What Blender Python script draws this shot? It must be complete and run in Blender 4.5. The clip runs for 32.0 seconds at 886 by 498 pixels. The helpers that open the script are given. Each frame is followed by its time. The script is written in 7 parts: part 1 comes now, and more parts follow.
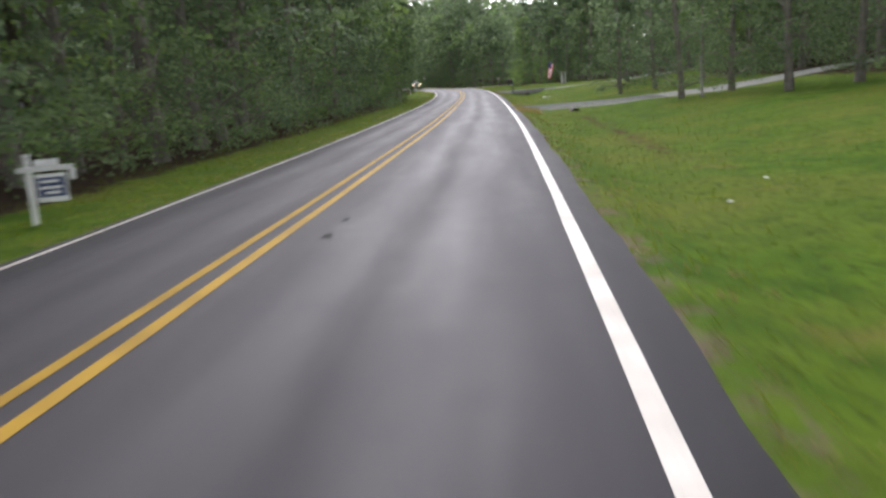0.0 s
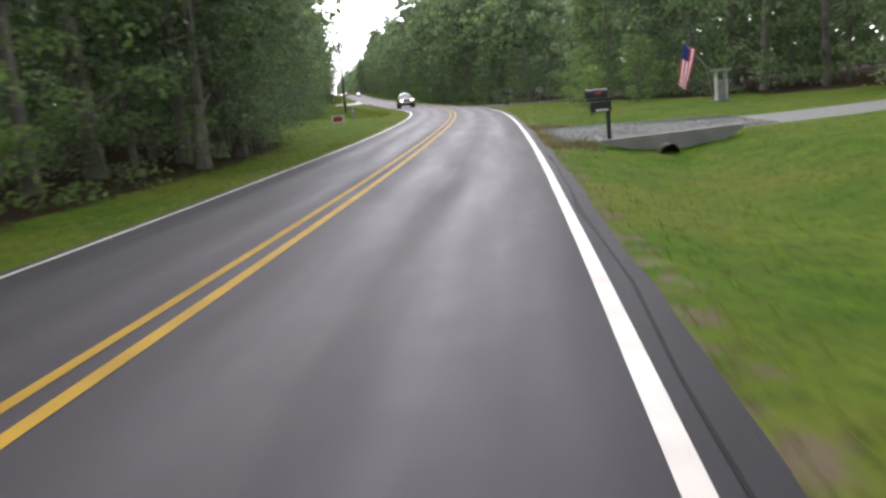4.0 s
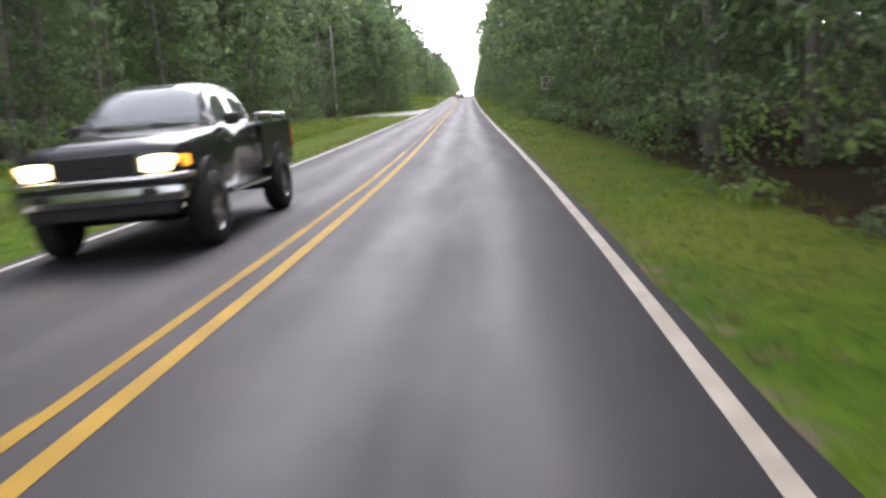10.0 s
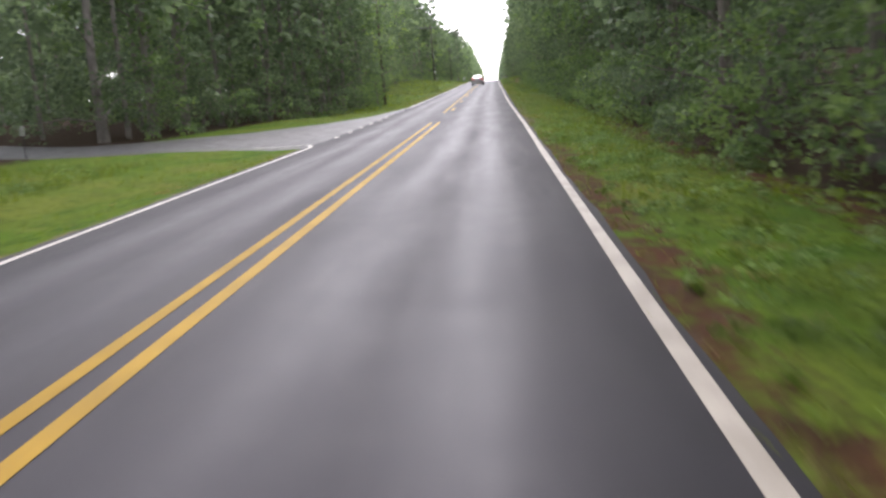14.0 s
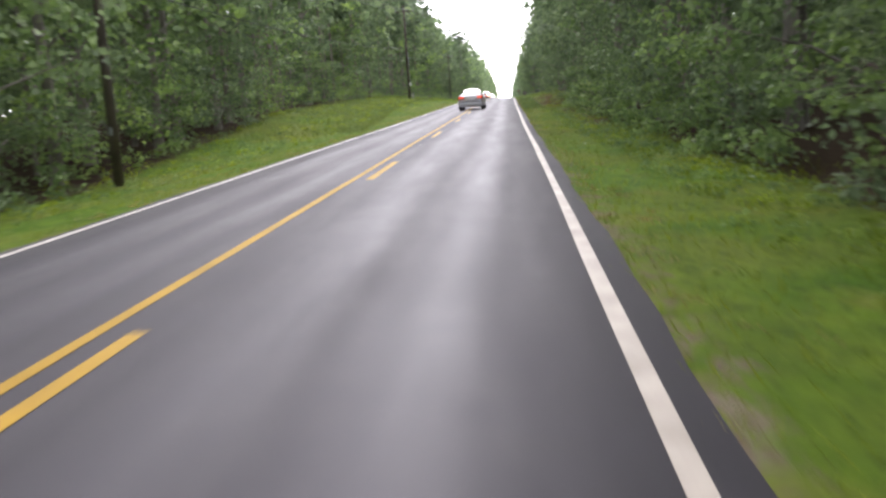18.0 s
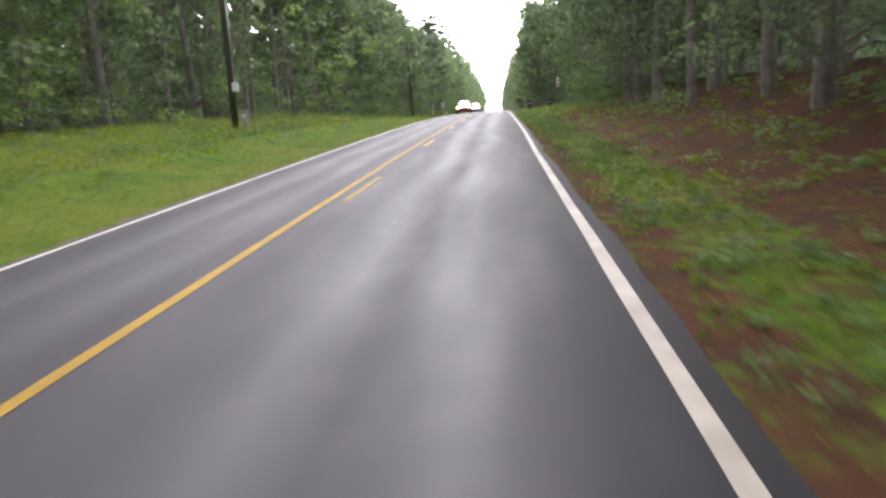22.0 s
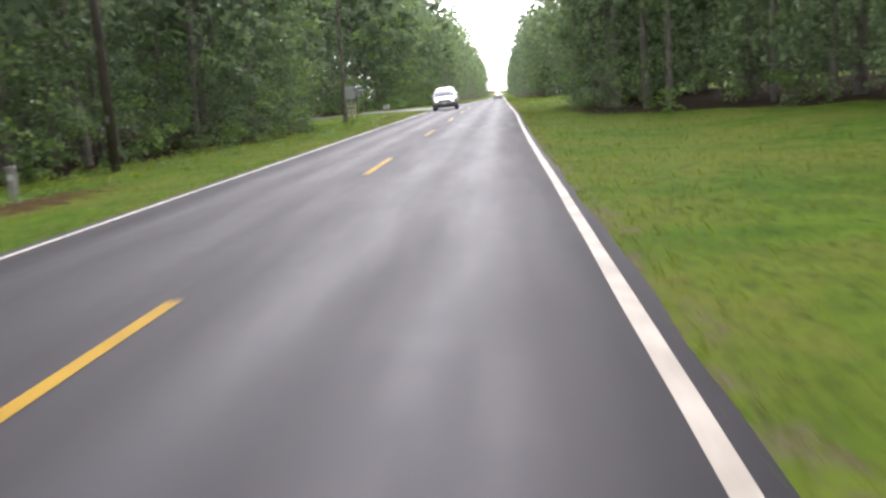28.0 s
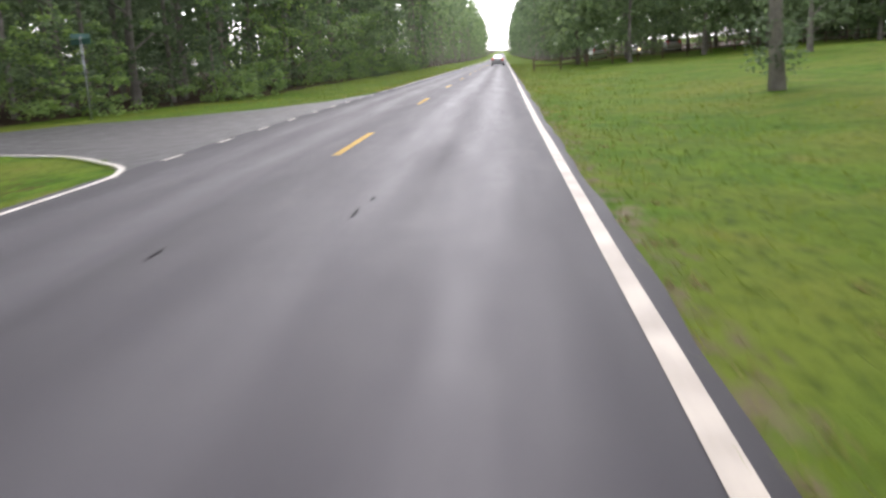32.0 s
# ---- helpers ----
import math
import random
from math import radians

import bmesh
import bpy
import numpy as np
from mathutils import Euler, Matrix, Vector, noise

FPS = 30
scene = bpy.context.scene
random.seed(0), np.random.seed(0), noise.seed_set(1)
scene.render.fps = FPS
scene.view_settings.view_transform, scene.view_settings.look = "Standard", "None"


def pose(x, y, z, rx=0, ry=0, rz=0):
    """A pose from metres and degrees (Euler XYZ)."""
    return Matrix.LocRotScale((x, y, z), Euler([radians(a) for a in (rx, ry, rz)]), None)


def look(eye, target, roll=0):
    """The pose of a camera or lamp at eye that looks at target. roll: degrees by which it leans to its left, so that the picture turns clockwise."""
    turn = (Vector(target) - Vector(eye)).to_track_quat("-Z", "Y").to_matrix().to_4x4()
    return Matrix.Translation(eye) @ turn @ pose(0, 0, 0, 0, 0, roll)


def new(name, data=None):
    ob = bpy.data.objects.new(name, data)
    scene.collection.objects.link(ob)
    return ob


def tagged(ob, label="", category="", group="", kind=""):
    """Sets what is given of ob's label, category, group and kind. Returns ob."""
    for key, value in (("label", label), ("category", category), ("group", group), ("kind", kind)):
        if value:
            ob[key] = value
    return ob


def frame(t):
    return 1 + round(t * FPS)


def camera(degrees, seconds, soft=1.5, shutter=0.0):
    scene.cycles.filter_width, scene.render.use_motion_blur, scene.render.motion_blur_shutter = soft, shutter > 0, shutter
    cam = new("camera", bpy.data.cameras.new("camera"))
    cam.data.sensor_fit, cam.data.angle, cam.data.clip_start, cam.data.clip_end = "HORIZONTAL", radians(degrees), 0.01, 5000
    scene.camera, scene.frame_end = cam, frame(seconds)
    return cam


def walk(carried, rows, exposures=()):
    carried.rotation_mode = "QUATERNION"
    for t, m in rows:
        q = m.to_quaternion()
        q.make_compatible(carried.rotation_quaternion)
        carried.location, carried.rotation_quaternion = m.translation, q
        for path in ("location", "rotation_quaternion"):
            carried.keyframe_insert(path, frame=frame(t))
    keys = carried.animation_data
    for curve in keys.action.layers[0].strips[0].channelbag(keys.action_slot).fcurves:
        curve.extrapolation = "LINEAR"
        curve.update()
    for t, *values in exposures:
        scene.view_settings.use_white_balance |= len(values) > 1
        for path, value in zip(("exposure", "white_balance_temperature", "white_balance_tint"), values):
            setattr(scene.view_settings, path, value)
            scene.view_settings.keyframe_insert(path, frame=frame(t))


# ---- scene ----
SOFT, SHUT = 2.6, 0.38
SKY, SUN = 0.15, 0.6
EXPO = [(0, 1.6, 6330, 16), (4, 1.64, 6330, 16), (6, 1.66, 6330, 16), (9, 1.89, 6330, 17), (12, 2.1, 6330, 19), (14, 1.98, 6330, 19), (18, 2.18, 6330, 19), (22, 2.1, 6380, 19), (25, 2.17, 6430, 19), (28, 2.03, 6380, 17), (31, 1.87, 6380, 17), (32, 1.84, 6380, 17)]

# the road: stations of 1.12 m; every 12 stations its bend (mrad a station), climb and bank (per cent)
K = 1.12
WIDE_L = [-0.003, -0.004, -0.006, -0.008, -0.013, -0.01, -0.015, -0.018, -0.012, -0.006, -0.003, 0.008, 0.014, 0.024, 0.042, 0.046, 0.031, 0.023, 0.024, 0.016, 0.014, 0.011, 0.002, -0.006, -0.012, -0.023, -0.027, -0.024, -0.015, -0.014, -0.021, -0.024, -0.021, -0.009, -0.008, -0.014, -0.004, 0.0, -0.004, -0.01, -0.008, -0.01, -0.01, -0.008, -0.007, -0.008, -0.002, 0.002, 0.002]
WIDE_R = [-0.023, -0.029, -0.042, -0.026, -0.008, 0.002, 0.013, 0.011, 0.006, 0.002, -0.025, -0.015, -0.04, -0.084, -0.094, -0.081, -0.04, -0.052, -0.044, -0.061, -0.056, -0.057, -0.014, 0.002, 0.0, 0.003, -0.017, -0.018, 0.0, 0.01, 0.044, 0.047, 0.047, 0.019, 0.043, 0.033, 0.035, 0.04, 0.033, 0.037, 0.036, 0.03, 0.05, 0.092, 0.05, 0.005, -0.022, -0.015, -0.009]
BEND = [0.5843, 0.6091, 0.6597, 0.4456, 0.6148, 0.6596, 0.155, 0.1787, 0.7762, 0.9934, 0.9853, 2.08, 2.5691, 2.9323, 2.8184, 2.1003, 1.744, 0.8252, 0.029, -0.2268, -0.0601, 0.0566, -0.3494, 0.4047, 0.1642, -0.5086, -0.1417, 0.4442, -0.0049, -0.2416, 0.1029, -0.0774, -0.5076, 0.0657, 0.1874, 0.0267, -0.0522, 0.1428, 0.1941, 0.1525, 0.1253, -0.1647, -0.3108, 0.4389, 0.0364, -0.1499, -0.1318, -0.0809, -0.0403]
CLIMB = [-0.825, -0.826, -0.811, -0.733, -0.783, -0.63, -0.517, -0.501, -0.255, 0.022, 0.118, 0.233, 0.111, 0.04, -0.096, 0.082, 0.227, 0.636, 0.917, 1.104, 1.119, 0.848, 1.05, 1.224, 1.524, 1.771, 1.881, 1.89, 1.816, 1.802, 2.045, 2.15, 2.191, 2.04, 1.802, 1.527, 1.327, 1.058, 0.79, 0.534, 0.198, -0.003, 0.16, 0.147, -0.024, -0.164, -0.476, -0.66, -0.801]
BANK = [-1.056, -1.319, -1.876, -1.614, -1.705, -1.19, -1.094, -1.408, -1.035, -0.688, -1.158, -0.341, -0.023, 0.277, 0.596, 2.071, 1.014, 0.441, -0.117, -0.285, -0.764, -0.596, 0.037, -0.069, 0.302, 0.35, 0.326, 0.185, 0.363, 0.259, 0.189, -0.332, -0.965, -0.479, -0.017, 0.35, 0.831, 0.714, 0.335, -0.2, -0.059, 0.116, 0.643, 0.776, 0.922, 0.517, 0.797, 0.723, 0.503]
CROWN, WEST, EAST, DASH0 = 0.03460, 2.823, 2.872, 1.667

cam = camera(51.90, 32.0, soft=SOFT, shutter=SHUT)
ROWS = [
    (0, pose(2.441, 26.598, 1.212, 79.379, 5.018, 4.770)),
    (1, pose(2.106, 44.548, 1.069, 79.081, 4.634, 5.142)),
    (2, pose(1.677, 62.550, 0.926, 79.342, 3.529, 5.578)),
    (3, pose(1.009, 80.604, 0.810, 79.727, 4.393, 6.281)),
    (5.5, pose(-1.345, 125.682, 0.675, 80.884, 4.246, 8.261)),
    (6, pose(-2.021, 134.778, 0.692, 80.736, 3.614, 8.951)),
    (7, pose(-3.683, 152.928, 0.708, 80.770, 3.492, 10.743)),
    (8, pose(-6.062, 170.935, 0.728, 80.310, 3.181, 12.486)),
    (9, pose(-8.878, 188.451, 0.714, 80.062, 2.920, 15.159)),
    (10, pose(-12.549, 206.038, 0.697, 81.082, 3.775, 16.118)),
    (11, pose(-16.639, 223.536, 0.765, 80.993, 3.188, 18.153)),
    (12, pose(-21.101, 240.865, 0.911, 81.039, 4.156, 18.623)),
    (13, pose(-25.752, 258.476, 1.109, 81.051, 4.988, 18.153)),
    (14, pose(-30.366, 276.114, 1.307, 80.300, 4.389, 17.627)),
    (14.5, pose(-32.628, 285.036, 1.380, 80.977, 4.546, 17.844)),
    (17, pose(-43.669, 328.610, 1.935, 81.292, 3.892, 18.669)),
    (18, pose(-48.020, 345.498, 2.252, 81.302, 3.726, 18.512)),
    (19, pose(-52.296, 362.211, 2.578, 82.504, 3.365, 18.728)),
    (20, pose(-56.664, 379.047, 2.894, 81.303, 4.134, 18.220)),
    (21, pose(-61.107, 396.140, 3.231, 81.039, 3.840, 18.016)),
    (22, pose(-65.824, 413.801, 3.639, 81.671, 4.135, 17.851)),
    (23, pose(-70.163, 430.593, 4.020, 81.501, 3.878, 17.533)),
    (24, pose(-74.505, 447.854, 4.355, 81.057, 3.875, 17.390)),
    (25, pose(-78.897, 465.058, 4.635, 80.686, 3.473, 17.778)),
    (27.5, pose(-89.826, 508.231, 5.121, 80.418, 3.624, 17.976)),
    (28, pose(-92.001, 516.554, 5.175, 80.257, 4.030, 18.095)),
    (29, pose(-96.706, 534.251, 5.219, 79.768, 4.049, 18.304)),
    (30, pose(-101.186, 551.594, 5.215, 80.753, 3.570, 18.240)),
    (31, pose(-105.467, 568.361, 5.234, 77.341, 3.687, 17.335)),
    (32, pose(-109.927, 585.470, 5.236, 77.782, 3.464, 18.117)),
]
walk(cam, ROWS, EXPO)

# ---- world, sun, exposure ----
world = bpy.data.worlds.new("overcast_sky")
scene.world = world
world.use_nodes = True
wn, wl = world.node_tree.nodes, world.node_tree.links
sky = wn.new("ShaderNodeTexSky")
sky.sky_type, sky.sun_disc = "NISHITA", False
sky.sun_elevation, sky.sun_rotation = radians(48), radians(350)
sky.air_density, sky.dust_density, sky.ozone_density = 1.0, 1.0, 1.0
pale = wn.new("ShaderNodeHueSaturation")
pale.inputs["Saturation"].default_value = 0.15
wl.new(sky.outputs["Color"], pale.inputs["Color"])
wl.new(pale.outputs["Color"], wn["Background"].inputs["Color"])
wn["Background"].inputs["Strength"].default_value = SKY

sun = new("sun", bpy.data.lights.new("sun", "SUN"))
sun.data.energy, sun.data.angle, sun.data.color = SUN, radians(40), (1.0, 0.96, 0.9)
sun.matrix_world = look((-19, 106, 120), (0, 0, 0))

# ---- the line of the road ----
FIRST, GAPS = -20.0, 12.0
END = 3000.0
_st = np.arange(FIRST - 1500, END, 1.0)
_kn = FIRST + GAPS * np.arange(len(BEND))
_bend = np.interp(_st, _kn, BEND, left=0.0, right=0.0) / 1000
_climb = np.interp(_st, np.append(_kn, [700, 900, 1200]), CLIMB + [-0.9, -0.4, 0.0]) / 100
_bank = np.interp(_st, _kn, BANK, left=-1.3, right=0.0) / 100
_zero = int(np.argmin(np.abs(_st - FIRST)))


def _sum(a, f):
    mid = (a[1:] + a[:-1]) / 2
    c = np.concatenate([[0.0], np.cumsum(f(mid))])
    return c - c[_zero]


_turn = _sum(_bend, lambda a: a)
_x, _y, _z = _sum(_turn, lambda a: -np.sin(a)), _sum(_turn, np.cos), _sum(_climb, lambda a: a)


def line_right(s):
    """Stations from the road's middle to its right edge line."""
    return EAST + np.interp(s, _kn, WIDE_R)


def line_left(s):
    return WEST + np.interp(s, _kn, WIDE_L)


def turn_at(s):
    return np.interp(s, _st, _turn)


def road_z(s, u):
    """Height in metres of the pavement's plane at the station s, u stations to the right of its middle."""
    return K * (np.interp(s, _st, _z) - CROWN * np.minimum(np.abs(u), 4.0) - np.clip(u, -4, 4) * np.interp(s, _st, _bank))


def plan(s, u):
    a = np.interp(s, _st, _turn)
    near = np.clip(u, -150, 150)
    far = u - near
    return (K * (np.interp(s, _st, _x) + near * np.cos(a) + far * math.cos(.16)),
            K * (np.interp(s, _st, _y) + near * np.sin(a) + far * math.sin(.16)))


# rises of the ground beside the pavement, in metres at 1.5, 4, 9 and 25 m from it
RIGHT_STATIONS = [-200, 0, 30, 60, 78, 95, 135, 150, 180, 260, 300, 340, 362, 375, 412, 424, 433, 445, 480, 520, 620, 900]
RIGHT_RISES = [
    (-.4, -.4, 0, .8), (-.4, -.4, 0, .8), (-.4, -.4, .05, .8), (-.15, -.2, .1, .9), (-.2, -.1, .38, .95), (-.08, -.1, .1, .6),
    (-.1, -.15, .05, .5), (-.1, -.15, 0, .4), (-.12, -.3, -.2, .4), (-.12, -.3, 0, .6), (-.1, -.2, .3, 1.0),
    (-.08, -.1, .5, 1.4), (-.05, .15, 1.2, 2.0), (0, .45, 1.7, 2.4), (0, .4, 1.5, 2.2), (0, .3, 1.2, 1.9), (-.05, .05, .5, 1.2),
    (-.05, -.08, .05, .5), (-.06, -.1, .1, .7), (-.06, -.1, .15, .6), (-.06, -.1, .2, .8), (-.1, -.1, .4, 1.2)]
LEFT_STATIONS = [-200, 0, 60, 100, 135, 160, 200, 250, 285, 317, 345, 390, 420, 450, 500, 530, 570, 700, 900]
LEFT_RISES = [
    (.0, .05, .5, 1.4), (.0, .05, .5, 1.4), (0, .05, .5, 1.4), (-.05, 0, .3, 1.2), (-.05, .05, .3, 1.0),
    (-.1, -.1, .1, 1.0), (-.1, -.05, .2, 1.2), (-.1, -.1, .1, .9), (-.05, -.3, -.4, .5), (-.15, -.6, -.9, 0.2),
    (.05, .3, .8, 1.3), (.15, .65, 1.3, 1.7), (.02, .35, .9, 1.4), (-.08, -.1, -.2, .6), (-.12, -.48, -.5, .4),
    (-.1, -.35, -.5, .2), (-.05, 0, .2, .8), (-.05, .1, .5, 1.2), (-.1, .1, .5, 1.2)]


# stretches where a side road or a drive joins, so that no ditch is left
LEVELS = [(44.5, 49.5, 1), (90, 98, 1), (138.5, 157, 1), (435, 448, 1), (254, 281, -1), (527, 553, -1)]


def bump_fn(x, lo, hi, soft):
    return np.clip((x - lo) / soft + .5, 0, 1) * np.clip((hi - x) / soft + .5, 0, 1)


def edge_right(s):
    """Stations from the road's middle to the pavement's ragged right edge."""
    w = np.interp(s, [-100, 40, 60, 98, 104, 125, 150, 175, 262, 285, 345, 362, 420, 445, 470, 520, 560], [.33, .33, .33, .3, .24, .3, .3, .14, .115, .24, .26, .2, .18, .2, .15, .17, .2])
    return line_right(s) + w + 0.02 * np.sin(s * .8) + 0.015 * np.sin(s * 2.3 + 1)


def edge_left(s):
    return line_left(s) + 0.2 + 0.025 * np.sin(s * .9 + 2) + 0.015 * np.sin(s * 2.9)


def ground_z(s, u):
    """Height of the ground in metres, pavement aside."""
    s, u = np.broadcast_arrays(np.asarray(s, float), np.asarray(u, float))
    out = np.empty(s.shape)
    for side, stations, rises, edge in ((1, RIGHT_STATIONS, RIGHT_RISES, edge_right), (-1, LEFT_STATIONS, LEFT_RISES, edge_left)):
        m = u * side >= 0
        ss, d = s[m], (u[m] * side - edge(s[m])) * K
        cols = [np.interp(ss, stations, [r[i] for r in rises]) for i in range(4)]
        h = np.zeros(len(ss))
        knots = [(0.0, np.full(len(ss), -0.03)), (1.5, cols[0]), (4.0, cols[1]), (9.0, cols[2]), (25.0, cols[3]), (120.0, cols[3] + 1.0), (500.0, cols[3] + 3.0)]
        for (d0, h0), (d1, h1) in zip(knots, knots[1:]):
            f = np.clip((d - d0) / (d1 - d0), 0, 1)
            f = f * f * (3 - 2 * f) if d1 < 30 else f
            k = (d >= d0) & (d <= d1)
            h[k] = (h0 + (h1 - h0) * f)[k]
        h[d > 500] = (cols[3] + 3.0)[d > 500]
        w = sum(bump_fn(ss, a, b, 3.0) for a, b, k in LEVELS if k == side)
        w = np.clip(w, 0, 1) * np.clip((16 - d) / 8, 0, 1)
        h = h * (1 - w) - .04 * w
        if side > 0:
            h = h - .5 * bump_fn(ss, 78, 89.3, 3) * bump_fn(d, 1.9, 4.4, 2.0)
        h[d < 0] = -0.09
        out[m] = h
    return road_z(s, u) + out


def at(s, u, dz=0.0):
    """A place on the ground: s stations along the road, u to its right, dz metres up."""
    x, y = plan(s, u)
    on_road = -edge_left(s) < u < edge_right(s)
    z = road_z(s, u) if on_road else float(ground_z(s, u))
    return Vector((float(x), float(y), float(z) + dz))


def facing(s):
    """Degrees by which the road is turned at the station s."""
    return math.degrees(turn_at(s))


# ---- materials ----
def material(name, rough=0.8, metal=0.0):
    m = bpy.data.materials.new(name)
    m.use_nodes = True
    b = m.node_tree.nodes["Principled BSDF"]
    b.inputs["Roughness"].default_value, b.inputs["Metallic"].default_value = rough, metal
    return m, m.node_tree.nodes, m.node_tree.links, b


def mottled(name, a, b, scale=3.0, rough=0.8, metal=0.0, bump=0.2, fine=40.0, spread=0.15, spec=0.5):
    """Two colours in soft patches, with a fine grain over them and a small relief."""
    m, n, l, bs = material(name, rough, metal)
    tc = n.new("ShaderNodeTexCoord")
    n1, n2 = n.new("ShaderNodeTexNoise"), n.new("ShaderNodeTexNoise")
    n1.inputs["Scale"].default_value, n1.inputs["Detail"].default_value = scale, 5
    n2.inputs["Scale"].default_value, n2.inputs["Detail"].default_value = fine, 3
    for k in (n1, n2):
        l.new(tc.outputs["Object"], k.inputs["Vector"])
    mx = n.new("ShaderNodeMix")
    mx.data_type = "RGBA"
    mx.inputs["A"].default_value, mx.inputs["B"].default_value = (*a, 1), (*b, 1)
    rm = n.new("ShaderNodeMapRange")
    rm.inputs["From Min"].default_value, rm.inputs["From Max"].default_value = 0.35, 0.65
    l.new(n1.outputs["Fac"], rm.inputs["Value"])
    l.new(rm.outputs["Result"], mx.inputs["Factor"])
    oi = n.new("ShaderNodeObjectInfo")
    hv = n.new("ShaderNodeHueSaturation")
    r2 = n.new("ShaderNodeMapRange")
    r2.inputs["To Min"].default_value, r2.inputs["To Max"].default_value = 1 - spread, 1 + spread
    ad = n.new("ShaderNodeMath")
    ad.operation = "MULTIPLY_ADD"
    ad.inputs[1].default_value, ad.inputs[2].default_value = 0.3, 0.35
    l.new(oi.outputs["Random"], ad.inputs[0])
    av = n.new("ShaderNodeMath")
    av.operation = "MULTIPLY"
    l.new(n2.outputs["Fac"], av.inputs[0])
    l.new(ad.outputs[0], av.inputs[1])
    r2.inputs["From Min"].default_value, r2.inputs["From Max"].default_value = 0.1, 0.4
    l.new(av.outputs[0], r2.inputs["Value"])
    l.new(r2.outputs["Result"], hv.inputs["Value"])
    l.new(mx.outputs["Result"], hv.inputs["Color"])
    l.new(hv.outputs["Color"], bs.inputs["Base Color"])
    bs.inputs["Specular IOR Level"].default_value = spec
    if bump:
        bp = n.new("ShaderNodeBump")
        bp.inputs["Strength"].default_value, bp.inputs["Distance"].default_value = bump, 0.02
        l.new(n2.outputs["Fac"], bp.inputs["Height"])
        l.new(bp.outputs["Normal"], bs.inputs["Normal"])
    return m


def leafy(name, a, b, through_light=0.35):
    """Foliage: colour from leaf to leaf and from plant to plant, with light let through."""
    m, n, l, bs = material(name, 0.55)
    ge, oi = n.new("ShaderNodeNewGeometry"), n.new("ShaderNodeObjectInfo")
    mx = n.new("ShaderNodeMix")
    mx.data_type = "RGBA"
    mx.inputs["A"].default_value, mx.inputs["B"].default_value = (*a, 1), (*b, 1)
    l.new(ge.outputs["Random Per Island"], mx.inputs["Factor"])
    hv = n.new("ShaderNodeHueSaturation")
    # plants differ from one to the next, and bough from bough
    tex, add = n.new("ShaderNodeTexNoise"), n.new("ShaderNodeMath")
    tex.inputs["Scale"].default_value, tex.inputs["Detail"].default_value = 0.3, 3
    l.new(ge.outputs["Position"], tex.inputs["Vector"])
    add.operation = "MULTIPLY_ADD"
    add.inputs[1].default_value = .3
    l.new(oi.outputs["Random"], add.inputs[0])
    l.new(tex.outputs["Fac"], add.inputs[2])
    for sock, lo, hi in (("Value", .6, 1.45), ("Hue", .515, .482), ("Saturation", .85, 1.1)):
        r = n.new("ShaderNodeMapRange")
        r.inputs["From Min"].default_value, r.inputs["From Max"].default_value = .35, .95
        r.inputs["To Min"].default_value, r.inputs["To Max"].default_value = lo, hi
        l.new(add.outputs[0], r.inputs["Value"])
        l.new(r.outputs["Result"], hv.inputs[sock])
    l.new(mx.outputs["Result"], hv.inputs["Color"])
    l.new(hv.outputs["Color"], bs.inputs["Base Color"])
    bs.inputs["Specular IOR Level"].default_value = 0.2
    tr = n.new("ShaderNodeBsdfTranslucent")
    l.new(hv.outputs["Color"], tr.inputs["Color"])
    ms = n.new("ShaderNodeMixShader")
    ms.inputs["Fac"].default_value = through_light
    l.new(bs.outputs["BSDF"], ms.inputs[1])
    l.new(tr.outputs["BSDF"], ms.inputs[2])
    l.new(ms.outputs["Shader"], n["Material Output"].inputs["Surface"])
    return m


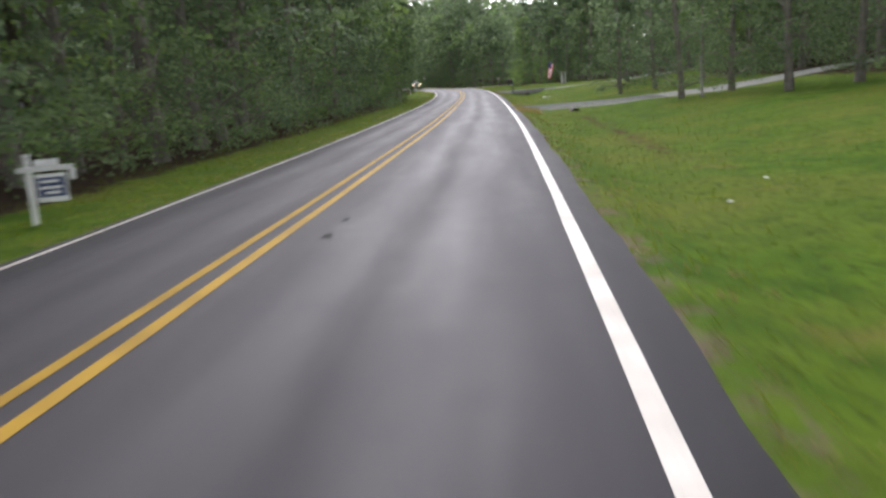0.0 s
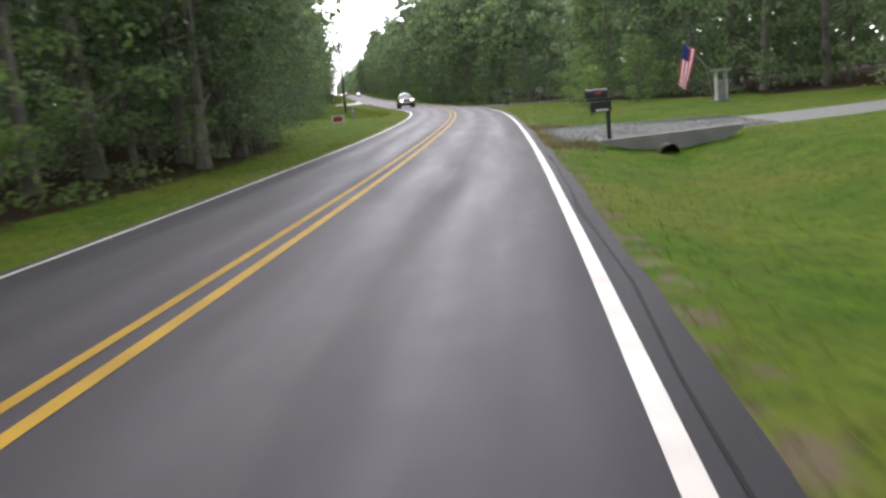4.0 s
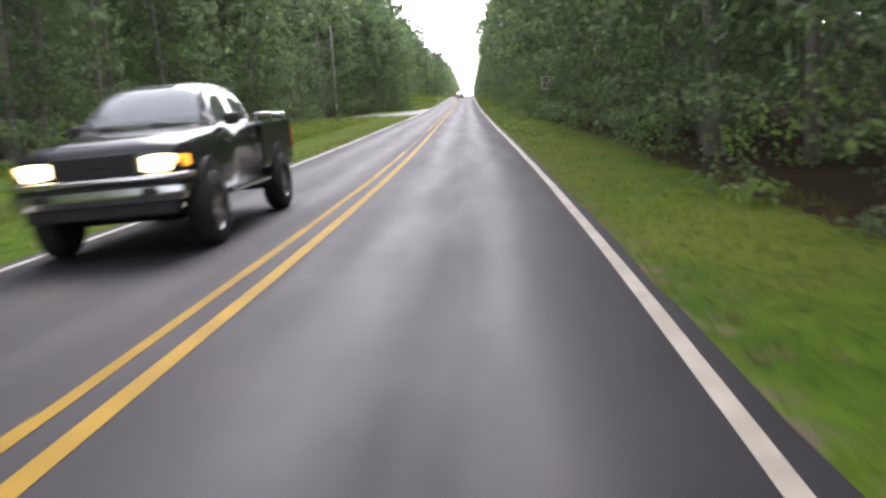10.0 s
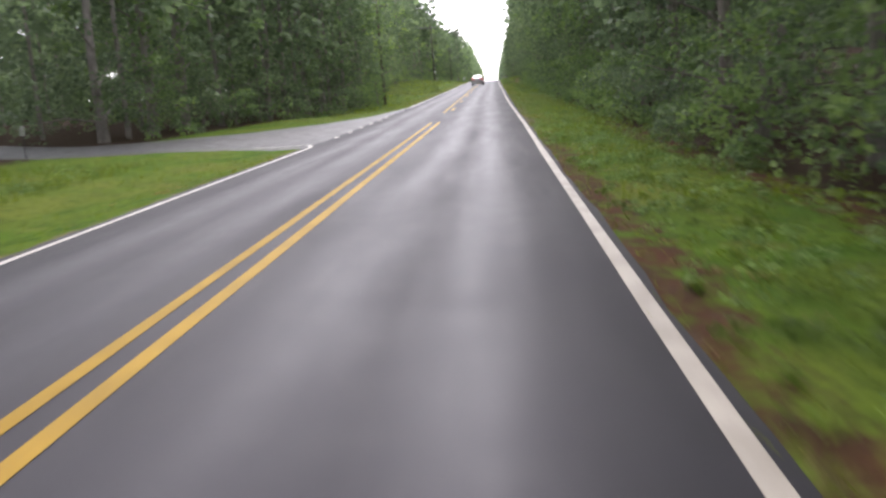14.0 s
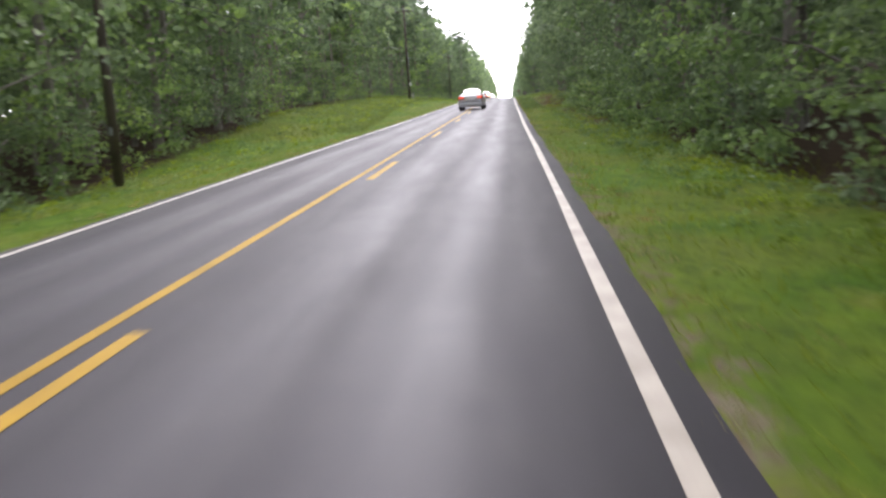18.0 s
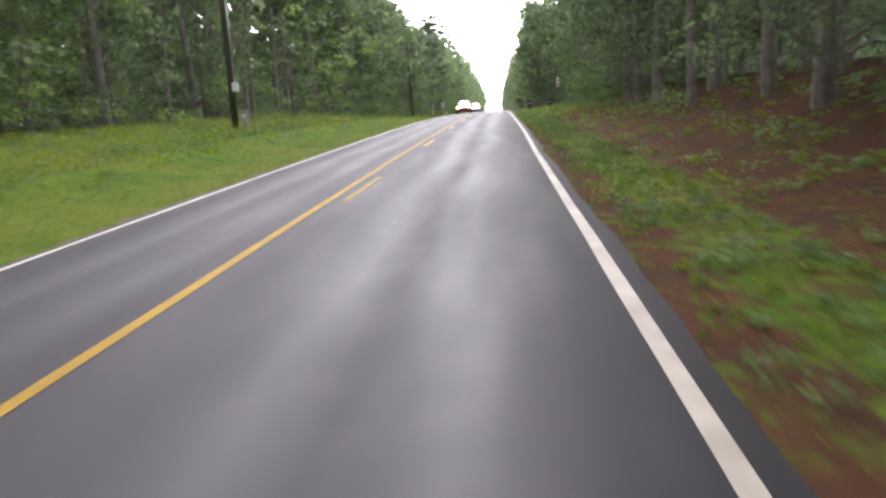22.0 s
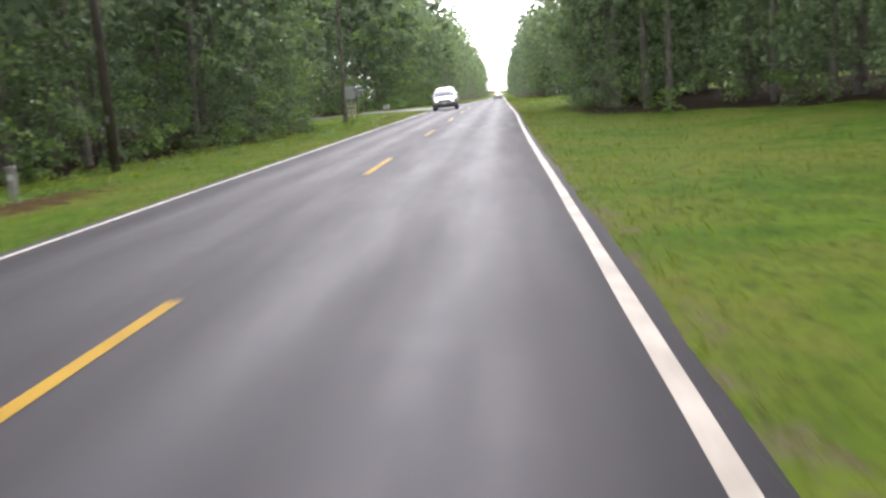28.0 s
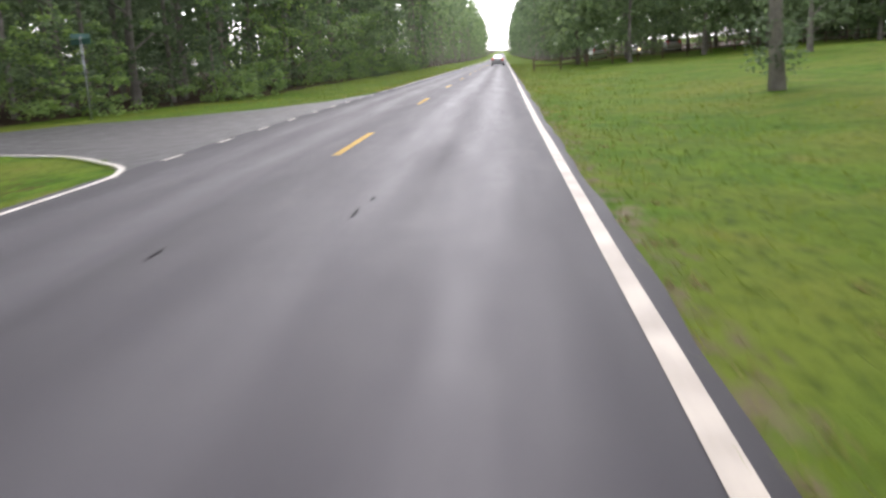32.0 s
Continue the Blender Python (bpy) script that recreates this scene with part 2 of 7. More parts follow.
def asphalt(name, base, light, rough_lo, rough_hi, tracks=False):
    m, n, l, bs = material(name)
    tc = n.new("ShaderNodeTexCoord")

    def noise_tex(scale, detail, stretch=None):
        t = n.new("ShaderNodeTexNoise")
        t.inputs["Scale"].default_value, t.inputs["Detail"].default_value = scale, detail
        if stretch is None:
            l.new(tc.outputs["Object"], t.inputs["Vector"])
        else:
            # drawn out along the road
            cx = n.new("ShaderNodeCombineXYZ")
            for i, (layer_name, k) in enumerate((("along", stretch), ("across", 1.0))):
                q, w = n.new("ShaderNodeAttribute"), n.new("ShaderNodeMath")
                q.attribute_name = layer_name
                w.operation = "MULTIPLY"
                w.inputs[1].default_value = k
                l.new(q.outputs["Fac"], w.inputs[0])
                l.new(w.outputs[0], cx.inputs[i])
            l.new(cx.outputs[0], t.inputs["Vector"])
        return t
    big, mid, grain = noise_tex(0.7, 3, .06 if tracks else None), noise_tex(2.2, 5, .1 if tracks else None), noise_tex(160, 2)
    mx = n.new("ShaderNodeMix")
    mx.data_type = "RGBA"
    mx.inputs["A"].default_value, mx.inputs["B"].default_value = (*base, 1), (*light, 1)
    s = n.new("ShaderNodeMath")
    s.operation = "MULTIPLY_ADD"
    s.inputs[1].default_value = 0.6
    l.new(mid.outputs["Fac"], s.inputs[0])
    sc = n.new("ShaderNodeMath")
    sc.operation = "MULTIPLY"
    sc.inputs[1].default_value = 0.4
    l.new(grain.outputs["Fac"], sc.inputs[0])
    l.new(sc.outputs[0], s.inputs[2])
    l.new(s.outputs[0], mx.inputs["Factor"])
    l.new(mx.outputs["Result"], bs.inputs["Base Color"])
    rr = n.new("ShaderNodeMapRange")
    rr.inputs["From Min"].default_value, rr.inputs["From Max"].default_value = 0.3, 0.7
    rr.inputs["To Min"].default_value, rr.inputs["To Max"].default_value = rough_lo, rough_hi
    l.new(mid.outputs["Fac"], rr.inputs["Value"])
    rough = rr.outputs["Result"]
    if tracks:
        # polished wheel tracks either side of each lane's oily middle
        at_ = n.new("ShaderNodeAttribute")
        at_.attribute_name = "across"

        def op(kind, a, b=None):
            q = n.new("ShaderNodeMath")
            q.operation = kind
            l.new(a, q.inputs[0])
            if b is not None:
                if isinstance(b, float):
                    q.inputs[1].default_value = b
                else:
                    l.new(b, q.inputs[1])
            return q.outputs[0]
        sway = op("MULTIPLY", op("SUBTRACT", noise_tex(.35, 2, .05).outputs["Fac"], .5), .9)
        d = op("ABSOLUTE", op("SUBTRACT", op("ADD", op("ABSOLUTE", at_.outputs["Fac"]), sway), 1.38))
        wave = op("MULTIPLY", op("COSINE", op("MULTIPLY", op("SUBTRACT", op("MINIMUM", d, 1.0), .5), 5.6)), .5)
        blotch = op("SUBTRACT", noise_tex(2.4, 4).outputs["Fac"], .5)
        rough = op("ADD", rough, op("MULTIPLY", blotch, .16))
        wave = op("MULTIPLY", wave, op("ADD", op("MULTIPLY", big.outputs["Fac"], 2.4), -.35))
        rough = op("SUBTRACT", rough, op("MULTIPLY", wave, .1))
        hv = n.new("ShaderNodeHueSaturation")
        l.new(mx.outputs["Result"], hv.inputs["Color"])
        l.new(op("ADD", op("ADD", op("MULTIPLY", wave, .3), op("MULTIPLY", blotch, 1.2)), 1.0), hv.inputs["Value"])
        l.new(hv.outputs["Color"], bs.inputs["Base Color"])
    l.new(rough, bs.inputs["Roughness"])
    bs.inputs["Specular IOR Level"].default_value = .39
    bs.inputs["Specular Tint"].default_value = (.985, .94, 1.0, 1)
    bp = n.new("ShaderNodeBump")
    bp.inputs["Strength"].default_value, bp.inputs["Distance"].default_value = 0.4, 0.006
    l.new(grain.outputs["Fac"], bp.inputs["Height"])
    l.new(bp.outputs["Normal"], bs.inputs["Normal"])
    return m


def ground_material():
    """Mown grass, bare red earth and leaf litter, told apart by the mesh's soil and litter layers."""
    m, n, l, bs = material("verge_ground", 0.95)
    tc = n.new("ShaderNodeTexCoord")

    def noise_tex(scale, detail):
        t = n.new("ShaderNodeTexNoise")
        t.inputs["Scale"].default_value, t.inputs["Detail"].default_value = scale, detail
        l.new(tc.outputs["Object"], t.inputs["Vector"])
        return t

    def mix(a, b, fac):
        x = n.new("ShaderNodeMix")
        x.data_type = "RGBA"
        for sock, v in (("A", a), ("B", b)):
            if isinstance(v, tuple):
                x.inputs[sock].default_value = (*v, 1)
            else:
                l.new(v, x.inputs[sock])
        l.new(fac, x.inputs["Factor"])
        return x.outputs["Result"]

    def ramp(v, lo, hi):
        r = n.new("ShaderNodeMapRange")
        r.inputs["From Min"].default_value, r.inputs["From Max"].default_value = lo, hi
        l.new(v, r.inputs["Value"])
        return r.outputs["Result"]
    big, mid, small, tiny = noise_tex(0.22, 4), noise_tex(1.3, 5), noise_tex(9, 4), noise_tex(60, 3)
    grass = mix(GRASS_A, GRASS_B, ramp(mid.outputs["Fac"], .35, .65))
    grass = mix(grass, GRASS_C, ramp(big.outputs["Fac"], .42, .66))
    tuft = noise_tex(3.6, 6)
    grass = mix(grass, (.045, .08, .01), ramp(tuft.outputs["Fac"], .54, .8))
    grass = mix(grass, (.135, .135, .028), ramp(noise_tex(.9, 6).outputs["Fac"], .57, .76))
    grass = mix(grass, (.028, .045, .008), ramp(small.outputs["Fac"], .52, .72))
    earth = mix((.092, .038, .02), (.058, .031, .018), ramp(mid.outputs["Fac"], .35, .65))
    earth = mix(earth, (.042, .028, .013), ramp(small.outputs["Fac"], .5, .75))
    litter = mix((.028, .02, .012), (.05, .034, .02), ramp(small.outputs["Fac"], .35, .65))
    dust = mix(mix((.225, .188, .145), (.165, .132, .096), ramp(big.outputs["Fac"], .4, .6)), (.12, .09, .06), ramp(small.outputs["Fac"], .35, .65))

    patch = noise_tex(2.3, 4)

    def layer(name):
        a = n.new("ShaderNodeAttribute")
        a.attribute_name = name
        add = n.new("ShaderNodeMath")
        add.operation = "ADD"
        sub = n.new("ShaderNodeMath")
        sub.operation = "MULTIPLY_ADD"
        sub.inputs[1].default_value, sub.inputs[2].default_value = 0.8, -0.8
        l.new(small.outputs["Fac"], sub.inputs[0])
        both = n.new("ShaderNodeMath")
        both.operation = "MULTIPLY_ADD"
        both.inputs[1].default_value = 0.8
        l.new(patch.outputs["Fac"], both.inputs[0])
        l.new(a.outputs["Fac"], both.inputs[2])
        l.new(both.outputs[0], add.inputs[0])
        l.new(sub.outputs[0], add.inputs[1])
        return ramp(add.outputs[0], .42, .58)
    col = mix(grass, earth, layer("soil"))
    col = mix(col, litter, layer("litter"))
    col = mix(col, dust, layer("dust"))
    l.new(col, bs.inputs["Base Color"])
    bp = n.new("ShaderNodeBump")
    bp.inputs["Strength"].default_value, bp.inputs["Distance"].default_value = 0.6, 0.05
    l.new(tiny.outputs["Fac"], bp.inputs["Height"])
    l.new(bp.outputs["Normal"], bs.inputs["Normal"])
    bs.inputs["Specular IOR Level"].default_value = 0.06
    return m


GRASS_A, GRASS_B, GRASS_C = (.046, .1, .008), (.09, .152, .012), (.115, .142, .02)
M_ROAD = asphalt("wet_asphalt", (.0118, .0112, .0135), (.029, .0274, .0322), .6, .72, True)
M_SIDE = asphalt("side_asphalt", (.02, .02, .021), (.045, .044, .043), .4, .55)
M_MOUTH = asphalt("dark_side_asphalt", (.0115, .0108, .0115), (.0265, .0248, .025), .66, .8)
M_GROUND = ground_material()
M_WHITE = mottled("white_line_paint", (.56, .53, .48), (.4, .365, .315), 2.2, .55, 0, .1, 30)
M_YELLOW = mottled("yellow_line_paint", (.37, .222, .018), (.27, .163, .016), 1.5, .7, 0, .1, 30, .15, .2)
M_STAINED = mottled("stained_white_paint", (.365, .32, .262), (.24, .205, .162), 2.2, .6, 0, .1, 30)
M_FADED = mottled("faded_yellow_paint", (.34, .208, .022), (.18, .118, .025), 3, .7, 0, .1, 30, .15, .2)
M_WORN = mottled("worn_yellow_paint", (.17, .11, .02), (.035, .028, .018), 4, .7, 0, .1, 30, .15, .25)
M_GRAVEL = mottled("grey_gravel", (.15, .155, .14), (.21, .212, .19), 12, .9, 0, .6, 60)
M_STONE = leafy("gravel_stones", (.19, .195, .182), (.3, .308, .287), 0.0)
M_ROCK = mottled("field_stone", (.2, .16, .12), (.12, .1, .08), 5, .85, 0, .5)
M_DRIVE = asphalt("drive_surface", (.045, .042, .038), (.08, .075, .068), .8, .92)
M_CONCRETE = mottled("concrete", (.3, .29, .27), (.22, .21, .2), 2, .8, 0, .2)
# grey-brown bark, lightened for the haze over the trunks
M_BARK = mottled("hazed_bark", (.14, .124, .106), (.23, .208, .18), 2.5, .9, 0, .7, 14)
M_PINEBARK = mottled("pine_bark", (.13, .108, .092), (.235, .205, .178), 2.0, .9, 0, .8, 10)
# leaf and needle colours raised and greyed to stand in for haze
M_LEAF = leafy("hazed_leaves", (.106, .157, .076), (.193, .266, .128), .5)
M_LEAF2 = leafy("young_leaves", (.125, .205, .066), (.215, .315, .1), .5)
M_NEEDLE = leafy("hazed_needles", (.07, .108, .055), (.13, .18, .088), .4)
M_BLADE = leafy("grass_blades", (.09, .14, .01), (.15, .185, .018), .45)
M_POLEWOOD = mottled("creosoted_pole_wood", (.055, .043, .034), (.095, .075, .06), 1.5, .85, 0, .4, 20)
M_GREYPOST = mottled("weathered_grey_post", (.33, .32, .29), (.22, .21, .19), 3, .8, 0, .3)
M_WHITEPAINT = mottled("white_painted_wood", (.75, .75, .72), (.62, .62, .6), 3, .5, 0, .1)
M_SIGNWHITE = mottled("white_sign_sheet", (.78, .78, .76), (.7, .7, .69), 3, .4, 0, .02)
M_BLACK = mottled("black_sign_paint", (.012, .012, .012), (.02, .02, .02), 3, .5, 0, .05)
M_RED = mottled("red_sign_print", (.5, .04, .035), (.4, .035, .03), 3, .5, 0, .02)
M_BLUE = mottled("dark_blue_print", (.05, .07, .16), (.04, .055, .12), 3, .5, 0, .02)
M_STEEL = mottled("galvanised_steel", (.4, .41, .42), (.3, .31, .32), 5, .45, .8, .05)
M_DARKMETAL = mottled("dark_metal", (.03, .03, .03), (.05, .05, .05), 4, .45, .6, .05)
M_WOOD = mottled("weathered_timber", (.16, .11, .07), (.1, .07, .045), 3, .8, 0, .4, 20)
M_SIGNBACK = mottled("bare_sign_back", (.52, .53, .54), (.42, .43, .44), 5, .5, .25, .05)
# tan-white sign face, dimmed for the shade of the trees over it
M_DULLSIGN = mottled("shaded_sign_sheet", (.5, .46, .4), (.4, .37, .32), 4, .6, 0, .03)
M_DARKPIPE = mottled("dark_concrete_pipe", (.14, .125, .105), (.085, .075, .06), 4, .85, 0, .3)
M_WIRE = mottled("black_cable", (.015, .015, .015), (.02, .02, .02), 3, .6, 0, 0)


# ---- building helpers ----
def mesh_from(name, verts, faces, mat):
    me = bpy.data.meshes.new(name)
    me.from_pydata([tuple(v) for v in verts], [], [tuple(f) for f in faces])
    if mat:
        me.materials.append(mat)
    me.update()
    return me


def quads_mesh(name, verts, mat, smooth=False):
    """A mesh of loose quads from an array of shape (n, 4, 3)."""
    v = np.asarray(verts, np.float32).reshape(-1, 3)
    q = len(v) // 4
    me = bpy.data.meshes.new(name)
    me.vertices.add(len(v))
    me.vertices.foreach_set("co", v.ravel())
    me.loops.add(q * 4)
    me.loops.foreach_set("vertex_index", np.arange(q * 4, dtype=np.int32))
    me.polygons.add(q)
    me.polygons.foreach_set("loop_start", np.arange(0, q * 4, 4, dtype=np.int32))
    if mat:
        me.materials.append(mat)
    me.update(calc_edges=True)
    return me


def sheet(name, s, u, height, mat, smooth=True):
    x, y = plan(s, u)
    z = height(s, u)
    v = np.stack([x, y, z], -1).reshape(-1, 3)
    a, b = s.shape
    i = (np.arange(a - 1)[:, None] * b + np.arange(b - 1)[None, :]).ravel()
    f = np.stack([i, i + 1, i + b + 1, i + b], -1)
    me = mesh_from(name, v, f, mat)
    if smooth:
        me.polygons.foreach_set("use_smooth", np.ones(len(me.polygons), bool))
    return me


def part(name, bm, mat, parent=None, label="", smooth=False):
    me = bpy.data.meshes.new(name)
    bm.to_mesh(me)
    bm.free()
    if mat:
        me.materials.append(mat)
    if smooth:
        me.polygons.foreach_set("use_smooth", np.ones(len(me.polygons), bool))
    ob = new(name, me)
    ob.parent = parent
    return tagged(ob, label)


def box(bm, lo, hi, bevel=0.0, m=None):
    """Adds a box between two corners, with its edges rounded off."""
    lo, hi = Vector(lo), Vector(hi)
    r = bmesh.ops.create_cube(bm, size=1.0, matrix=Matrix.Translation((lo + hi) / 2) @ Matrix.Diagonal((*(hi - lo), 1)))
    if bevel:
        e = list({e for v in r["verts"] for e in v.link_edges})
        w = bmesh.ops.bevel(bm, geom=e, offset=bevel, segments=2, affect="EDGES", profile=0.6)
        vs = list({v for f in w["faces"] for v in f.verts} | {v for v in r["verts"] if v.is_valid})
    else:
        vs = r["verts"]
    if m is not None:
        bmesh.ops.transform(bm, matrix=m, verts=vs)
    return vs


def boxes(name, items, mat, parent, label="", bevel=0.004, m=None):
    bm = bmesh.new()
    for lo, hi in items:
        box(bm, lo, hi, bevel, m)
    return part(name, bm, mat, parent, label)


def tube(bm, points, radii, sides=10, caps=True):
    """A tapered round bar through points."""
    rings = []
    pts = [Vector(p) for p in points]
    for i, p in enumerate(pts):
        d = (pts[min(i + 1, len(pts) - 1)] - pts[max(i - 1, 0)]).normalized()
        q = d.to_track_quat("Z", "Y")
        r = radii[i] if hasattr(radii, "__len__") else radii
        rings.append([bm.verts.new(p + q @ Vector((r * math.cos(2 * math.pi * k / sides), r * math.sin(2 * math.pi * k / sides), 0))) for k in range(sides)])
    for a, b in zip(rings, rings[1:]):
        for k in range(sides):
            bm.faces.new((a[k], a[(k + 1) % sides], b[(k + 1) % sides], b[k]))
    if caps:
        bm.faces.new(rings[0][::-1])
        bm.faces.new(rings[-1])


def tubes(name, runs, mat, parent, label="", sides=10):
    bm = bmesh.new()
    for pts, rad in runs:
        tube(bm, pts, rad, sides)
    return part(name, bm, mat, parent, label, smooth=True)


def stand(name, s, u, label, category, group="", turn=0.0, dz=0.0):
    """An Empty at the base of a thing beside the road; its y axis runs along the road."""
    ob = new(name)
    ob.empty_display_size = 0.3
    p = at(s, u, dz)
    ob.matrix_world = pose(p.x, p.y, p.z, 0, 0, facing(s) + turn)
    return tagged(ob, label, category, group)


def structure(name, me, label="", category=""):
    return tagged(new(name, me), label, category, kind="structure")


# ---- ground and road ----
FAR_S = np.concatenate([np.arange(-1500, -320, 40.0), np.arange(-320, -40, 10.0), np.arange(-40, 640, 1.5), np.arange(640, 1480, 12.0), np.arange(1480, 2990, 40.0)])
SIDE_U = np.array([0, .25, .5, .75, 1, 1.3, 1.6, 1.9, 2.2, 2.6, 3, 3.5, 4, 5, 6, 7.5, 9, 11, 14, 18, 23, 30, 45, 70, 110, 170, 260, 420, 700, 1200])


def ground_sheet():
    offs = np.concatenate([-SIDE_U[::-1], [0.0], SIDE_U])
    s, k = np.meshgrid(FAR_S, np.arange(len(offs)), indexing="ij")
    u = np.empty(s.shape)
    n = len(SIDE_U)
    u[:, :n] = -edge_left(FAR_S)[:, None] - SIDE_U[::-1][None, :] / K + 0.0
    u[:, n] = 0
    u[:, n + 1:] = edge_right(FAR_S)[:, None] + SIDE_U[None, :] / K
    rng = np.random.default_rng(3)
    wob = 0.018 * rng.standard_normal(s.shape)

    def height(a, b):
        z = ground_z(a, b)
        d = np.maximum(b - edge_right(a), -b - edge_left(a))
        flat = sum(bump_fn(a, p - 1, q + 1, 2.0) * (b * k > 0) for p, q, k in LEVELS)
        return z + wob * np.clip(d, 0, 1.5) * (1 - np.clip(flat, 0, 1))
    me = sheet("ground", s, u, height, M_GROUND)
    soil, litter, dust = ground_layers(s, u)
    for nm, arr in (("soil", soil), ("litter", litter), ("dust", dust)):
        a = me.attributes.new(nm, "FLOAT", "POINT")
        a.data.foreach_set("value", arr.ravel().astype(np.float32))
    structure("ground", me, "rough mown grass verge with bare red earth and leaf litter", "ground")


# stations where the woods begin beside the road, to the left and to the right of its middle
WOOD_L_S = [-320, 0, 60, 95, 104, 112, 128, 142, 150, 165, 200, 240, 262, 285, 300, 318, 335, 360, 420, 450, 462, 480, 492, 500, 520, 540, 560, 580, 640, 1500]
WOOD_L_U = [5.8, 5.8, 5.8, 5.6, 6.4, 9, 12.5, 11, 10.5, 11.5, 12, 12.5, 13, 9, 7.5, 9.5, 10.5, 12.5, 13, 11, 10.8, 10.8, 9, 8.5, 14, 15, 9.5, 9, 9, 9]
WOOD_R_S = [-320, 0, 20, 40, 60, 80, 100, 112, 122, 132, 140, 160, 175, 186, 192, 215, 222, 260, 280, 320, 345, 360, 412, 425, 447, 462, 480, 488, 494, 506, 514, 525, 600, 640, 1500]
WOOD_R_U = [21, 21, 21, 19, 17, 20, 17, 14, 11.5, 9.2, 9.0, 5.6, 5.6, 5.8, 6.2, 6.2, 5.8, 6.0, 6.2, 6.3, 6.2, 6.4, 6.6, 7.2, 13, 13.5, 13.5, 8.5, 5.9, 6.2, 9.5, 36, 40, 9, 8]


def wood_left(s):
    return np.interp(s, WOOD_L_S, WOOD_L_U)


def wood_right(s):
    return np.interp(s, WOOD_R_S, WOOD_R_U)


def ground_layers(s, u):
    """How much bare red earth, leaf litter and roadside dust lie at each place."""
    soil = np.zeros(s.shape)
    soil = np.maximum(soil, .66 * bump_fn(s, 352, 416, 10) * bump_fn(u, 4.3, 12, 1.2))
    soil = np.maximum(soil, .63 * bump_fn(s, 351, 396, 8) * bump_fn(u, 2.3, 3.75, .4))
    soil = np.maximum(soil, .45 * bump_fn(s, 348, 404, 10) * bump_fn(u, 3.6, 5.0, .6))
    soil = np.maximum(soil, .66 * bump_fn(s, 396, 428, 8) * bump_fn(u, 2.3, 3.25, .3))
    soil = np.maximum(soil, .6 * bump_fn(s, 396, 428, 8) * bump_fn(u, 4.6, 9, .8))
    soil = np.maximum(soil, .6 * bump_fn(s, 222, 262, 8) * bump_fn(u, 4.9, 8.0, 1.2))
    soil = np.maximum(soil, .57 * bump_fn(s, 213, 252, 10) * bump_fn(u, 2.5, 3.6, .6))
    soil = np.maximum(soil, .6 * bump_fn(s, 322, 350, 10) * bump_fn(u, 4.8, 7.5, 1.2))
    soil = np.maximum(soil, .62 * bump_fn(s, 519, 527, 4) * bump_fn(-u, 3.6, 8.5, 1.5))
    soil = np.maximum(soil, .6 * bump_fn(s, 464, 471, 3) * bump_fn(-u, 5.5, 8.5, 1.5))
    soil = np.maximum(soil, .5 * bump_fn(s, 20, 43.5, 6) * bump_fn(u - 5.45, -.5, .7, .9))
    soil = np.maximum(soil, .7 * bump_fn(s, 141, 144.4, 1) * bump_fn(u, 5.3, 8, 1))
    litter = np.clip((u - wood_right(s)) / 1.5 + .5, 0, 1) + np.clip((-u - wood_left(s)) / 1.5 + .5, 0, 1)
    litter = litter * (1 - .8 * bump_fn(s, 352, 416, 8) * (u > 0) * (u < 11))
    litter = litter * np.clip((95 - np.abs(u)) / 25, 0, 1)
    near_r, near_l = u - edge_right(s), -u - edge_left(s)
    dust = .6 * np.clip(1.25 - np.abs(near_r) / .55, 0, 1) * (u > 0) * (1 - .75 * bump_fn(s, 348, 428, 10)) * (1 - .5 * bump_fn(s, 217, 252, 10)) + .6 * np.clip(1.2 - np.abs(near_l) / .45, 0, 1) * (u < 0)
    dust = dust * np.interp(s, [40, 60, 110, 205, 225, 262, 280, 335, 350, 430, 450], [.8, .85, .8, .82, 1, 1, .8, .8, 1, 1, .78])
    dust = np.maximum(dust, .46 * bump_fn(s, 43, 51, 2) * bump_fn(u, 2.9, 4.6, .6))
    dust = np.maximum(dust, .62 * bump_fn(s, 88, 105, 3) * bump_fn(u, 3.1, 3.75, .5))
    dust = np.maximum(dust, .85 * bump_fn(s, 129, 145, 3) * bump_fn(u - np.interp(s, [129, 136, 140, 144], [3.7, 4.0, 4.35, 4.05]), -.26, .26, .3))
    return soil, litter, dust


ground_sheet()

ROAD_S = np.concatenate([np.arange(-200, -20, 5.0), np.arange(-20, 640, 1.0), np.arange(640, 1400, 8.0)])


def road_mesh():
    el, er = edge_left(ROAD_S), edge_right(ROAD_S)
    us = np.stack([-el - .03, -el, -el * .66, -el * .33, 0 * el, er * .33, er * .66, er, er + .03], 1)
    s = np.repeat(ROAD_S[:, None], us.shape[1], 1)

    def height(a, b):
        z = road_z(a, b)
        z[:, 0] -= .09
        z[:, -1] -= .09
        return z
    me = sheet("road", s, us, height, M_ROAD)
    a = me.attributes.new("across", "FLOAT", "POINT")
    a.data.foreach_set("value", us.ravel().astype(np.float32))
    a = me.attributes.new("along", "FLOAT", "POINT")
    a.data.foreach_set("value", s.ravel().astype(np.float32))
    return me


structure("road", road_mesh(), "dark wet two-lane asphalt road with worn edges", "road")


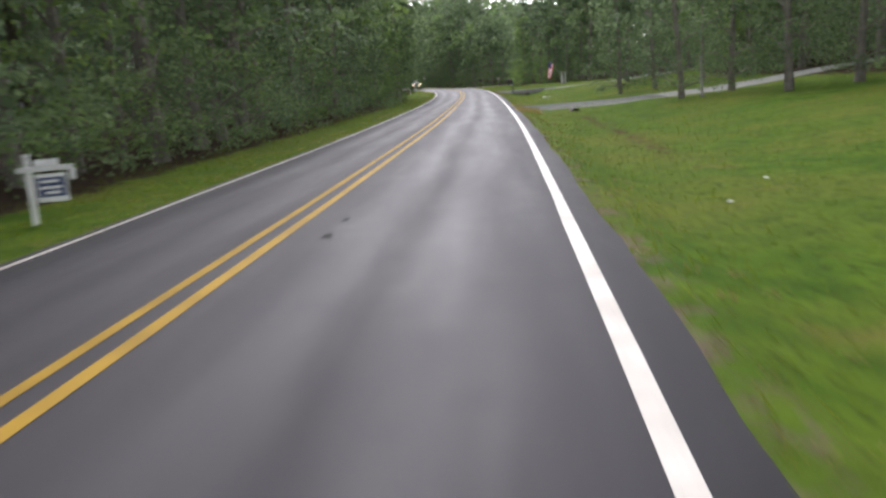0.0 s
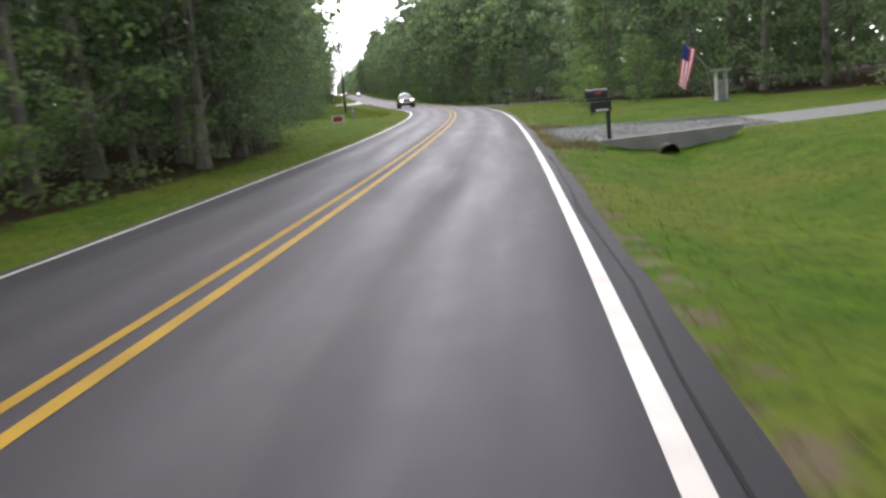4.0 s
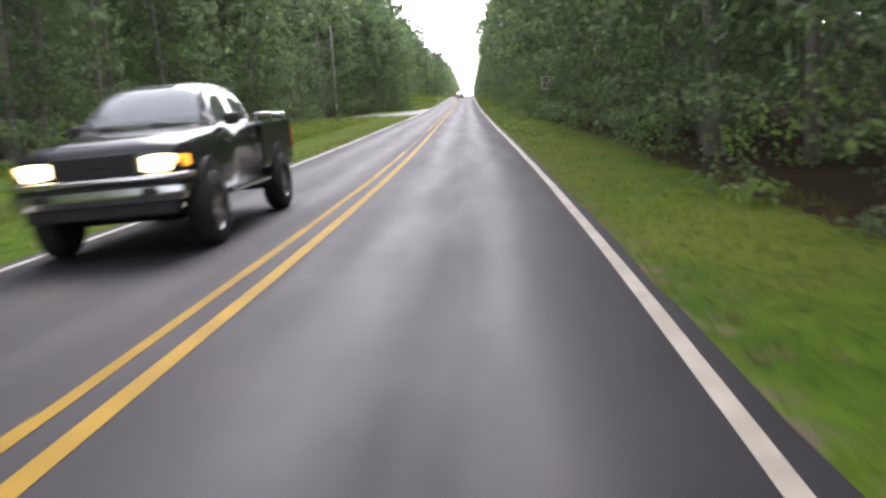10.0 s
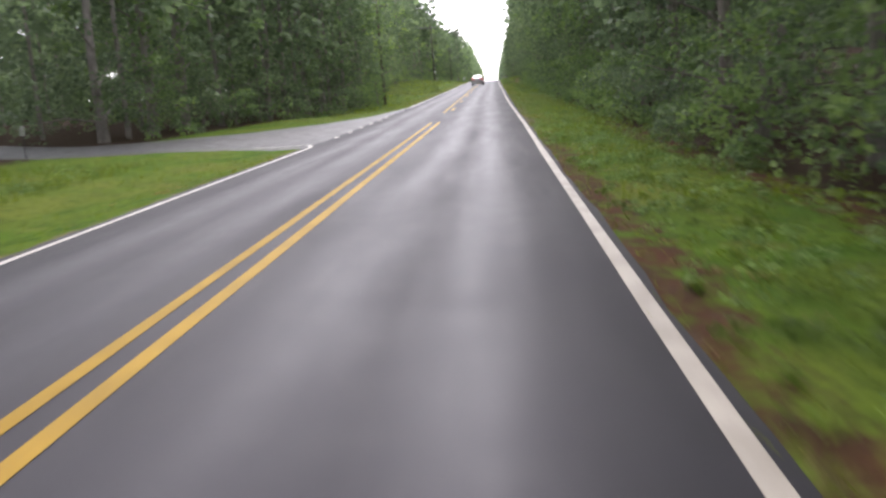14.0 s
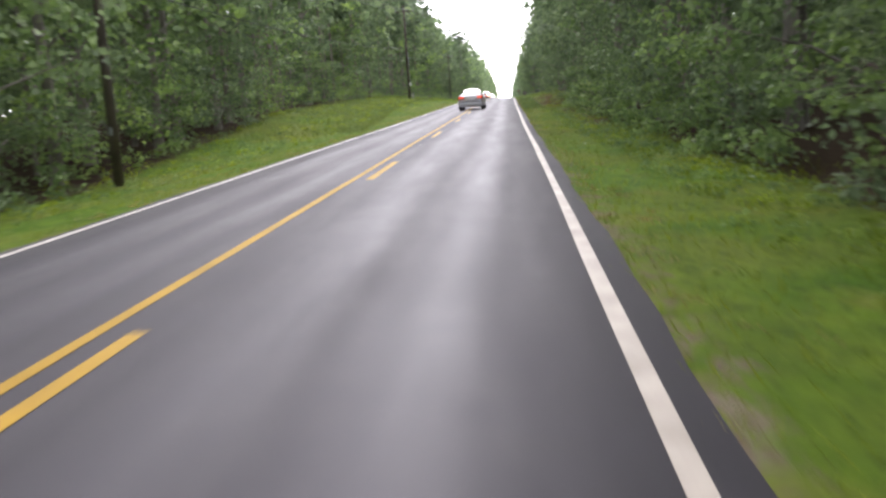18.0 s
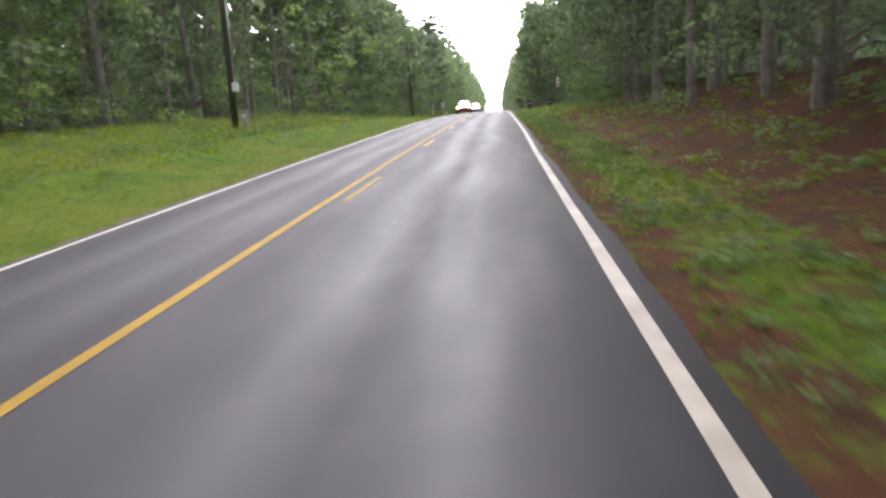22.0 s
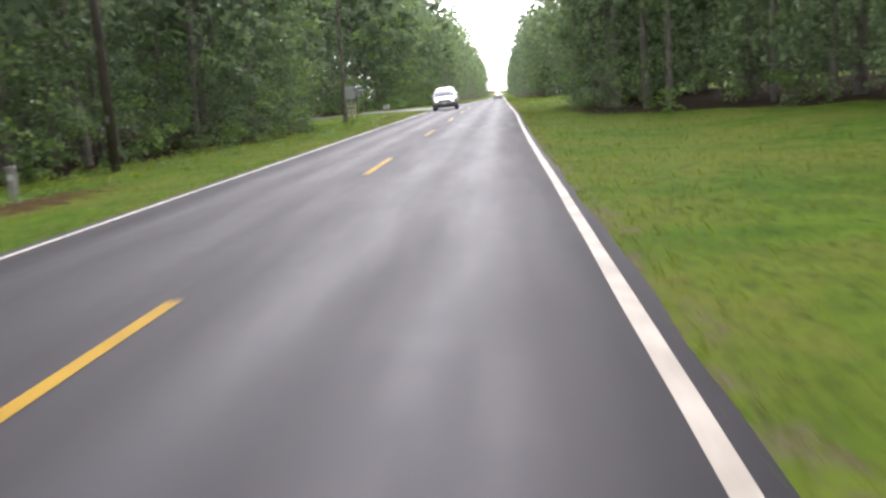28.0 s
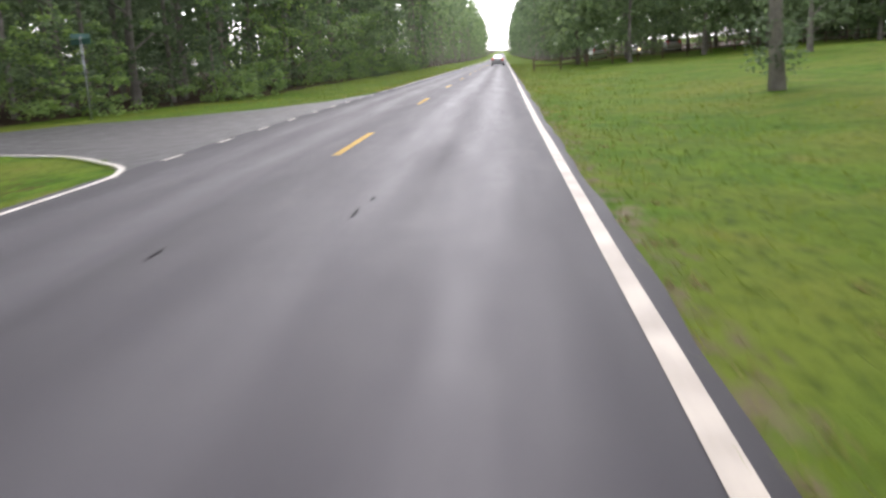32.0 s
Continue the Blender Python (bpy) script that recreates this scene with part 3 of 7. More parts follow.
def line(name, s0, s1, u, width, mat, parent=None, wear=0.0, lift=.005, thin=None):
    """A painted line along the road; width in metres."""
    n = max(2, int((s1 - s0) / (2.0 if s1 < 650 else 6.0)) + 1)
    st = np.linspace(s0, s1, n)
    rng = np.random.default_rng(int(abs(s0 * 7)) + 5)
    half = width / 2 / K * (thin(st) if thin else 1.0)
    mid = u(st) if callable(u) else np.full(n, u)
    lo, hi = mid - half + wear * rng.standard_normal(n), mid + half + wear * rng.standard_normal(n)
    s = np.repeat(st[:, None], 2, 1)
    me = sheet(name, s, np.stack([lo, hi], 1), lambda a, b: road_z(a, b) + lift, mat)
    ob = new(name, me)
    ob.parent = parent
    return ob


YG = 0.135   # half the distance between the yellow lines, in stations
tagged(line("edge_line_right_far", 640, 1300, line_right, .13, M_WHITE, wear=.004), "solid white edge line far down the road", "road marking", kind="structure")
tagged(line("edge_line_right", -200, 120, line_right, .13, M_WHITE, wear=.003, thin=lambda s: np.interp(s, [100, 160], [1, .94])), "solid white thermoplastic edge line", "road marking", kind="structure")
tagged(line("edge_line_right_middle", 120, 640, line_right, .13, M_STAINED, wear=.003, thin=lambda s: np.interp(s, [100, 160, 430, 500], [1, .94, .94, 1.0])), "solid white edge line stained brown by traffic", "road marking", kind="structure")
tagged(line("edge_line_left", -200, 252.5, lambda s: -line_left(s), .11, M_WHITE, wear=.004), "solid white edge line", "road marking", kind="structure")
tagged(line("edge_line_left_middle", 282, 525.5, lambda s: -line_left(s), .11, M_WHITE, wear=.004), "solid white edge line between two side roads", "road marking", kind="structure")
tagged(line("edge_line_left_far", 552, 1300, lambda s: -line_left(s), .11, M_WHITE, wear=.004), "solid white edge line", "road marking", kind="structure")
centre = tagged(new("center_line"), "yellow centre markings, double solid then broken", "road marking", kind="structure")
line("solid_line", -200, 259.5, YG, .12, M_YELLOW, centre, .003)
line("solid_line", -200, 168, -YG, .12, M_YELLOW, centre, .003)
line("solid_line", 168, 188.5, -YG, .1, M_YELLOW, centre, .006)
line("solid_line", 188.5, 203, -YG, .085, M_WORN, centre, .012)
line("solid_line", 203, 259.5, -YG, .12, M_YELLOW, centre, .003)
line("solid_line", 268, 436, -YG, .12, M_YELLOW, centre, .003)
PERIOD = 12.192
k0 = int((264 - DASH0) / PERIOD)
for k in range(k0, k0 + 60):
    a = DASH0 + k * PERIOD
    if a > 264:
        worn = 352 < a < 384
        line("dash", a, a + 3.4, YG if a < 437 else 0.0, .11 if worn else .12, M_FADED if worn else M_YELLOW, centre, .008 if worn else .003)

# ---- trees ----
def leaf_cards(rng, centres, radii, counts, size, flat=.55, droop=0.0):
    """Small folded leaves in flattened sprays round clump centres, mostly facing the sky; returns (n, 4, 3)."""
    c = np.repeat(centres, counts, 0)
    r = np.repeat(radii, counts, 0)
    n = len(c)
    d = rng.standard_normal((n, 3))
    d /= np.linalg.norm(d, axis=1)[:, None]
    k = rng.uniform(.2, 1.0, n) ** .6
    off = d * (r * k)[:, None] * np.array([1, 1, flat])
    off[:, 2] -= droop * k * k * r
    p = c + off
    sz = (np.repeat(size, counts) if np.ndim(size) else size) * rng.uniform(.6, 1.3, n)
    up = d * .5 + rng.standard_normal((n, 3)) * .55 + np.array([0, 0, .45])
    up /= np.linalg.norm(up, axis=1)[:, None]
    a = np.cross(up, rng.standard_normal((n, 3)))
    a /= np.linalg.norm(a, axis=1)[:, None] + 1e-9
    b = np.cross(up, a)
    L, W = (sz * .5)[:, None], (sz * .32)[:, None]
    fold = up * (sz * .1)[:, None]
    return np.stack([p - a * L, p + b * W + fold, p + a * L, p - b * W + fold], 1)


def coarse(cards, step, grow):
    """Fewer, larger leaves for trees deeper in the wood."""
    c = cards[::step]
    m = c.mean(1, keepdims=True)
    return m + (c - m) * grow


def broadleaf(seed, height, spread, low, mat, dense=1.0):
    """Meshes of a broad-leaved tree: trunk with limbs, and a crown of drooping boughs with gaps between them."""
    rng = np.random.default_rng(seed)
    bm = bmesh.new()
    lean = rng.uniform(-.03, .03, 2)
    r0 = .011 * height + .03
    zs = np.linspace(-.3, height * .9, 9)
    pts = [(lean[0] * z + .12 * math.sin(z * .5 + seed), lean[1] * z + .12 * math.cos(z * .4 + seed), z) for z in zs]
    tube(bm, pts, [r0 * (1.35 if i == 0 else 1) * (1 - .085 * i) for i in range(9)], 7)
    centres, radii, counts, sizes = [], [], [], []
    k = int((58 if height > 8 else 26) * dense)
    ph = rng.uniform(0, 6.28, 3)
    for i in range(k):
        t = (i + rng.uniform(0, 1)) / k
        z = low + (height - low) * t ** 1.1
        a = i * 2.4 + rng.uniform(-.5, .5)
        lobe = 1 + .28 * math.sin(2 * a + ph[0] + .3 * z) + .2 * math.sin(3 * a + ph[1] - .4 * z)
        wide = spread * float(np.interp(t, [0, .15, .45, .8, 1], [.75, 1.0, 1.05, .7, .2])) * lobe * rng.uniform(.5, 1.0)
        c = np.array([math.cos(a) * wide + lean[0] * z, math.sin(a) * wide + lean[1] * z, z])
        centres.append(c)
        radii.append(rng.uniform(.6, 1.15) * (1 + .05 * z) * (1 if height > 8 else .6))
        counts.append(int((112 if z < 3 else 60 if z < 5 else 30 if z < 9 else 15) * dense))
        sizes.append(.145 if z < 3 else .22 if z < 5 else .39 if z < 9 else .74)
        if i % 4 == 0:
            zt = max(.8, z - wide * .5)
            b0 = Vector((lean[0] * zt, lean[1] * zt, zt))
            tube(bm, [b0, b0.lerp(Vector(c), .5) + Vector((0, 0, .2)), Vector(c)], [.03 + .01 * (height - zt) * .25, .03, .012], 5, False)
    me = bpy.data.meshes.new("trunk")
    bm.to_mesh(me)
    bm.free()
    me.materials.append(M_BARK)
    cards = leaf_cards(rng, np.array(centres), np.array(radii), np.array(counts), np.array(sizes), .4, .35)
    return me, cards, mat


def pine(seed, height):
    rng = np.random.default_rng(seed)
    bm = bmesh.new()
    zs = np.linspace(-.3, height, 8)
    pts = [(.1 * math.sin(z * .2 + seed), .1 * math.cos(z * .23 + seed), z) for z in zs]
    tube(bm, pts, [.155 * (1.25 if i == 0 else 1) * (1 - .11 * i) for i in range(8)], 8)
    centres, radii, counts, sizes = [], [], [], []
    for i in range(22):
        z = height * (.42 + .58 * (i + rng.uniform(0, 1)) / 22)
        wide = 2.6 * (1.1 - z / height) ** .6 * rng.uniform(.5, 1.1) + .2
        a = i * 2.4 + rng.uniform(-.4, .4)
        c = np.array([math.cos(a) * wide, math.sin(a) * wide, z + .3])
        tube(bm, [(0, 0, z - .3), tuple(c)], [.05, .015], 5, False)
        centres.append(c), radii.append(rng.uniform(.6, 1.0)), counts.append(34), sizes.append(.6)
    me = bpy.data.meshes.new("trunk")
    bm.to_mesh(me)
    bm.free()
    me.materials.append(M_PINEBARK)
    cards = leaf_cards(rng, np.array(centres), np.array(radii), np.array(counts), np.array(sizes))
    return me, cards, M_NEEDLE


KINDS = []
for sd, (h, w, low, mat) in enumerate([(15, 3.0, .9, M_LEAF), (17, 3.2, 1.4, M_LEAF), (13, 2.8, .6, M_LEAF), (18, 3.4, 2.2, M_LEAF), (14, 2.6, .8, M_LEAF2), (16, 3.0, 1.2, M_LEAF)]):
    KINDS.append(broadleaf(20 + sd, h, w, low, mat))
PINES = [pine(50, 19), pine(51, 21), pine(52, 17)]
SMALL = [broadleaf(70, 4.2, 1.3, .5, M_LEAF2, .8), broadleaf(71, 5.0, 1.5, .9, M_LEAF, .8), broadleaf(72, 3.4, 1.3, .4, M_LEAF2, .7)]
MESHES = {}


def tree_meshes(kind):
    key = id(kind)
    if key not in MESHES:
        MESHES[key] = (kind[0], quads_mesh("crown", kind[1], kind[2]))
    return MESHES[key]


def tree(kind, name, s, u, turn, size, label, group, dz=-.05):
    tr, cr = tree_meshes(kind)
    base = stand(name, s, u, label, "tree", group, turn, dz)
    base.scale = (size, size, size)
    for nm, me in (("trunk", tr), ("crown", cr)):
        o = new(nm, me)
        o.parent = base
    return base


def stature(s, u):
    """East side-road trees, lowered to fit the sky gap in the camera's view."""
    return float(np.interp(s, [118, 130, 165, 182], [1, .66, .66, 1])) if u > 0 else 1.0


def keep_clear(s, u):
    """Places where no tree stands: side roads and drives."""
    d = abs(u)
    for side, near, far in (
            (-1, ((3, 8, 14, 34), (252, 256.5, 258, 260)), ((3, 5.5, 8, 14, 34), (283, 270, 266, 264.5, 267))),
            (-1, ((3, 7, 14, 34), (525, 530, 529.6, 525)), ((3, 5.5, 8, 14, 34), (552, 544, 541.2, 539, 534))),
            (1, ((3, 5, 8, 20, 60), (141.5, 144, 145.5, 147, 150)), ((3, 5, 8, 20, 60), (159.5, 154.8, 153, 153.2, 156))),
            (1, ((3, 8, 12, 24, 40), (43.6, 45.4, 46.6, 53, 60)), ((3, 8, 12, 24, 40), (50.6, 48.6, 49.6, 56, 63))),
            (1, ((3, 8, 20, 40), (88.5, 90.8, 95, 103)), ((3, 8, 20, 40), (98.8, 96.4, 99.5, 107))),
            (1, ((3, 8, 30), (434.4, 437.5, 440)), ((3, 8, 30), (448.6, 444.5, 447)))):
        if u * side > 0 and d < near[0][-1] and np.interp(d, *near) - 1.2 < s < np.interp(d, *far) + 1.2:
            return True
    return False


rng = np.random.default_rng(11)
for side in (-1, 1):
    s = -28.0
    i = 0
    while s < 660:
        edge = float(wood_left(s) if side < 0 else wood_right(s))
        step = rng.uniform(3.0, 5.2) if s < 600 else rng.uniform(4, 7)
        u = side * (edge + (rng.uniform(1.4, 3.2) if side < 0 else rng.uniform(1.3, 2.8)))
        s += step
        if edge > 25 or keep_clear(s, u):
            continue
        piny = side < 0 and (340 < s < 470) and rng.random() < .4 or rng.random() < .12
        if piny:
            k = PINES[int(rng.integers(3))]
            tree(k, "pine_tree", s, u, rng.uniform(0, 360), rng.uniform(1.0, 1.3) * stature(s, u), "tall loblolly pine with a bare trunk at the wood's edge", "trees along the road")
        else:
            k = KINDS[int(rng.integers(len(KINDS)))]
            tree(k, "broadleaf_tree", s, u, rng.uniform(0, 360), rng.uniform(.95, 1.3) * stature(s, u), "leafy green broad-leaved tree at the wood's edge", "trees along the road")

# the woods behind the first trees, in stretches
def replicate(cards, places):
    """Copies of leaf cards at many places: rows of x, y, z, turn, size."""
    out = []
    for x, y, z, a, k in places:
        ca, sa = math.cos(a), math.sin(a)
        r = np.array([[ca, -sa, 0], [sa, ca, 0], [0, 0, 1]]) * k
        out.append(cards @ r.T + np.array([x, y, z]))
    return np.concatenate(out) if out else np.zeros((0, 4, 3))


def woods(name, s0, s1, side, label):
    leaves, needles, stems = [], [], bmesh.new()
    area_rows = [(2.5, 5.5, 4.2), (6, 10, 5.0), (11, 18, 7), (20, 34, 11)]
    for lo, hi, gap in area_rows:
        s = s0 + rng.uniform(0, gap)
        while s < s1:
            edge = float(wood_left(s) if side < 0 else wood_right(s))
            u = side * (edge + rng.uniform(lo, hi))
            if not keep_clear(s, u):
                p = at(s, u)
                a, k = rng.uniform(0, 6.28), rng.uniform(1.0, 1.4) * stature(s, u)
                if rng.random() < .35:
                    v = PINES[int(rng.integers(3))]
                    needles.append((v[1][::3], (p.x, p.y, p.z, a, k)))
                    h, r = 17 * k, .13 * k
                else:
                    v = KINDS[int(rng.integers(len(KINDS)))]
                    leaves.append((coarse(v[1], 5, 2.0) if lo < 6 else coarse(v[1], 9, 2.5), (p.x, p.y, p.z, a, k)))
                    h, r = 12 * k, .11 * k
                tube(stems, [(p.x, p.y, p.z - .3), (p.x + rng.uniform(-.3, .3), p.y + rng.uniform(-.3, .3), p.z + h)], [r, r * .4], 6, False)
            s += gap * rng.uniform(.6, 1.4)
    base = new(name)
    tagged(base, label, "woodland", kind="stuff")
    part("stems", stems, M_BARK, base)
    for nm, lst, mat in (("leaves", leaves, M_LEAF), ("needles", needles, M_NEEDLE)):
        if lst:
            o = new(nm, quads_mesh(nm, np.concatenate([replicate(c, [p]) for c, p in lst]), mat))
            o.parent = base
    return base


for a, b in ((-30, 130), (130, 290), (290, 450), (450, 640)):
    for side in (-1, 1):
        woods("woodland", a, b, side, "dense mixed wood of broad-leaved trees and pines behind the roadside trees")


def far_woods(name, s0, s1, side):
    """Woods far down the road, larger clumps."""
    lst, stems = [], bmesh.new()
    for lo, hi, gap in ((0, 2, 5), (3, 8, 6), (9, 18, 9)):
        s = s0
        while s < s1:
            edge = float(wood_left(s) if side < 0 else wood_right(s))
            u = side * (edge + rng.uniform(lo, hi))
            p = at(s, u)
            v = (KINDS + PINES)[int(rng.integers(len(KINDS) + 3))]
            lst.append(replicate(coarse(v[1], 12, 2.0), [(p.x, p.y, p.z, rng.uniform(0, 6.28), rng.uniform(1.15, 1.5))]))
            tube(stems, [(p.x, p.y, p.z - .3), (p.x, p.y, p.z + 13)], [.2, .1], 5, False)
            s += gap * rng.uniform(.7, 1.4)
    base = tagged(new(name), "distant woods lining the straight road", "woodland", kind="stuff")
    part("stems", stems, M_BARK, base)
    o = new("leaves", quads_mesh("leaves", np.concatenate(lst), M_LEAF))
    o.parent = base


for side in (-1, 1):
    far_woods("distant_woodland", 640, 1150, side)

# ---- side roads and drives ----
def apron(name, near, far, mat, label, lift=.045, category="road", join=True):
    """A paved or gravelled strip leaving the road: rows of (offset, station) for its near and its far edge."""
    side = 1 if near[0][0] > 0 else -1
    us = near[0][0] * side + (near[-1][0] - near[0][0]) * side * np.linspace(0, 1, 40) ** 2
    a = np.interp(us, [p[0] * side for p in near], [p[1] for p in near])
    b = np.interp(us, [p[0] * side for p in far], [p[1] for p in far])
    f = np.linspace(0, 1, 15)
    s = a[:, None] * (1 - f) + b[:, None] * f
    u = np.repeat(us[:, None] * side, 15, 1)
    kerb = edge_right(s) if side > 0 else edge_left(s)
    if not join:
        u[0] += side * .22 * np.sin(np.arange(15) * 1.9) + side * .1
    else:
        u[0] = side * (kerb[0] - .1)
        u[1:4] = side * np.maximum(us[1:4, None], kerb[1:4] + np.array([[.03], [.1], [.2]]))
    rag = np.random.default_rng(int(a[0])).standard_normal(40) * .08
    s[:, 0] += rag
    s[:, -1] += rag[::-1]

    def height(ss, uu):
        e = (edge_right(ss) if side > 0 else edge_left(ss)) + .02
        z = ground_z(ss, side * np.maximum(uu * side, e)) + lift
        z = np.maximum(z, road_z(ss, uu) - .01 * np.clip(uu * side - e, 0, 40) * K * 0 - .4)
        z[uu * side < e] = road_z(ss, uu)[uu * side < e] + .004
        z[:, 0] -= .05
        z[:, -1] -= .05
        return z
    me = sheet(name, s, u, height, mat)
    return structure(name, me, label, category)


apron("side_road_west", [(-3.02, 252.5), (-3.6, 253.2), (-5, 254.6), (-8, 256.5), (-14, 258), (-34, 260)],
      [(-3.02, 283), (-4, 275), (-5.5, 270), (-8, 266), (-14, 264.5), (-34, 267)], M_SIDE, "grey asphalt side road joining from the woods")
apron("side_road_far", [(-3.02, 525.8), (-3.5, 527.0), (-4.1, 528.0), (-4.8, 528.8), (-5.6, 529.5), (-7, 530.3), (-10, 530.7), (-16, 529.8), (-34, 525)],
      [(-3.02, 552), (-4, 547.5), (-5.5, 544), (-8, 541.2), (-14, 539), (-34, 534)], M_SIDE, "grey asphalt side road with a rounded mouth")
apron("side_road_east", [(3.1, 142.9), (3.7, 144.2), (5, 145.2), (8, 146), (20, 147), (60, 150)],
      [(3.1, 158), (3.3, 156.4), (3.7, 155.2), (4.3, 154.2), (5, 152.6), (5.8, 151), (8, 150.2), (20, 151.5), (60, 155)], M_MOUTH, "worn dark asphalt side road under the trees")
apron("gravel_drive", [(3.45, 46.6), (3.9, 45.4), (4.6, 44.7), (8, 45.0), (12, 46.4), (24, 53), (40, 60)],
      [(3.45, 47.8), (3.9, 49.2), (4.6, 49.8), (8, 49.6), (12, 50.2), (24, 56), (40, 63)], M_GRAVEL, "pale grey gravel drive across the ditch", category="drive", join=False)
apron("gravel_drive_second", [(3.6, 89.2), (4.2, 90.3), (8, 90.8), (20, 95), (40, 103)],
      [(3.6, 98.3), (4.2, 97.2), (8, 95.2), (20, 98), (40, 105.6)], M_GRAVEL, "pale grey gravel drive beside a mailbox", category="drive", join=False)
apron("concrete_drive", [(3.2, 434.4), (4.2, 436), (8, 437.5), (30, 440)],
      [(3.2, 448.6), (4.2, 446.5), (8, 444.5), (30, 447)], M_DRIVE, "weathered grey drive beside the mailbox and bins", category="drive")


def curve_line(name, pts, width, mat, label):
    """A painted line through (station, offset) points, on a side road's mouth."""
    p = np.array(pts, float)
    t = np.linspace(0, len(p) - 1, 40)
    s, u = np.interp(t, np.arange(len(p)), p[:, 0]), np.interp(t, np.arange(len(p)), p[:, 1])
    ker = np.array([1, 2, 3, 2, 1]) / 9
    s[2:-2], u[2:-2] = np.convolve(s, ker, "valid"), np.convolve(u, ker, "valid")
    ds, du = np.gradient(s), np.gradient(u)
    n = np.hypot(ds, du)
    h = width / 2 / K
    a = (s - du / n * h, u + ds / n * h)
    b = (s + du / n * h, u - ds / n * h)
    S, U = np.stack([a[0], b[0]], 1), np.stack([a[1], b[1]], 1)

    def height(ss, uu):
        e = edge_left(ss) + .02
        z = ground_z(ss, -np.maximum(-uu, e)) + .046
        z[-uu < e] = road_z(ss, uu)[-uu < e]
        return z + .008
    tagged(new(name, sheet(name, S, U, height, mat)), label, "road marking", kind="structure")


curve_line("mouth_line_far", [(524.6, -2.8), (525.6, -2.86), (526.4, -3.1), (527.1, -3.5), (527.8, -4.0), (528.5, -4.6), (529.2, -5.3), (529.8, -6.2), (530.2, -7.3), (530.4, -9.5), (529.9, -14)], .1, M_WHITE, "white line curving round the grass corner")
curve_line("mouth_line_west", [(252.2, -2.86), (253, -2.9), (253.7, -3.2), (254.2, -3.8), (254.9, -5)], .1, M_WHITE, "white line curving round the grass corner")
for name, a, b in (("dotted_line_far", 527.2, 551), ("dotted_line_west", 256, 281)):
    dots = tagged(new(name), "short white dashes across the side road's mouth", "road marking", kind="structure")
    s = a
    while s < b:
        line("dash", s, s + .8, lambda q: -line_left(q), .1, M_WHITE, dots, .002, .009)
        s += 2.7


def gravel(name, near, far, n, seed):
    """Loose stones between the two edges of a drive: rows of (offset, station)."""
    r = np.random.default_rng(seed)
    corners = []
    for i in range(n):
        u = near[0][0] + (near[-1][0] - near[0][0]) * r.uniform(0, 1) ** 1.25
        a, b = (np.interp(u, [q[0] for q in e], [q[1] for q in e]) for e in (near, far))
        s = a + (b - a) * r.uniform(-.03, 1.03)
        p = at(s, u, .046)
        k = r.uniform(.013, .034)
        m = Matrix.Translation(p) @ Euler(r.uniform(0, 6, 3)).to_matrix().to_4x4() @ Matrix.Diagonal((k, k * r.uniform(.6, 1), k * r.uniform(.5, .9), 1))
        corners.append([m @ Vector(c) for c in ((1, 0, 0), (-1, 0, 0), (0, 1, 0), (0, -1, 0), (0, 0, 1), (0, 0, -1))])
    tri = ((0, 2, 4), (2, 1, 4), (1, 3, 4), (3, 0, 4), (2, 0, 5), (1, 2, 5), (3, 1, 5), (0, 3, 5))
    me = mesh_from(name, [v for c in corners for v in c], [tuple(6 * i + k for k in t) for i in range(n) for t in tri], M_STONE)
    tagged(new(name, me), "loose grey gravel spilled beside the road", "gravel", kind="stuff")


gravel("loose_gravel", [(3.3, 46.8), (3.9, 45.4), (4.6, 44.7), (10, 45.6)], [(3.3, 47.6), (3.9, 49.2), (4.6, 49.8), (10, 49.8)], 8000, 4)
gravel("loose_gravel", [(3.3, 89.6), (4.2, 90.2), (9, 91.0)], [(3.3, 98.2), (4.2, 97.4), (9, 96.6)], 7500, 5)


# ---- poles and wires ----
def utility_pole(s, u, h, arm, dz=0.0, meter=False):
    p = stand("utility_pole", s, u, "dark creosoted wooden utility pole" + (" with a grey meter box" if meter else " standing in the verge"), "utility pole", "poles along the road", dz=dz)
    tubes("shaft", [([(0, 0, -.5), (0, 0, h * .5), (0, 0, h)], [.16, .135, .105])], M_POLEWOOD, p, sides=12)
    if arm:
        boxes("crossarm", [((-1.1, .1, h - .75), (1.1, .2, h - .63))], M_POLEWOOD, p)
        for x in (-1.0, 0.35, 1.0):
            bm = bmesh.new()
            tube(bm, [(x, .15, h - .63), (x, .15, h - .55), (x, .15, h - .45)], [.03, .05, .03], 8)
            part("insulator", bm, M_STEEL, p, "grey porcelain insulator", True)
    if meter:
        boxes("meter_box", [((.1, -.3, 1.6), (.36, -.13, 1.98))], M_SIGNWHITE, p, "white meter box", .02)
        tubes("conduit", [([(.2, -.16, 1.98), (.17, -.16, 5.5)], .03)], M_STEEL, p, "grey steel conduit")
    else:
        boxes("pole_tag", [((-.05, -.17, 1.6), (.05, -.155, 1.85))], M_STEEL, p, "small metal tag")
    return p


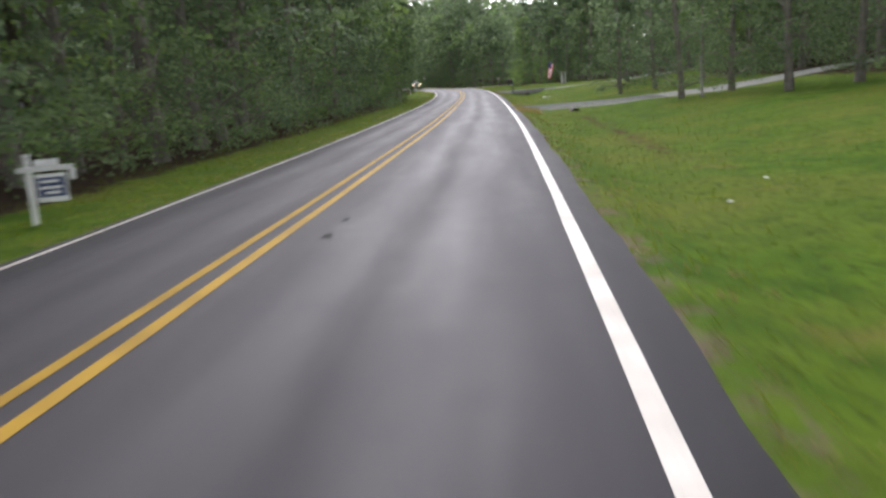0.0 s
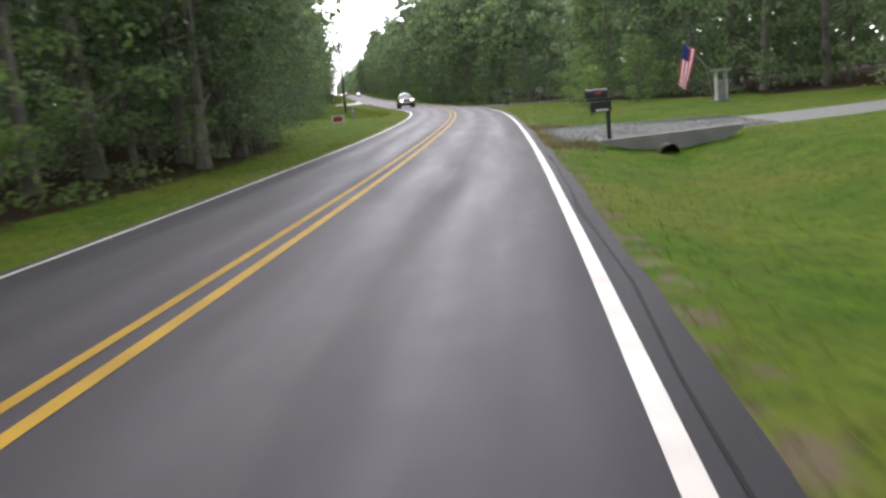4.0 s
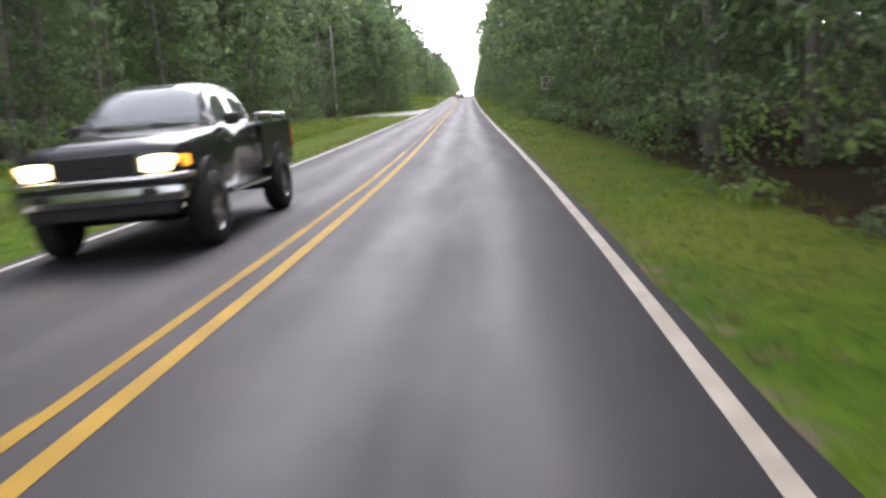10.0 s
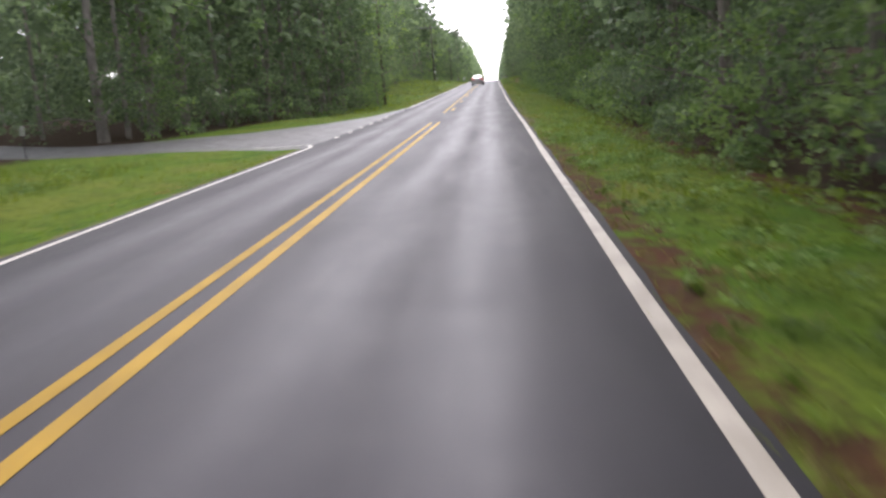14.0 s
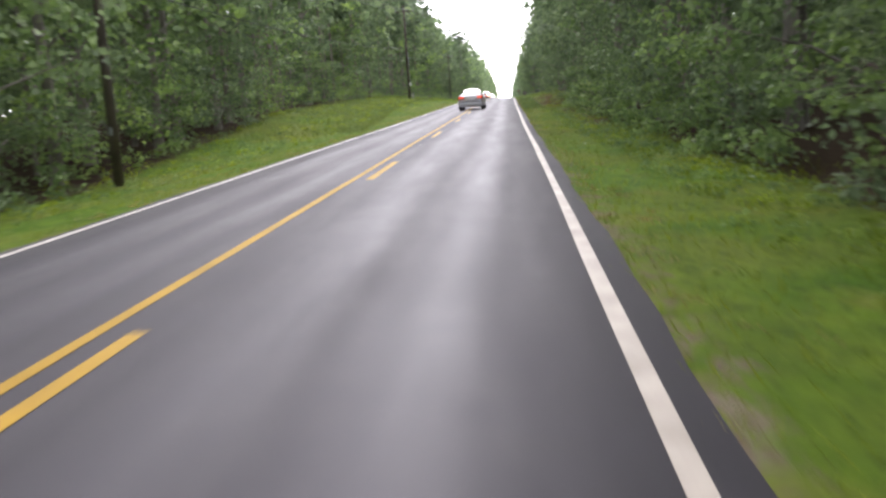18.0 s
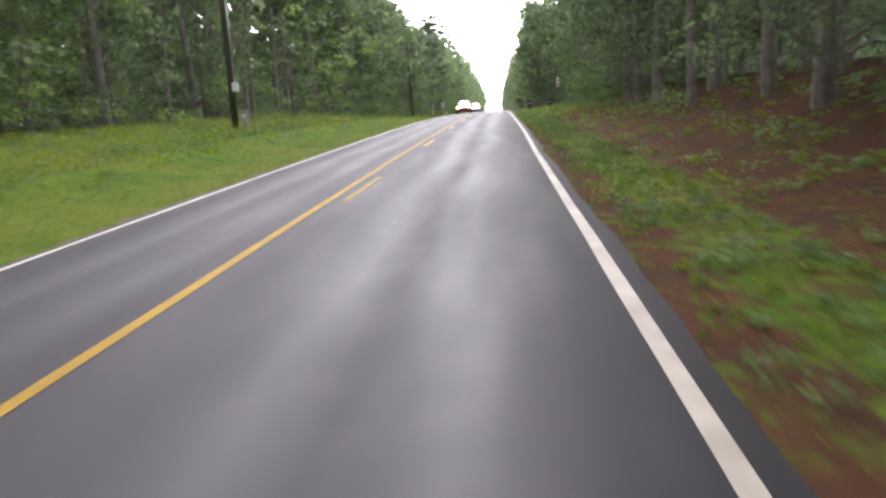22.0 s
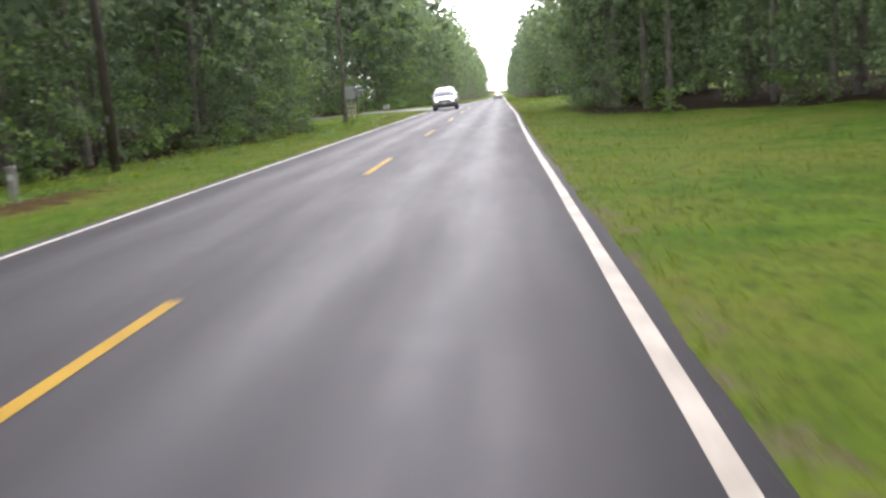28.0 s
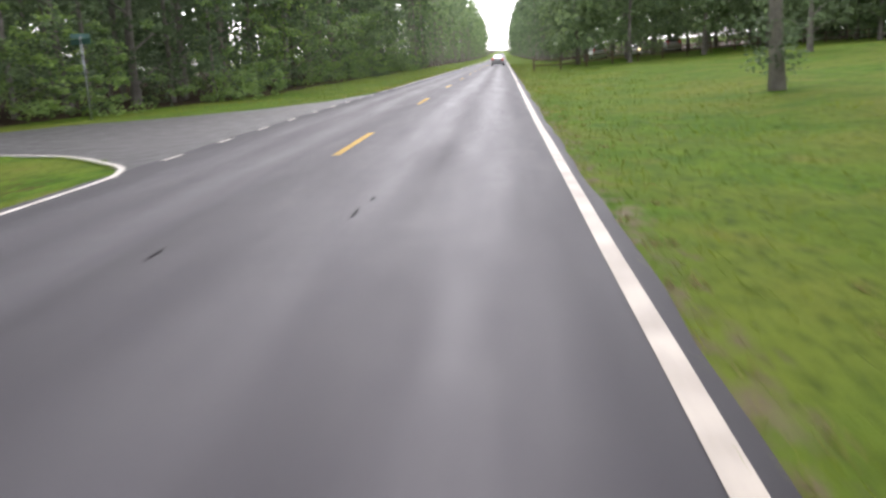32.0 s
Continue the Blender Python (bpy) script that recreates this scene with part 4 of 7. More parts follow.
POLES = [(26, -9.5, 11, True), (100, -12, 11, True), (175.3, -8.7, 11, True), (239.1, -9.0, 8.6, False), (317, -8.4, 11, True), (391.5, -8.3, 11, True), (476.6, -9.15, 11, True), (572, -11, 11, True), (660, -10, 11, True)]
for s, u, h, arm in POLES:
    if not arm:
        p = stand("service_pole", s, u, "slim pale service pole in the long grass", "utility pole", "poles along the road")
        tubes("shaft", [([(0, 0, -.4), (0, 0, h)], [.11, .08])], M_GREYPOST, p, sides=10)
        boxes("marker_plate", [((-.06, -.13, 1.2), (.06, -.115, 1.7))], M_SIGNWHITE, p, "white marker plate")
    else:
        utility_pole(s, u, h, arm, meter=abs(s - 391.5) < 1)


def cable(name, a, b, sag, r=.018):
    pts = [Vector(a).lerp(Vector(b), t) - Vector((0, 0, sag * 4 * t * (1 - t))) for t in np.linspace(0, 1, 13)]
    bm = bmesh.new()
    tube(bm, pts, r, 5)
    ob = part(name, bm, M_WIRE, None, "thin black overhead cable between poles")
    tagged(ob, category="cable", group="overhead cables")


main = [p for p in POLES if p[3]]
for (s0, u0, h0, _), (s1, u1, h1, _) in zip(main, main[1:]):
    for dx in (-1.0, .35, 1.0):
        cable("power_line", at(s0, u0 + dx / K, h0 - .45), at(s1, u1 + dx / K, h1 - .45), 1.2)
for (s0, u0, h0, _), (s1, u1, h1, _) in zip(POLES, POLES[1:]):
    cable("phone_line", at(s0, u0, min(h0 - .1, 6.2)), at(s1, u1, min(h1 - .1, 6.2)), .7, .02)
guy = stand("guy_wire", 172.6, -9.0, "steel guy wire with a yellow plastic guard", "guy wire")
tubes("wire", [([(0, 0, 0), (.32, 3.0, 8.5)], .008)], M_STEEL, guy, sides=6)
tubes("guard", [([(0, 0, 0), (.08, .7, 1.98)], .03)], mottled("yellow_plastic", (.45, .38, .16), (.38, .33, .15), 3, .5), guy, "yellow plastic guard", 8)


# ---- signs and roadside things ----
def letters(text, size, mat, name, parent, m, label=""):
    """Raised lettering from the built-in font, as a mesh facing -y."""
    c = bpy.data.curves.new(name, "FONT")
    c.body, c.size, c.align_x, c.align_y, c.extrude, c.offset = text, size, "CENTER", "CENTER", .002, .006
    o = bpy.data.objects.new(name, c)
    scene.collection.objects.link(o)
    me = bpy.data.meshes.new_from_object(o.evaluated_get(bpy.context.evaluated_depsgraph_get()))
    bpy.data.objects.remove(o)
    me.transform(m @ Matrix.Rotation(radians(90), 4, "X"))
    me.materials.append(mat)
    ob = new(name, me)
    ob.parent = parent
    return tagged(ob, label)


sp = stand("speed_limit_sign", 212.8, 5.8, "white rectangular speed limit sign on a steel post", "road sign", dz=.22)
tubes("post", [([(0, .03, -.6), (0, .03, 2.55)], .028)], M_STEEL, sp, sides=8)
boxes("plate", [((-.305, -.008, 1.72), (.305, 0, 2.48))], M_DULLSIGN, sp, bevel=.002)
letters("45", .44, M_BLACK, "numerals", sp, Matrix.Translation((0, -.012, 1.93)), "black numerals")
boxes("caption_bar", [((-.2, -.012, 2.33), (.2, -.008, 2.41))], M_BLACK, sp, "black unreadable caption", 0)
boxes("caption_bar", [((-.17, -.012, 2.19), (.17, -.008, 2.27))], M_BLACK, sp, "black unreadable caption", 0)

ys = stand("yard_sign", 16.5, -4.25, "white wooden post with a hanging blue and white property sign", "yard sign", turn=8)
boxes("post", [((-.55, -.05, -.3), (-.45, .05, 1.32))], M_WHITEPAINT, ys, bevel=.008)
boxes("cap", [((-.565, -.065, 1.32), (-.435, .065, 1.37))], M_WHITEPAINT, ys, bevel=.012)
boxes("arm", [((-.72, -.045, 1.02), (.42, .045, 1.12))], M_WHITEPAINT, ys, bevel=.008)
boxes("end_block", [((.34, -.05, .82), (.45, .05, 1.02))], M_WHITEPAINT, ys, bevel=.008)
boxes("rider", [((-.36, -.012, 1.13), (.14, .012, 1.25))], M_SIGNWHITE, ys, "white rider strip", .002)
pn = boxes("panel", [((-.38, -.015, .42), (.26, .015, .97))], M_SIGNWHITE, ys, bevel=.003)
boxes("print", [((-.35, -.02, .52), (.23, -.016, .9))], M_BLUE, pn, "blue print", 0)
for a, b, z in ((-.28, .1, .82), (-.3, .16, .7), (-.2, .12, .6)):
    boxes("text_bar", [((a, -.024, z - .025), (b, -.021, z + .025))], M_SIGNWHITE, pn, "white unreadable line", 0)
ys.scale = (.78, .88, .84)
for x in (-.3, .18):
    tubes("chain", [([(x, 0, .97), (x, 0, 1.02)], .006)], M_STEEL, ys, sides=5)

rs = stand("lawn_sign", 118.3, -6.3, "small white lawn sign with a red panel in the grass", "yard sign", turn=-6)
boxes("board", [((-.42, -.012, .32), (.42, .012, .82))], M_SIGNWHITE, rs, bevel=.003)
boxes("print", [((-.3, -.017, .42), (.2, -.013, .72)), ((.2, -.017, .46), (.28, -.013, .68))], M_RED, rs, "red print", 0)
for x in (-.3, .3):
    tubes("leg", [([(x, 0, -.2), (x, 0, .4)], .008)], M_STEEL, rs, sides=6)


def pedestal(s, u, h, w, label):
    p = stand("utility_pedestal", s, u, label, "utility box", "grey pedestals")
    boxes("housing", [((-w / 2, -w / 2, -.1), (w / 2, w / 2, h - .08))], M_GREYPOST, p, bevel=.02)
    boxes("lid", [((-w / 2 - .015, -w / 2 - .015, h - .08), (w / 2 + .015, w / 2 + .015, h))], M_GREYPOST, p, bevel=.025)
    boxes("label_plate", [((-w * .25, -w / 2 - .006, h * .62), (w * .25, -w / 2 - .001, h * .78))], M_SIGNWHITE, p, bevel=0)
    return p


pedestal(135.6, -7.1, 1.05, .26, "weathered pale grey pedestal leaning in the grass")
pedestal(391.6, -7.92, .85, .26, "pale grey pedestal beside the meter pole")
pedestal(468.1, -7.6, .8, .16, "slim white marker pedestal by bare earth")


def mailbox(s, u, turn, label, brace):
    p = stand("mailbox", s, u, label, "mailbox", "roadside mailboxes", turn)
    boxes("post", [((-.05, -.05, -.3), (.05, .05, 1.0))], M_DARKMETAL if not brace else M_WOOD, p, bevel=.006)
    if brace:
        tubes("brace", [([(0, 0, .35), (-.42, 0, .98)], .04)], M_WOOD, p, "diagonal timber brace", 6)
    boxes("arm", [((-.5, -.045, .98), (.15, .045, 1.04))], M_WOOD if brace else M_DARKMETAL, p, bevel=.005)
    bm = bmesh.new()
    prof = [(-.09, 1.05), (.09, 1.05), (.09, 1.18)] + [(.09 * math.cos(a), 1.18 + .09 * math.sin(a)) for a in np.linspace(.3, math.pi - .3, 7)] + [(-.09, 1.18)]
    rings = [[bm.verts.new((x, y, z)) for y, z in prof] for x in (-.52, 0.0)]
    n = len(prof)
    for i in range(n):
        bm.faces.new((rings[0][i], rings[0][(i + 1) % n], rings[1][(i + 1) % n], rings[1][i]))
    bm.faces.new(rings[0][::-1]), bm.faces.new(rings[1])
    bx = part("box", bm, M_BLACK, p, "black domed letter box")
    boxes("door", [((-.535, -.085, 1.06), (-.521, .085, 1.25))], M_DARKMETAL, bx, bevel=.004)
    boxes("flag", [((-.3, -.1, 1.15), (-.14, -.093, 1.2))], M_RED, bx, "red flag", 0)
    return p


mb = mailbox(90.5, 4.75, 0, "black mailbox and paper box on a post by the gravel drive", False)
boxes("paper_box", [((-.42, -.12, .72), (.08, .12, .97))], M_BLACK, mb, "black newspaper box", .02)
boxes("paper", [((-.3, -.1, .74), (.0, -.125, .79))], M_SIGNWHITE, mb, "white folded paper", 0)
mb.scale = (1.12, 1.12, 1.12)
mailbox(432.3, 3.98, 0, "black mailbox on a braced timber post beside the drive", True)

# the shared mailbox stand at the side road
ms = stand("mailbox_stand", 143.45, 5.08, "row of black mailboxes on a timber stand ringed with stones", "mailbox stand")
boxes("post", [((-.06, -.06, -.3), (.06, .06, 1.0))], M_WOOD, ms, bevel=.01)
boxes("beam", [((-.12, -.06, .98), (.75, .06, 1.1))], M_WOOD, ms, bevel=.01)
for i in range(4):
    x = -.36 + i * .24
    bm = bmesh.new()
    prof = [(-.1, 1.12), (.1, 1.12), (.1, 1.33)] + [(.1 * math.cos(a), 1.33 + .1 * math.sin(a)) for a in np.linspace(.3, math.pi - .3, 6)] + [(-.1, 1.33)]
    rings = [[bm.verts.new((x + q, y, z)) for q, z in prof] for y in (-.3, .25)]
    n = len(prof)
    for k in range(n):
        bm.faces.new((rings[0][k], rings[0][(k + 1) % n], rings[1][(k + 1) % n], rings[1][k]))
    bm.faces.new(rings[0][::-1]), bm.faces.new(rings[1])
    mb = part("letter_box", bm, M_BLACK, ms, "black metal letter box")
    boxes("pale_strip", [((x - .035, -.308, 1.22), (x + .035, -.302, 1.27))], M_SIGNWHITE if i < 3 else M_RED, mb, "small pale plate", 0)
boxes("shelf", [((-.5, -.28, 1.09), (.55, .25, 1.12))], M_WOOD, ms, bevel=.004)
boxes("rail", [((-.45, -.04, .18), (.55, .02, .26))], M_WOOD, ms, "low timber rail", .006)
ms.scale = (.86, .9, .97)
rp = stand("reflector_post", 143.2, 5.42, "tall square post studded with reflectors beside the mailboxes", "marker post")
boxes("post", [((-.04, -.04, -.3), (.04, .04, 1.62))], M_GREYPOST, rp, bevel=.004)
for i in range(9):
    boxes("reflector", [((-.03, -.048, .1 + i * .165), (.03, -.042, .17 + i * .165))], M_RED if i in (2, 6) else M_SIGNWHITE, rp, bevel=0)
r = np.random.default_rng(9)
for i in range(11):
    a = i / 11 * 2 * math.pi
    q = stand("border_stone", 143.3 + r.uniform(.5, .85) * math.sin(a), 5.15 + r.uniform(.5, .8) * math.cos(a), "brown field stone edging the mailbox bed", "stone", "stones round the mailbox bed")
    bm = bmesh.new()
    bmesh.ops.create_icosphere(bm, subdivisions=2, radius=.1, matrix=Matrix.Diagonal((r.uniform(.6, 1.6), r.uniform(.7, 1.3), r.uniform(.5, .9), 1)))
    for v in bm.verts:
        v.co *= 1 + .22 * noise.noise(v.co * 9 + Vector((i, 0, 0)))
    part("stone", bm, M_ROCK, q, smooth=True)

# house ground by the second drive: flag and stand
fl = stand("flag_on_pole", 106.2, 11.0, "striped red, white and blue flag drooping from a leaning pole", "flag")
tubes("pole", [([(.1, 0, -.3), (-.3, 0, 1.7), (-1.25, .05, 2.85)], .025)], M_STEEL, fl, sides=8)
M_FLAGBLUE = mottled("flag_blue", (.05, .07, .22), (.04, .05, .17), 5, .8)
M_FLAGRED = mottled("flag_red", (.6, .06, .06), (.5, .05, .05), 5, .8)


def cloth(name, k0, k1, f0, f1, mat, label=""):
    """A strip of the drooping flag: k across the hoist, f along the fly, both 0 to 1."""
    bm = bmesh.new()
    n = 10
    rows = []
    for i in range(n):
        f = f0 + (f1 - f0) * i / (n - 1)
        rows.append([bm.verts.new((-1.22 + .5 * k - .38 * f - .1 * k * f, -.03 + .09 * math.sin(5 * f + 3 * k), 2.78 - .36 * k - 1.85 * f + .1 * k * f)) for k in (k0, k1)])
    for a, b in zip(rows, rows[1:]):
        bm.faces.new((a[0], a[1], b[1], b[0]))
    bmesh.ops.solidify(bm, geom=bm.faces[:], thickness=.004)
    part(name, bm, mat, fl, label, True)


for k in range(7):
    cloth("stripe", k / 7, (k + 1) / 7, .36 if k < 4 else 0, 1, M_FLAGRED if k % 2 == 0 else M_SIGNWHITE)
cloth("canton", 0, 4 / 7, 0, .36, M_FLAGBLUE, "dark blue corner")
wh_scale = (.62, .8, 1.05)
wh = stand("well_stand", 106.5, 11.4, "small white well cover with a flat roof by the drive", "well")
for x in (-.35, .35):
    boxes("upright", [((x - .05, -.3, -.1), (x + .05, .3, 1.3))], M_WHITEPAINT, wh, bevel=.01)
boxes("roof", [((-.6, -.5, 1.3), (.6, .5, 1.42))], M_GREYPOST, wh, bevel=.02)
boxes("base", [((-.7, -.5, -.1), (.7, .5, .08))], M_CONCRETE, wh, bevel=.02)
wh.scale = wh_scale
boxes("drum", [((-.28, -.25, .08), (.28, .25, .95))], M_GREYPOST, wh, bevel=.05)

# culverts
def culvert(s, u, r0, label):
    p = stand("culvert_pipe", s, u, label, "culvert", "culverts", dz=-.12)
    bm = bmesh.new()
    for rad, rev in ((r0, False), (r0 - .06, True)):
        n = 16
        a = [bm.verts.new((rad * math.cos(2 * math.pi * i / n), -.5, .05 + rad * math.sin(2 * math.pi * i / n))) for i in range(n)]
        b = [bm.verts.new((rad * math.cos(2 * math.pi * i / n), 3.5, .05 + rad * math.sin(2 * math.pi * i / n))) for i in range(n)]
        for i in range(n):
            f = (a[i], a[(i + 1) % n], b[(i + 1) % n], b[i])
            bm.faces.new(f[::-1] if rev else f)
    part("pipe", bm, M_DARKPIPE, p, smooth=True)
    return p


culvert(43.75, 5.6, .22, "concrete culvert pipe under the gravel drive")
culvert(89.3, 5.9, .26, "concrete culvert pipe under the second drive")
hw = stand("culvert_wall", 91.2, 6.3, "grey concrete headwall where the drive crosses the ditch", "retaining wall")
bm = bmesh.new()
outline = [(-2.1, .0), (-2.1, .07), (1.5, .2), (1.5, .1), (.8, -.3), (.3, -.62), (-.3, -.55), (-1.2, -.25)]
fr = [bm.verts.new((x, -2.15, z)) for x, z in outline]
bk = [bm.verts.new((x, -1.9, z)) for x, z in outline]
for i in range(len(outline)):
    k = (i + 1) % len(outline)
    bm.faces.new((fr[i], bk[i], bk[k], fr[k]))
bm.faces.new(fr), bm.faces.new(bk[::-1])
bmesh.ops.recalc_face_normals(bm, faces=bm.faces[:])
part("wall", bm, M_CONCRETE, hw)
gp = stand("gate_post", 40.8, 10.4, "slim weathered grey post where the gravel drive enters the trees", "post")
boxes("post", [((-.045, -.045, -.3), (.045, .045, 1.75))], M_GREYPOST, gp, bevel=.01)
boxes("cap", [((-.06, -.06, 1.75), (.06, .06, 1.79))], M_GREYPOST, gp, bevel=.012)
boxes("foot", [((-.09, -.09, -.1), (.09, .09, .12))], M_CONCRETE, gp, "pale concrete foot", .02)
ns = stand("notice_sign", 144, 7.93, "white notice board on a thin post at the side road", "sign")
tubes("post", [([(0, .02, -.3), (0, .02, 1.42)], .025)], M_STEEL, ns, sides=8)
boxes("plate", [((-.3, -.01, 1.0), (.3, 0, 1.4))], M_DULLSIGN, ns, bevel=.003)
for z in (1.3, 1.2, 1.1):
    boxes("text_bar", [((-.24, -.015, z - .02), (.24, -.011, z + .02))], M_BLACK, ns, "unreadable dark line", 0)


# bins, windsock
def wheelie_bin(s, u, turn, label, mat):
    p = stand("wheelie_bin", s, u, label, "waste bin", "wheeled bins", turn)
    bm = bmesh.new()
    lo = [(-.22, -.25, .08), (.22, -.25, .08), (.22, .22, .08), (-.22, .22, .08)]
    hi = [(-.3, -.33, 1.0), (.3, -.33, 1.0), (.3, .33, 1.0), (-.3, .33, 1.0)]
    a, b = [bm.verts.new(v) for v in lo], [bm.verts.new(v) for v in hi]
    for i in range(4):
        bm.faces.new((a[i], a[(i + 1) % 4], b[(i + 1) % 4], b[i]))
    bm.faces.new(a[::-1]), bm.faces.new(b)
    bmesh.ops.bevel(bm, geom=bm.edges[:], offset=.03, segments=2, affect="EDGES")
    part("body", bm, mat, p)
    boxes("lid", [((-.33, -.37, 1.0), (.33, .36, 1.07))], mat, p, "domed plastic lid", .03)
    boxes("handle", [((-.25, .36, .93), (.25, .4, .97))], mat, p, bevel=.01)
    for x in (-.27, .27):
        bm = bmesh.new()
        bmesh.ops.create_cone(bm, cap_ends=True, segments=16, radius1=.12, radius2=.12, depth=.06, matrix=Matrix.Translation((x, .24, .12)) @ Matrix.Rotation(radians(90), 4, "Y"))
        part("wheel", bm, M_BLACK, p)
    boxes("label_strip", [((-.14, -.338, .72), (.14, -.325, .8))], M_SIGNWHITE, p, "pale label", 0)


M_BIN = mottled("brown_grey_plastic", (.07, .055, .05), (.09, .07, .062), 3, .55, 0, .05)
M_BIN2 = mottled("dark_grey_plastic", (.03, .03, .033), (.045, .045, .048), 3, .55, 0, .05)
wheelie_bin(435.5, 4.72, 8, "brown plastic wheelie bin at the drive's mouth", M_BIN)
wheelie_bin(442.0, 6.9, -25, "dark plastic wheelie bin turned aside on the drive", M_BIN2)
ws = stand("windsock", 447, 8.3, "pink and white streamer hanging from a garden pole", "windsock")
tubes("pole", [([(0, 0, -.2), (0, 0, 3.6), (-.3, 0, 3.75)], .02)], M_STEEL, ws, sides=6)
M_PINK = mottled("pink_cloth", (.8, .35, .25), (.85, .65, .55), 8, .8)
for k in range(6):
    tubes("streamer", [([(-.3 + .05 * math.cos(k), .05 * math.sin(k), 3.4), (-.32 + .14 * math.cos(k), .14 * math.sin(k), 2.9), (-.3 + .18 * math.cos(k + .4), .1 * math.sin(k), 2.3)], [.04, .05, .03])], M_PINK if k % 2 else M_SIGNWHITE, ws, sides=6)

# signs at the far side road
sb = stand("road_sign_back", 505, -6.67, "back of a rectangular road sign on a steel post", "road sign")
tubes("post", [([(0, 0, -.3), (0, 0, 2.74)], .03)], M_STEEL, sb, sides=8)
boxes("plate", [((-.32, -.045, 1.9), (.32, -.035, 2.72))], M_SIGNBACK, sb, bevel=.003)
boxes("bracket", [((-.03, -.036, 2.1), (.03, .0, 2.16)), ((-.03, -.036, 2.5), (.03, .0, 2.56))], M_DARKMETAL, sb)
bd = stand("notice_board", 521.5, -9.3, "slatted cream notice board on two dark posts", "sign", dz=-.12)
M_CREAM = mottled("cream_boards", (.8, .73, .52), (.66, .59, .41), 4, .7)
for x in (-.55, .55):
    boxes("post", [((x - .05, -.05, -.3), (x + .05, .05, 1.5))], M_WOOD, bd, bevel=.006)
for i in range(6):
    boxes("slat", [((-.58, -.09, .62 + i * .165), (.58, -.052, .75 + i * .165))], M_CREAM, bd, bevel=.004)
boxes("header", [((-.45, -.08, 1.64), (.4, -.04, 1.78))], M_GREYPOST, bd, "grey top strip")
for z in (1.18, 1.5):
    boxes("text_bar", [((-.45, -.097, z - .03), (.4, -.091, z + .03))], M_BLACK, bd, "unreadable dark line", 0)
bd.scale = (.68, .9, 1.08)
st = stand("stop_sign", 527.8, -9.7, "grey back of an octagonal stop sign on a steel post", "road sign", turn=142)
tubes("post", [([(0, .03, -.3), (0, .03, 2.5)], .03)], M_STEEL, st, sides=8)
bm = bmesh.new()
bmesh.ops.create_cone(bm, cap_ends=True, segments=8, radius1=.41, radius2=.41, depth=.008, matrix=Matrix.Translation((0, 0, 2.2)) @ Matrix.Rotation(radians(90), 4, "X") @ Matrix.Rotation(radians(22.5), 4, "Z"))
part("plate", bm, M_SIGNBACK, st, "bare aluminium back")
bm = bmesh.new()
bmesh.ops.create_cone(bm, cap_ends=True, segments=8, radius1=.4, radius2=.4, depth=.004, matrix=Matrix.Translation((0, -.008, 2.2)) @ Matrix.Rotation(radians(90), 4, "X") @ Matrix.Rotation(radians(22.5), 4, "Z"))
part("face", bm, M_RED, st, "red face")
wsn = stand("small_lawn_sign", 528.3, -7.45, "small white lawn sign at the grass corner", "yard sign")
boxes("board", [((-.3, -.012, .38), (.3, .012, .76))], M_SIGNWHITE, wsn, bevel=.003)
for a, b, z in ((-.2, .1, .66), (-.1, .22, .5)):
    boxes("text_bar", [((a, -.017, z - .03), (b, -.013, z + .03))], M_BLACK, wsn, "unreadable dark line", 0)
for x in (-.22, .22):
    tubes("leg", [([(x, 0, -.2), (x, 0, .4)], .01)], M_DARKMETAL, wsn, sides=6)
sn = stand("street_name_sign", 544.5, -11.8, "green street name blades on a thin post", "road sign", turn=-20)
tubes("post", [([(0, 0, -.3), (0, 0, 3.1)], .028)], M_STEEL, sn, sides=8)
M_GREENSIGN = mottled("green_sign_sheet", (.06, .14, .12), (.05, .12, .1), 3, .45)
boxes("blade", [((-.5, -.006, 2.8), (.5, .006, 3.0))], M_GREENSIGN, sn, bevel=.002)
boxes("blade", [((-.006, -.5, 3.02), (.006, .5, 3.2))], M_GREENSIGN, sn, bevel=.002)

mk = stand("marker_sign", 258, -13.4, "small white marker plate on a thin post in the brush", "sign")
tubes("post", [([(0, .02, -.3), (0, .02, 1.2)], .02)], M_DARKMETAL, mk, sides=6)
boxes("plate", [((-.08, -.01, .88), (.08, 0, 1.22))], M_SIGNWHITE, mk, bevel=.003)

# the field's fence
fn = tagged(new("field_fence"), "low dark post and rail fence along the field", "fence")
n = 16
prev = None
for i in range(n):
    t = i / (n - 1)
    p = at(586 + 12 * t, 4.6 + 31.4 * t)
    bm = bmesh.new()
    box(bm, (p.x - .06, p.y - .06, p.z - .3), (p.x + .06, p.y + .06, p.z + 1.05), .01)
    part("post", bm, M_WOOD, fn)
    if prev is not None:
        for h in (.45, .9):
            bm = bmesh.new()
            tube(bm, [prev + Vector((0, 0, h)), p + Vector((0, 0, h))], .045, 6)
            part("rail", bm, M_WOOD, fn)
    prev = p

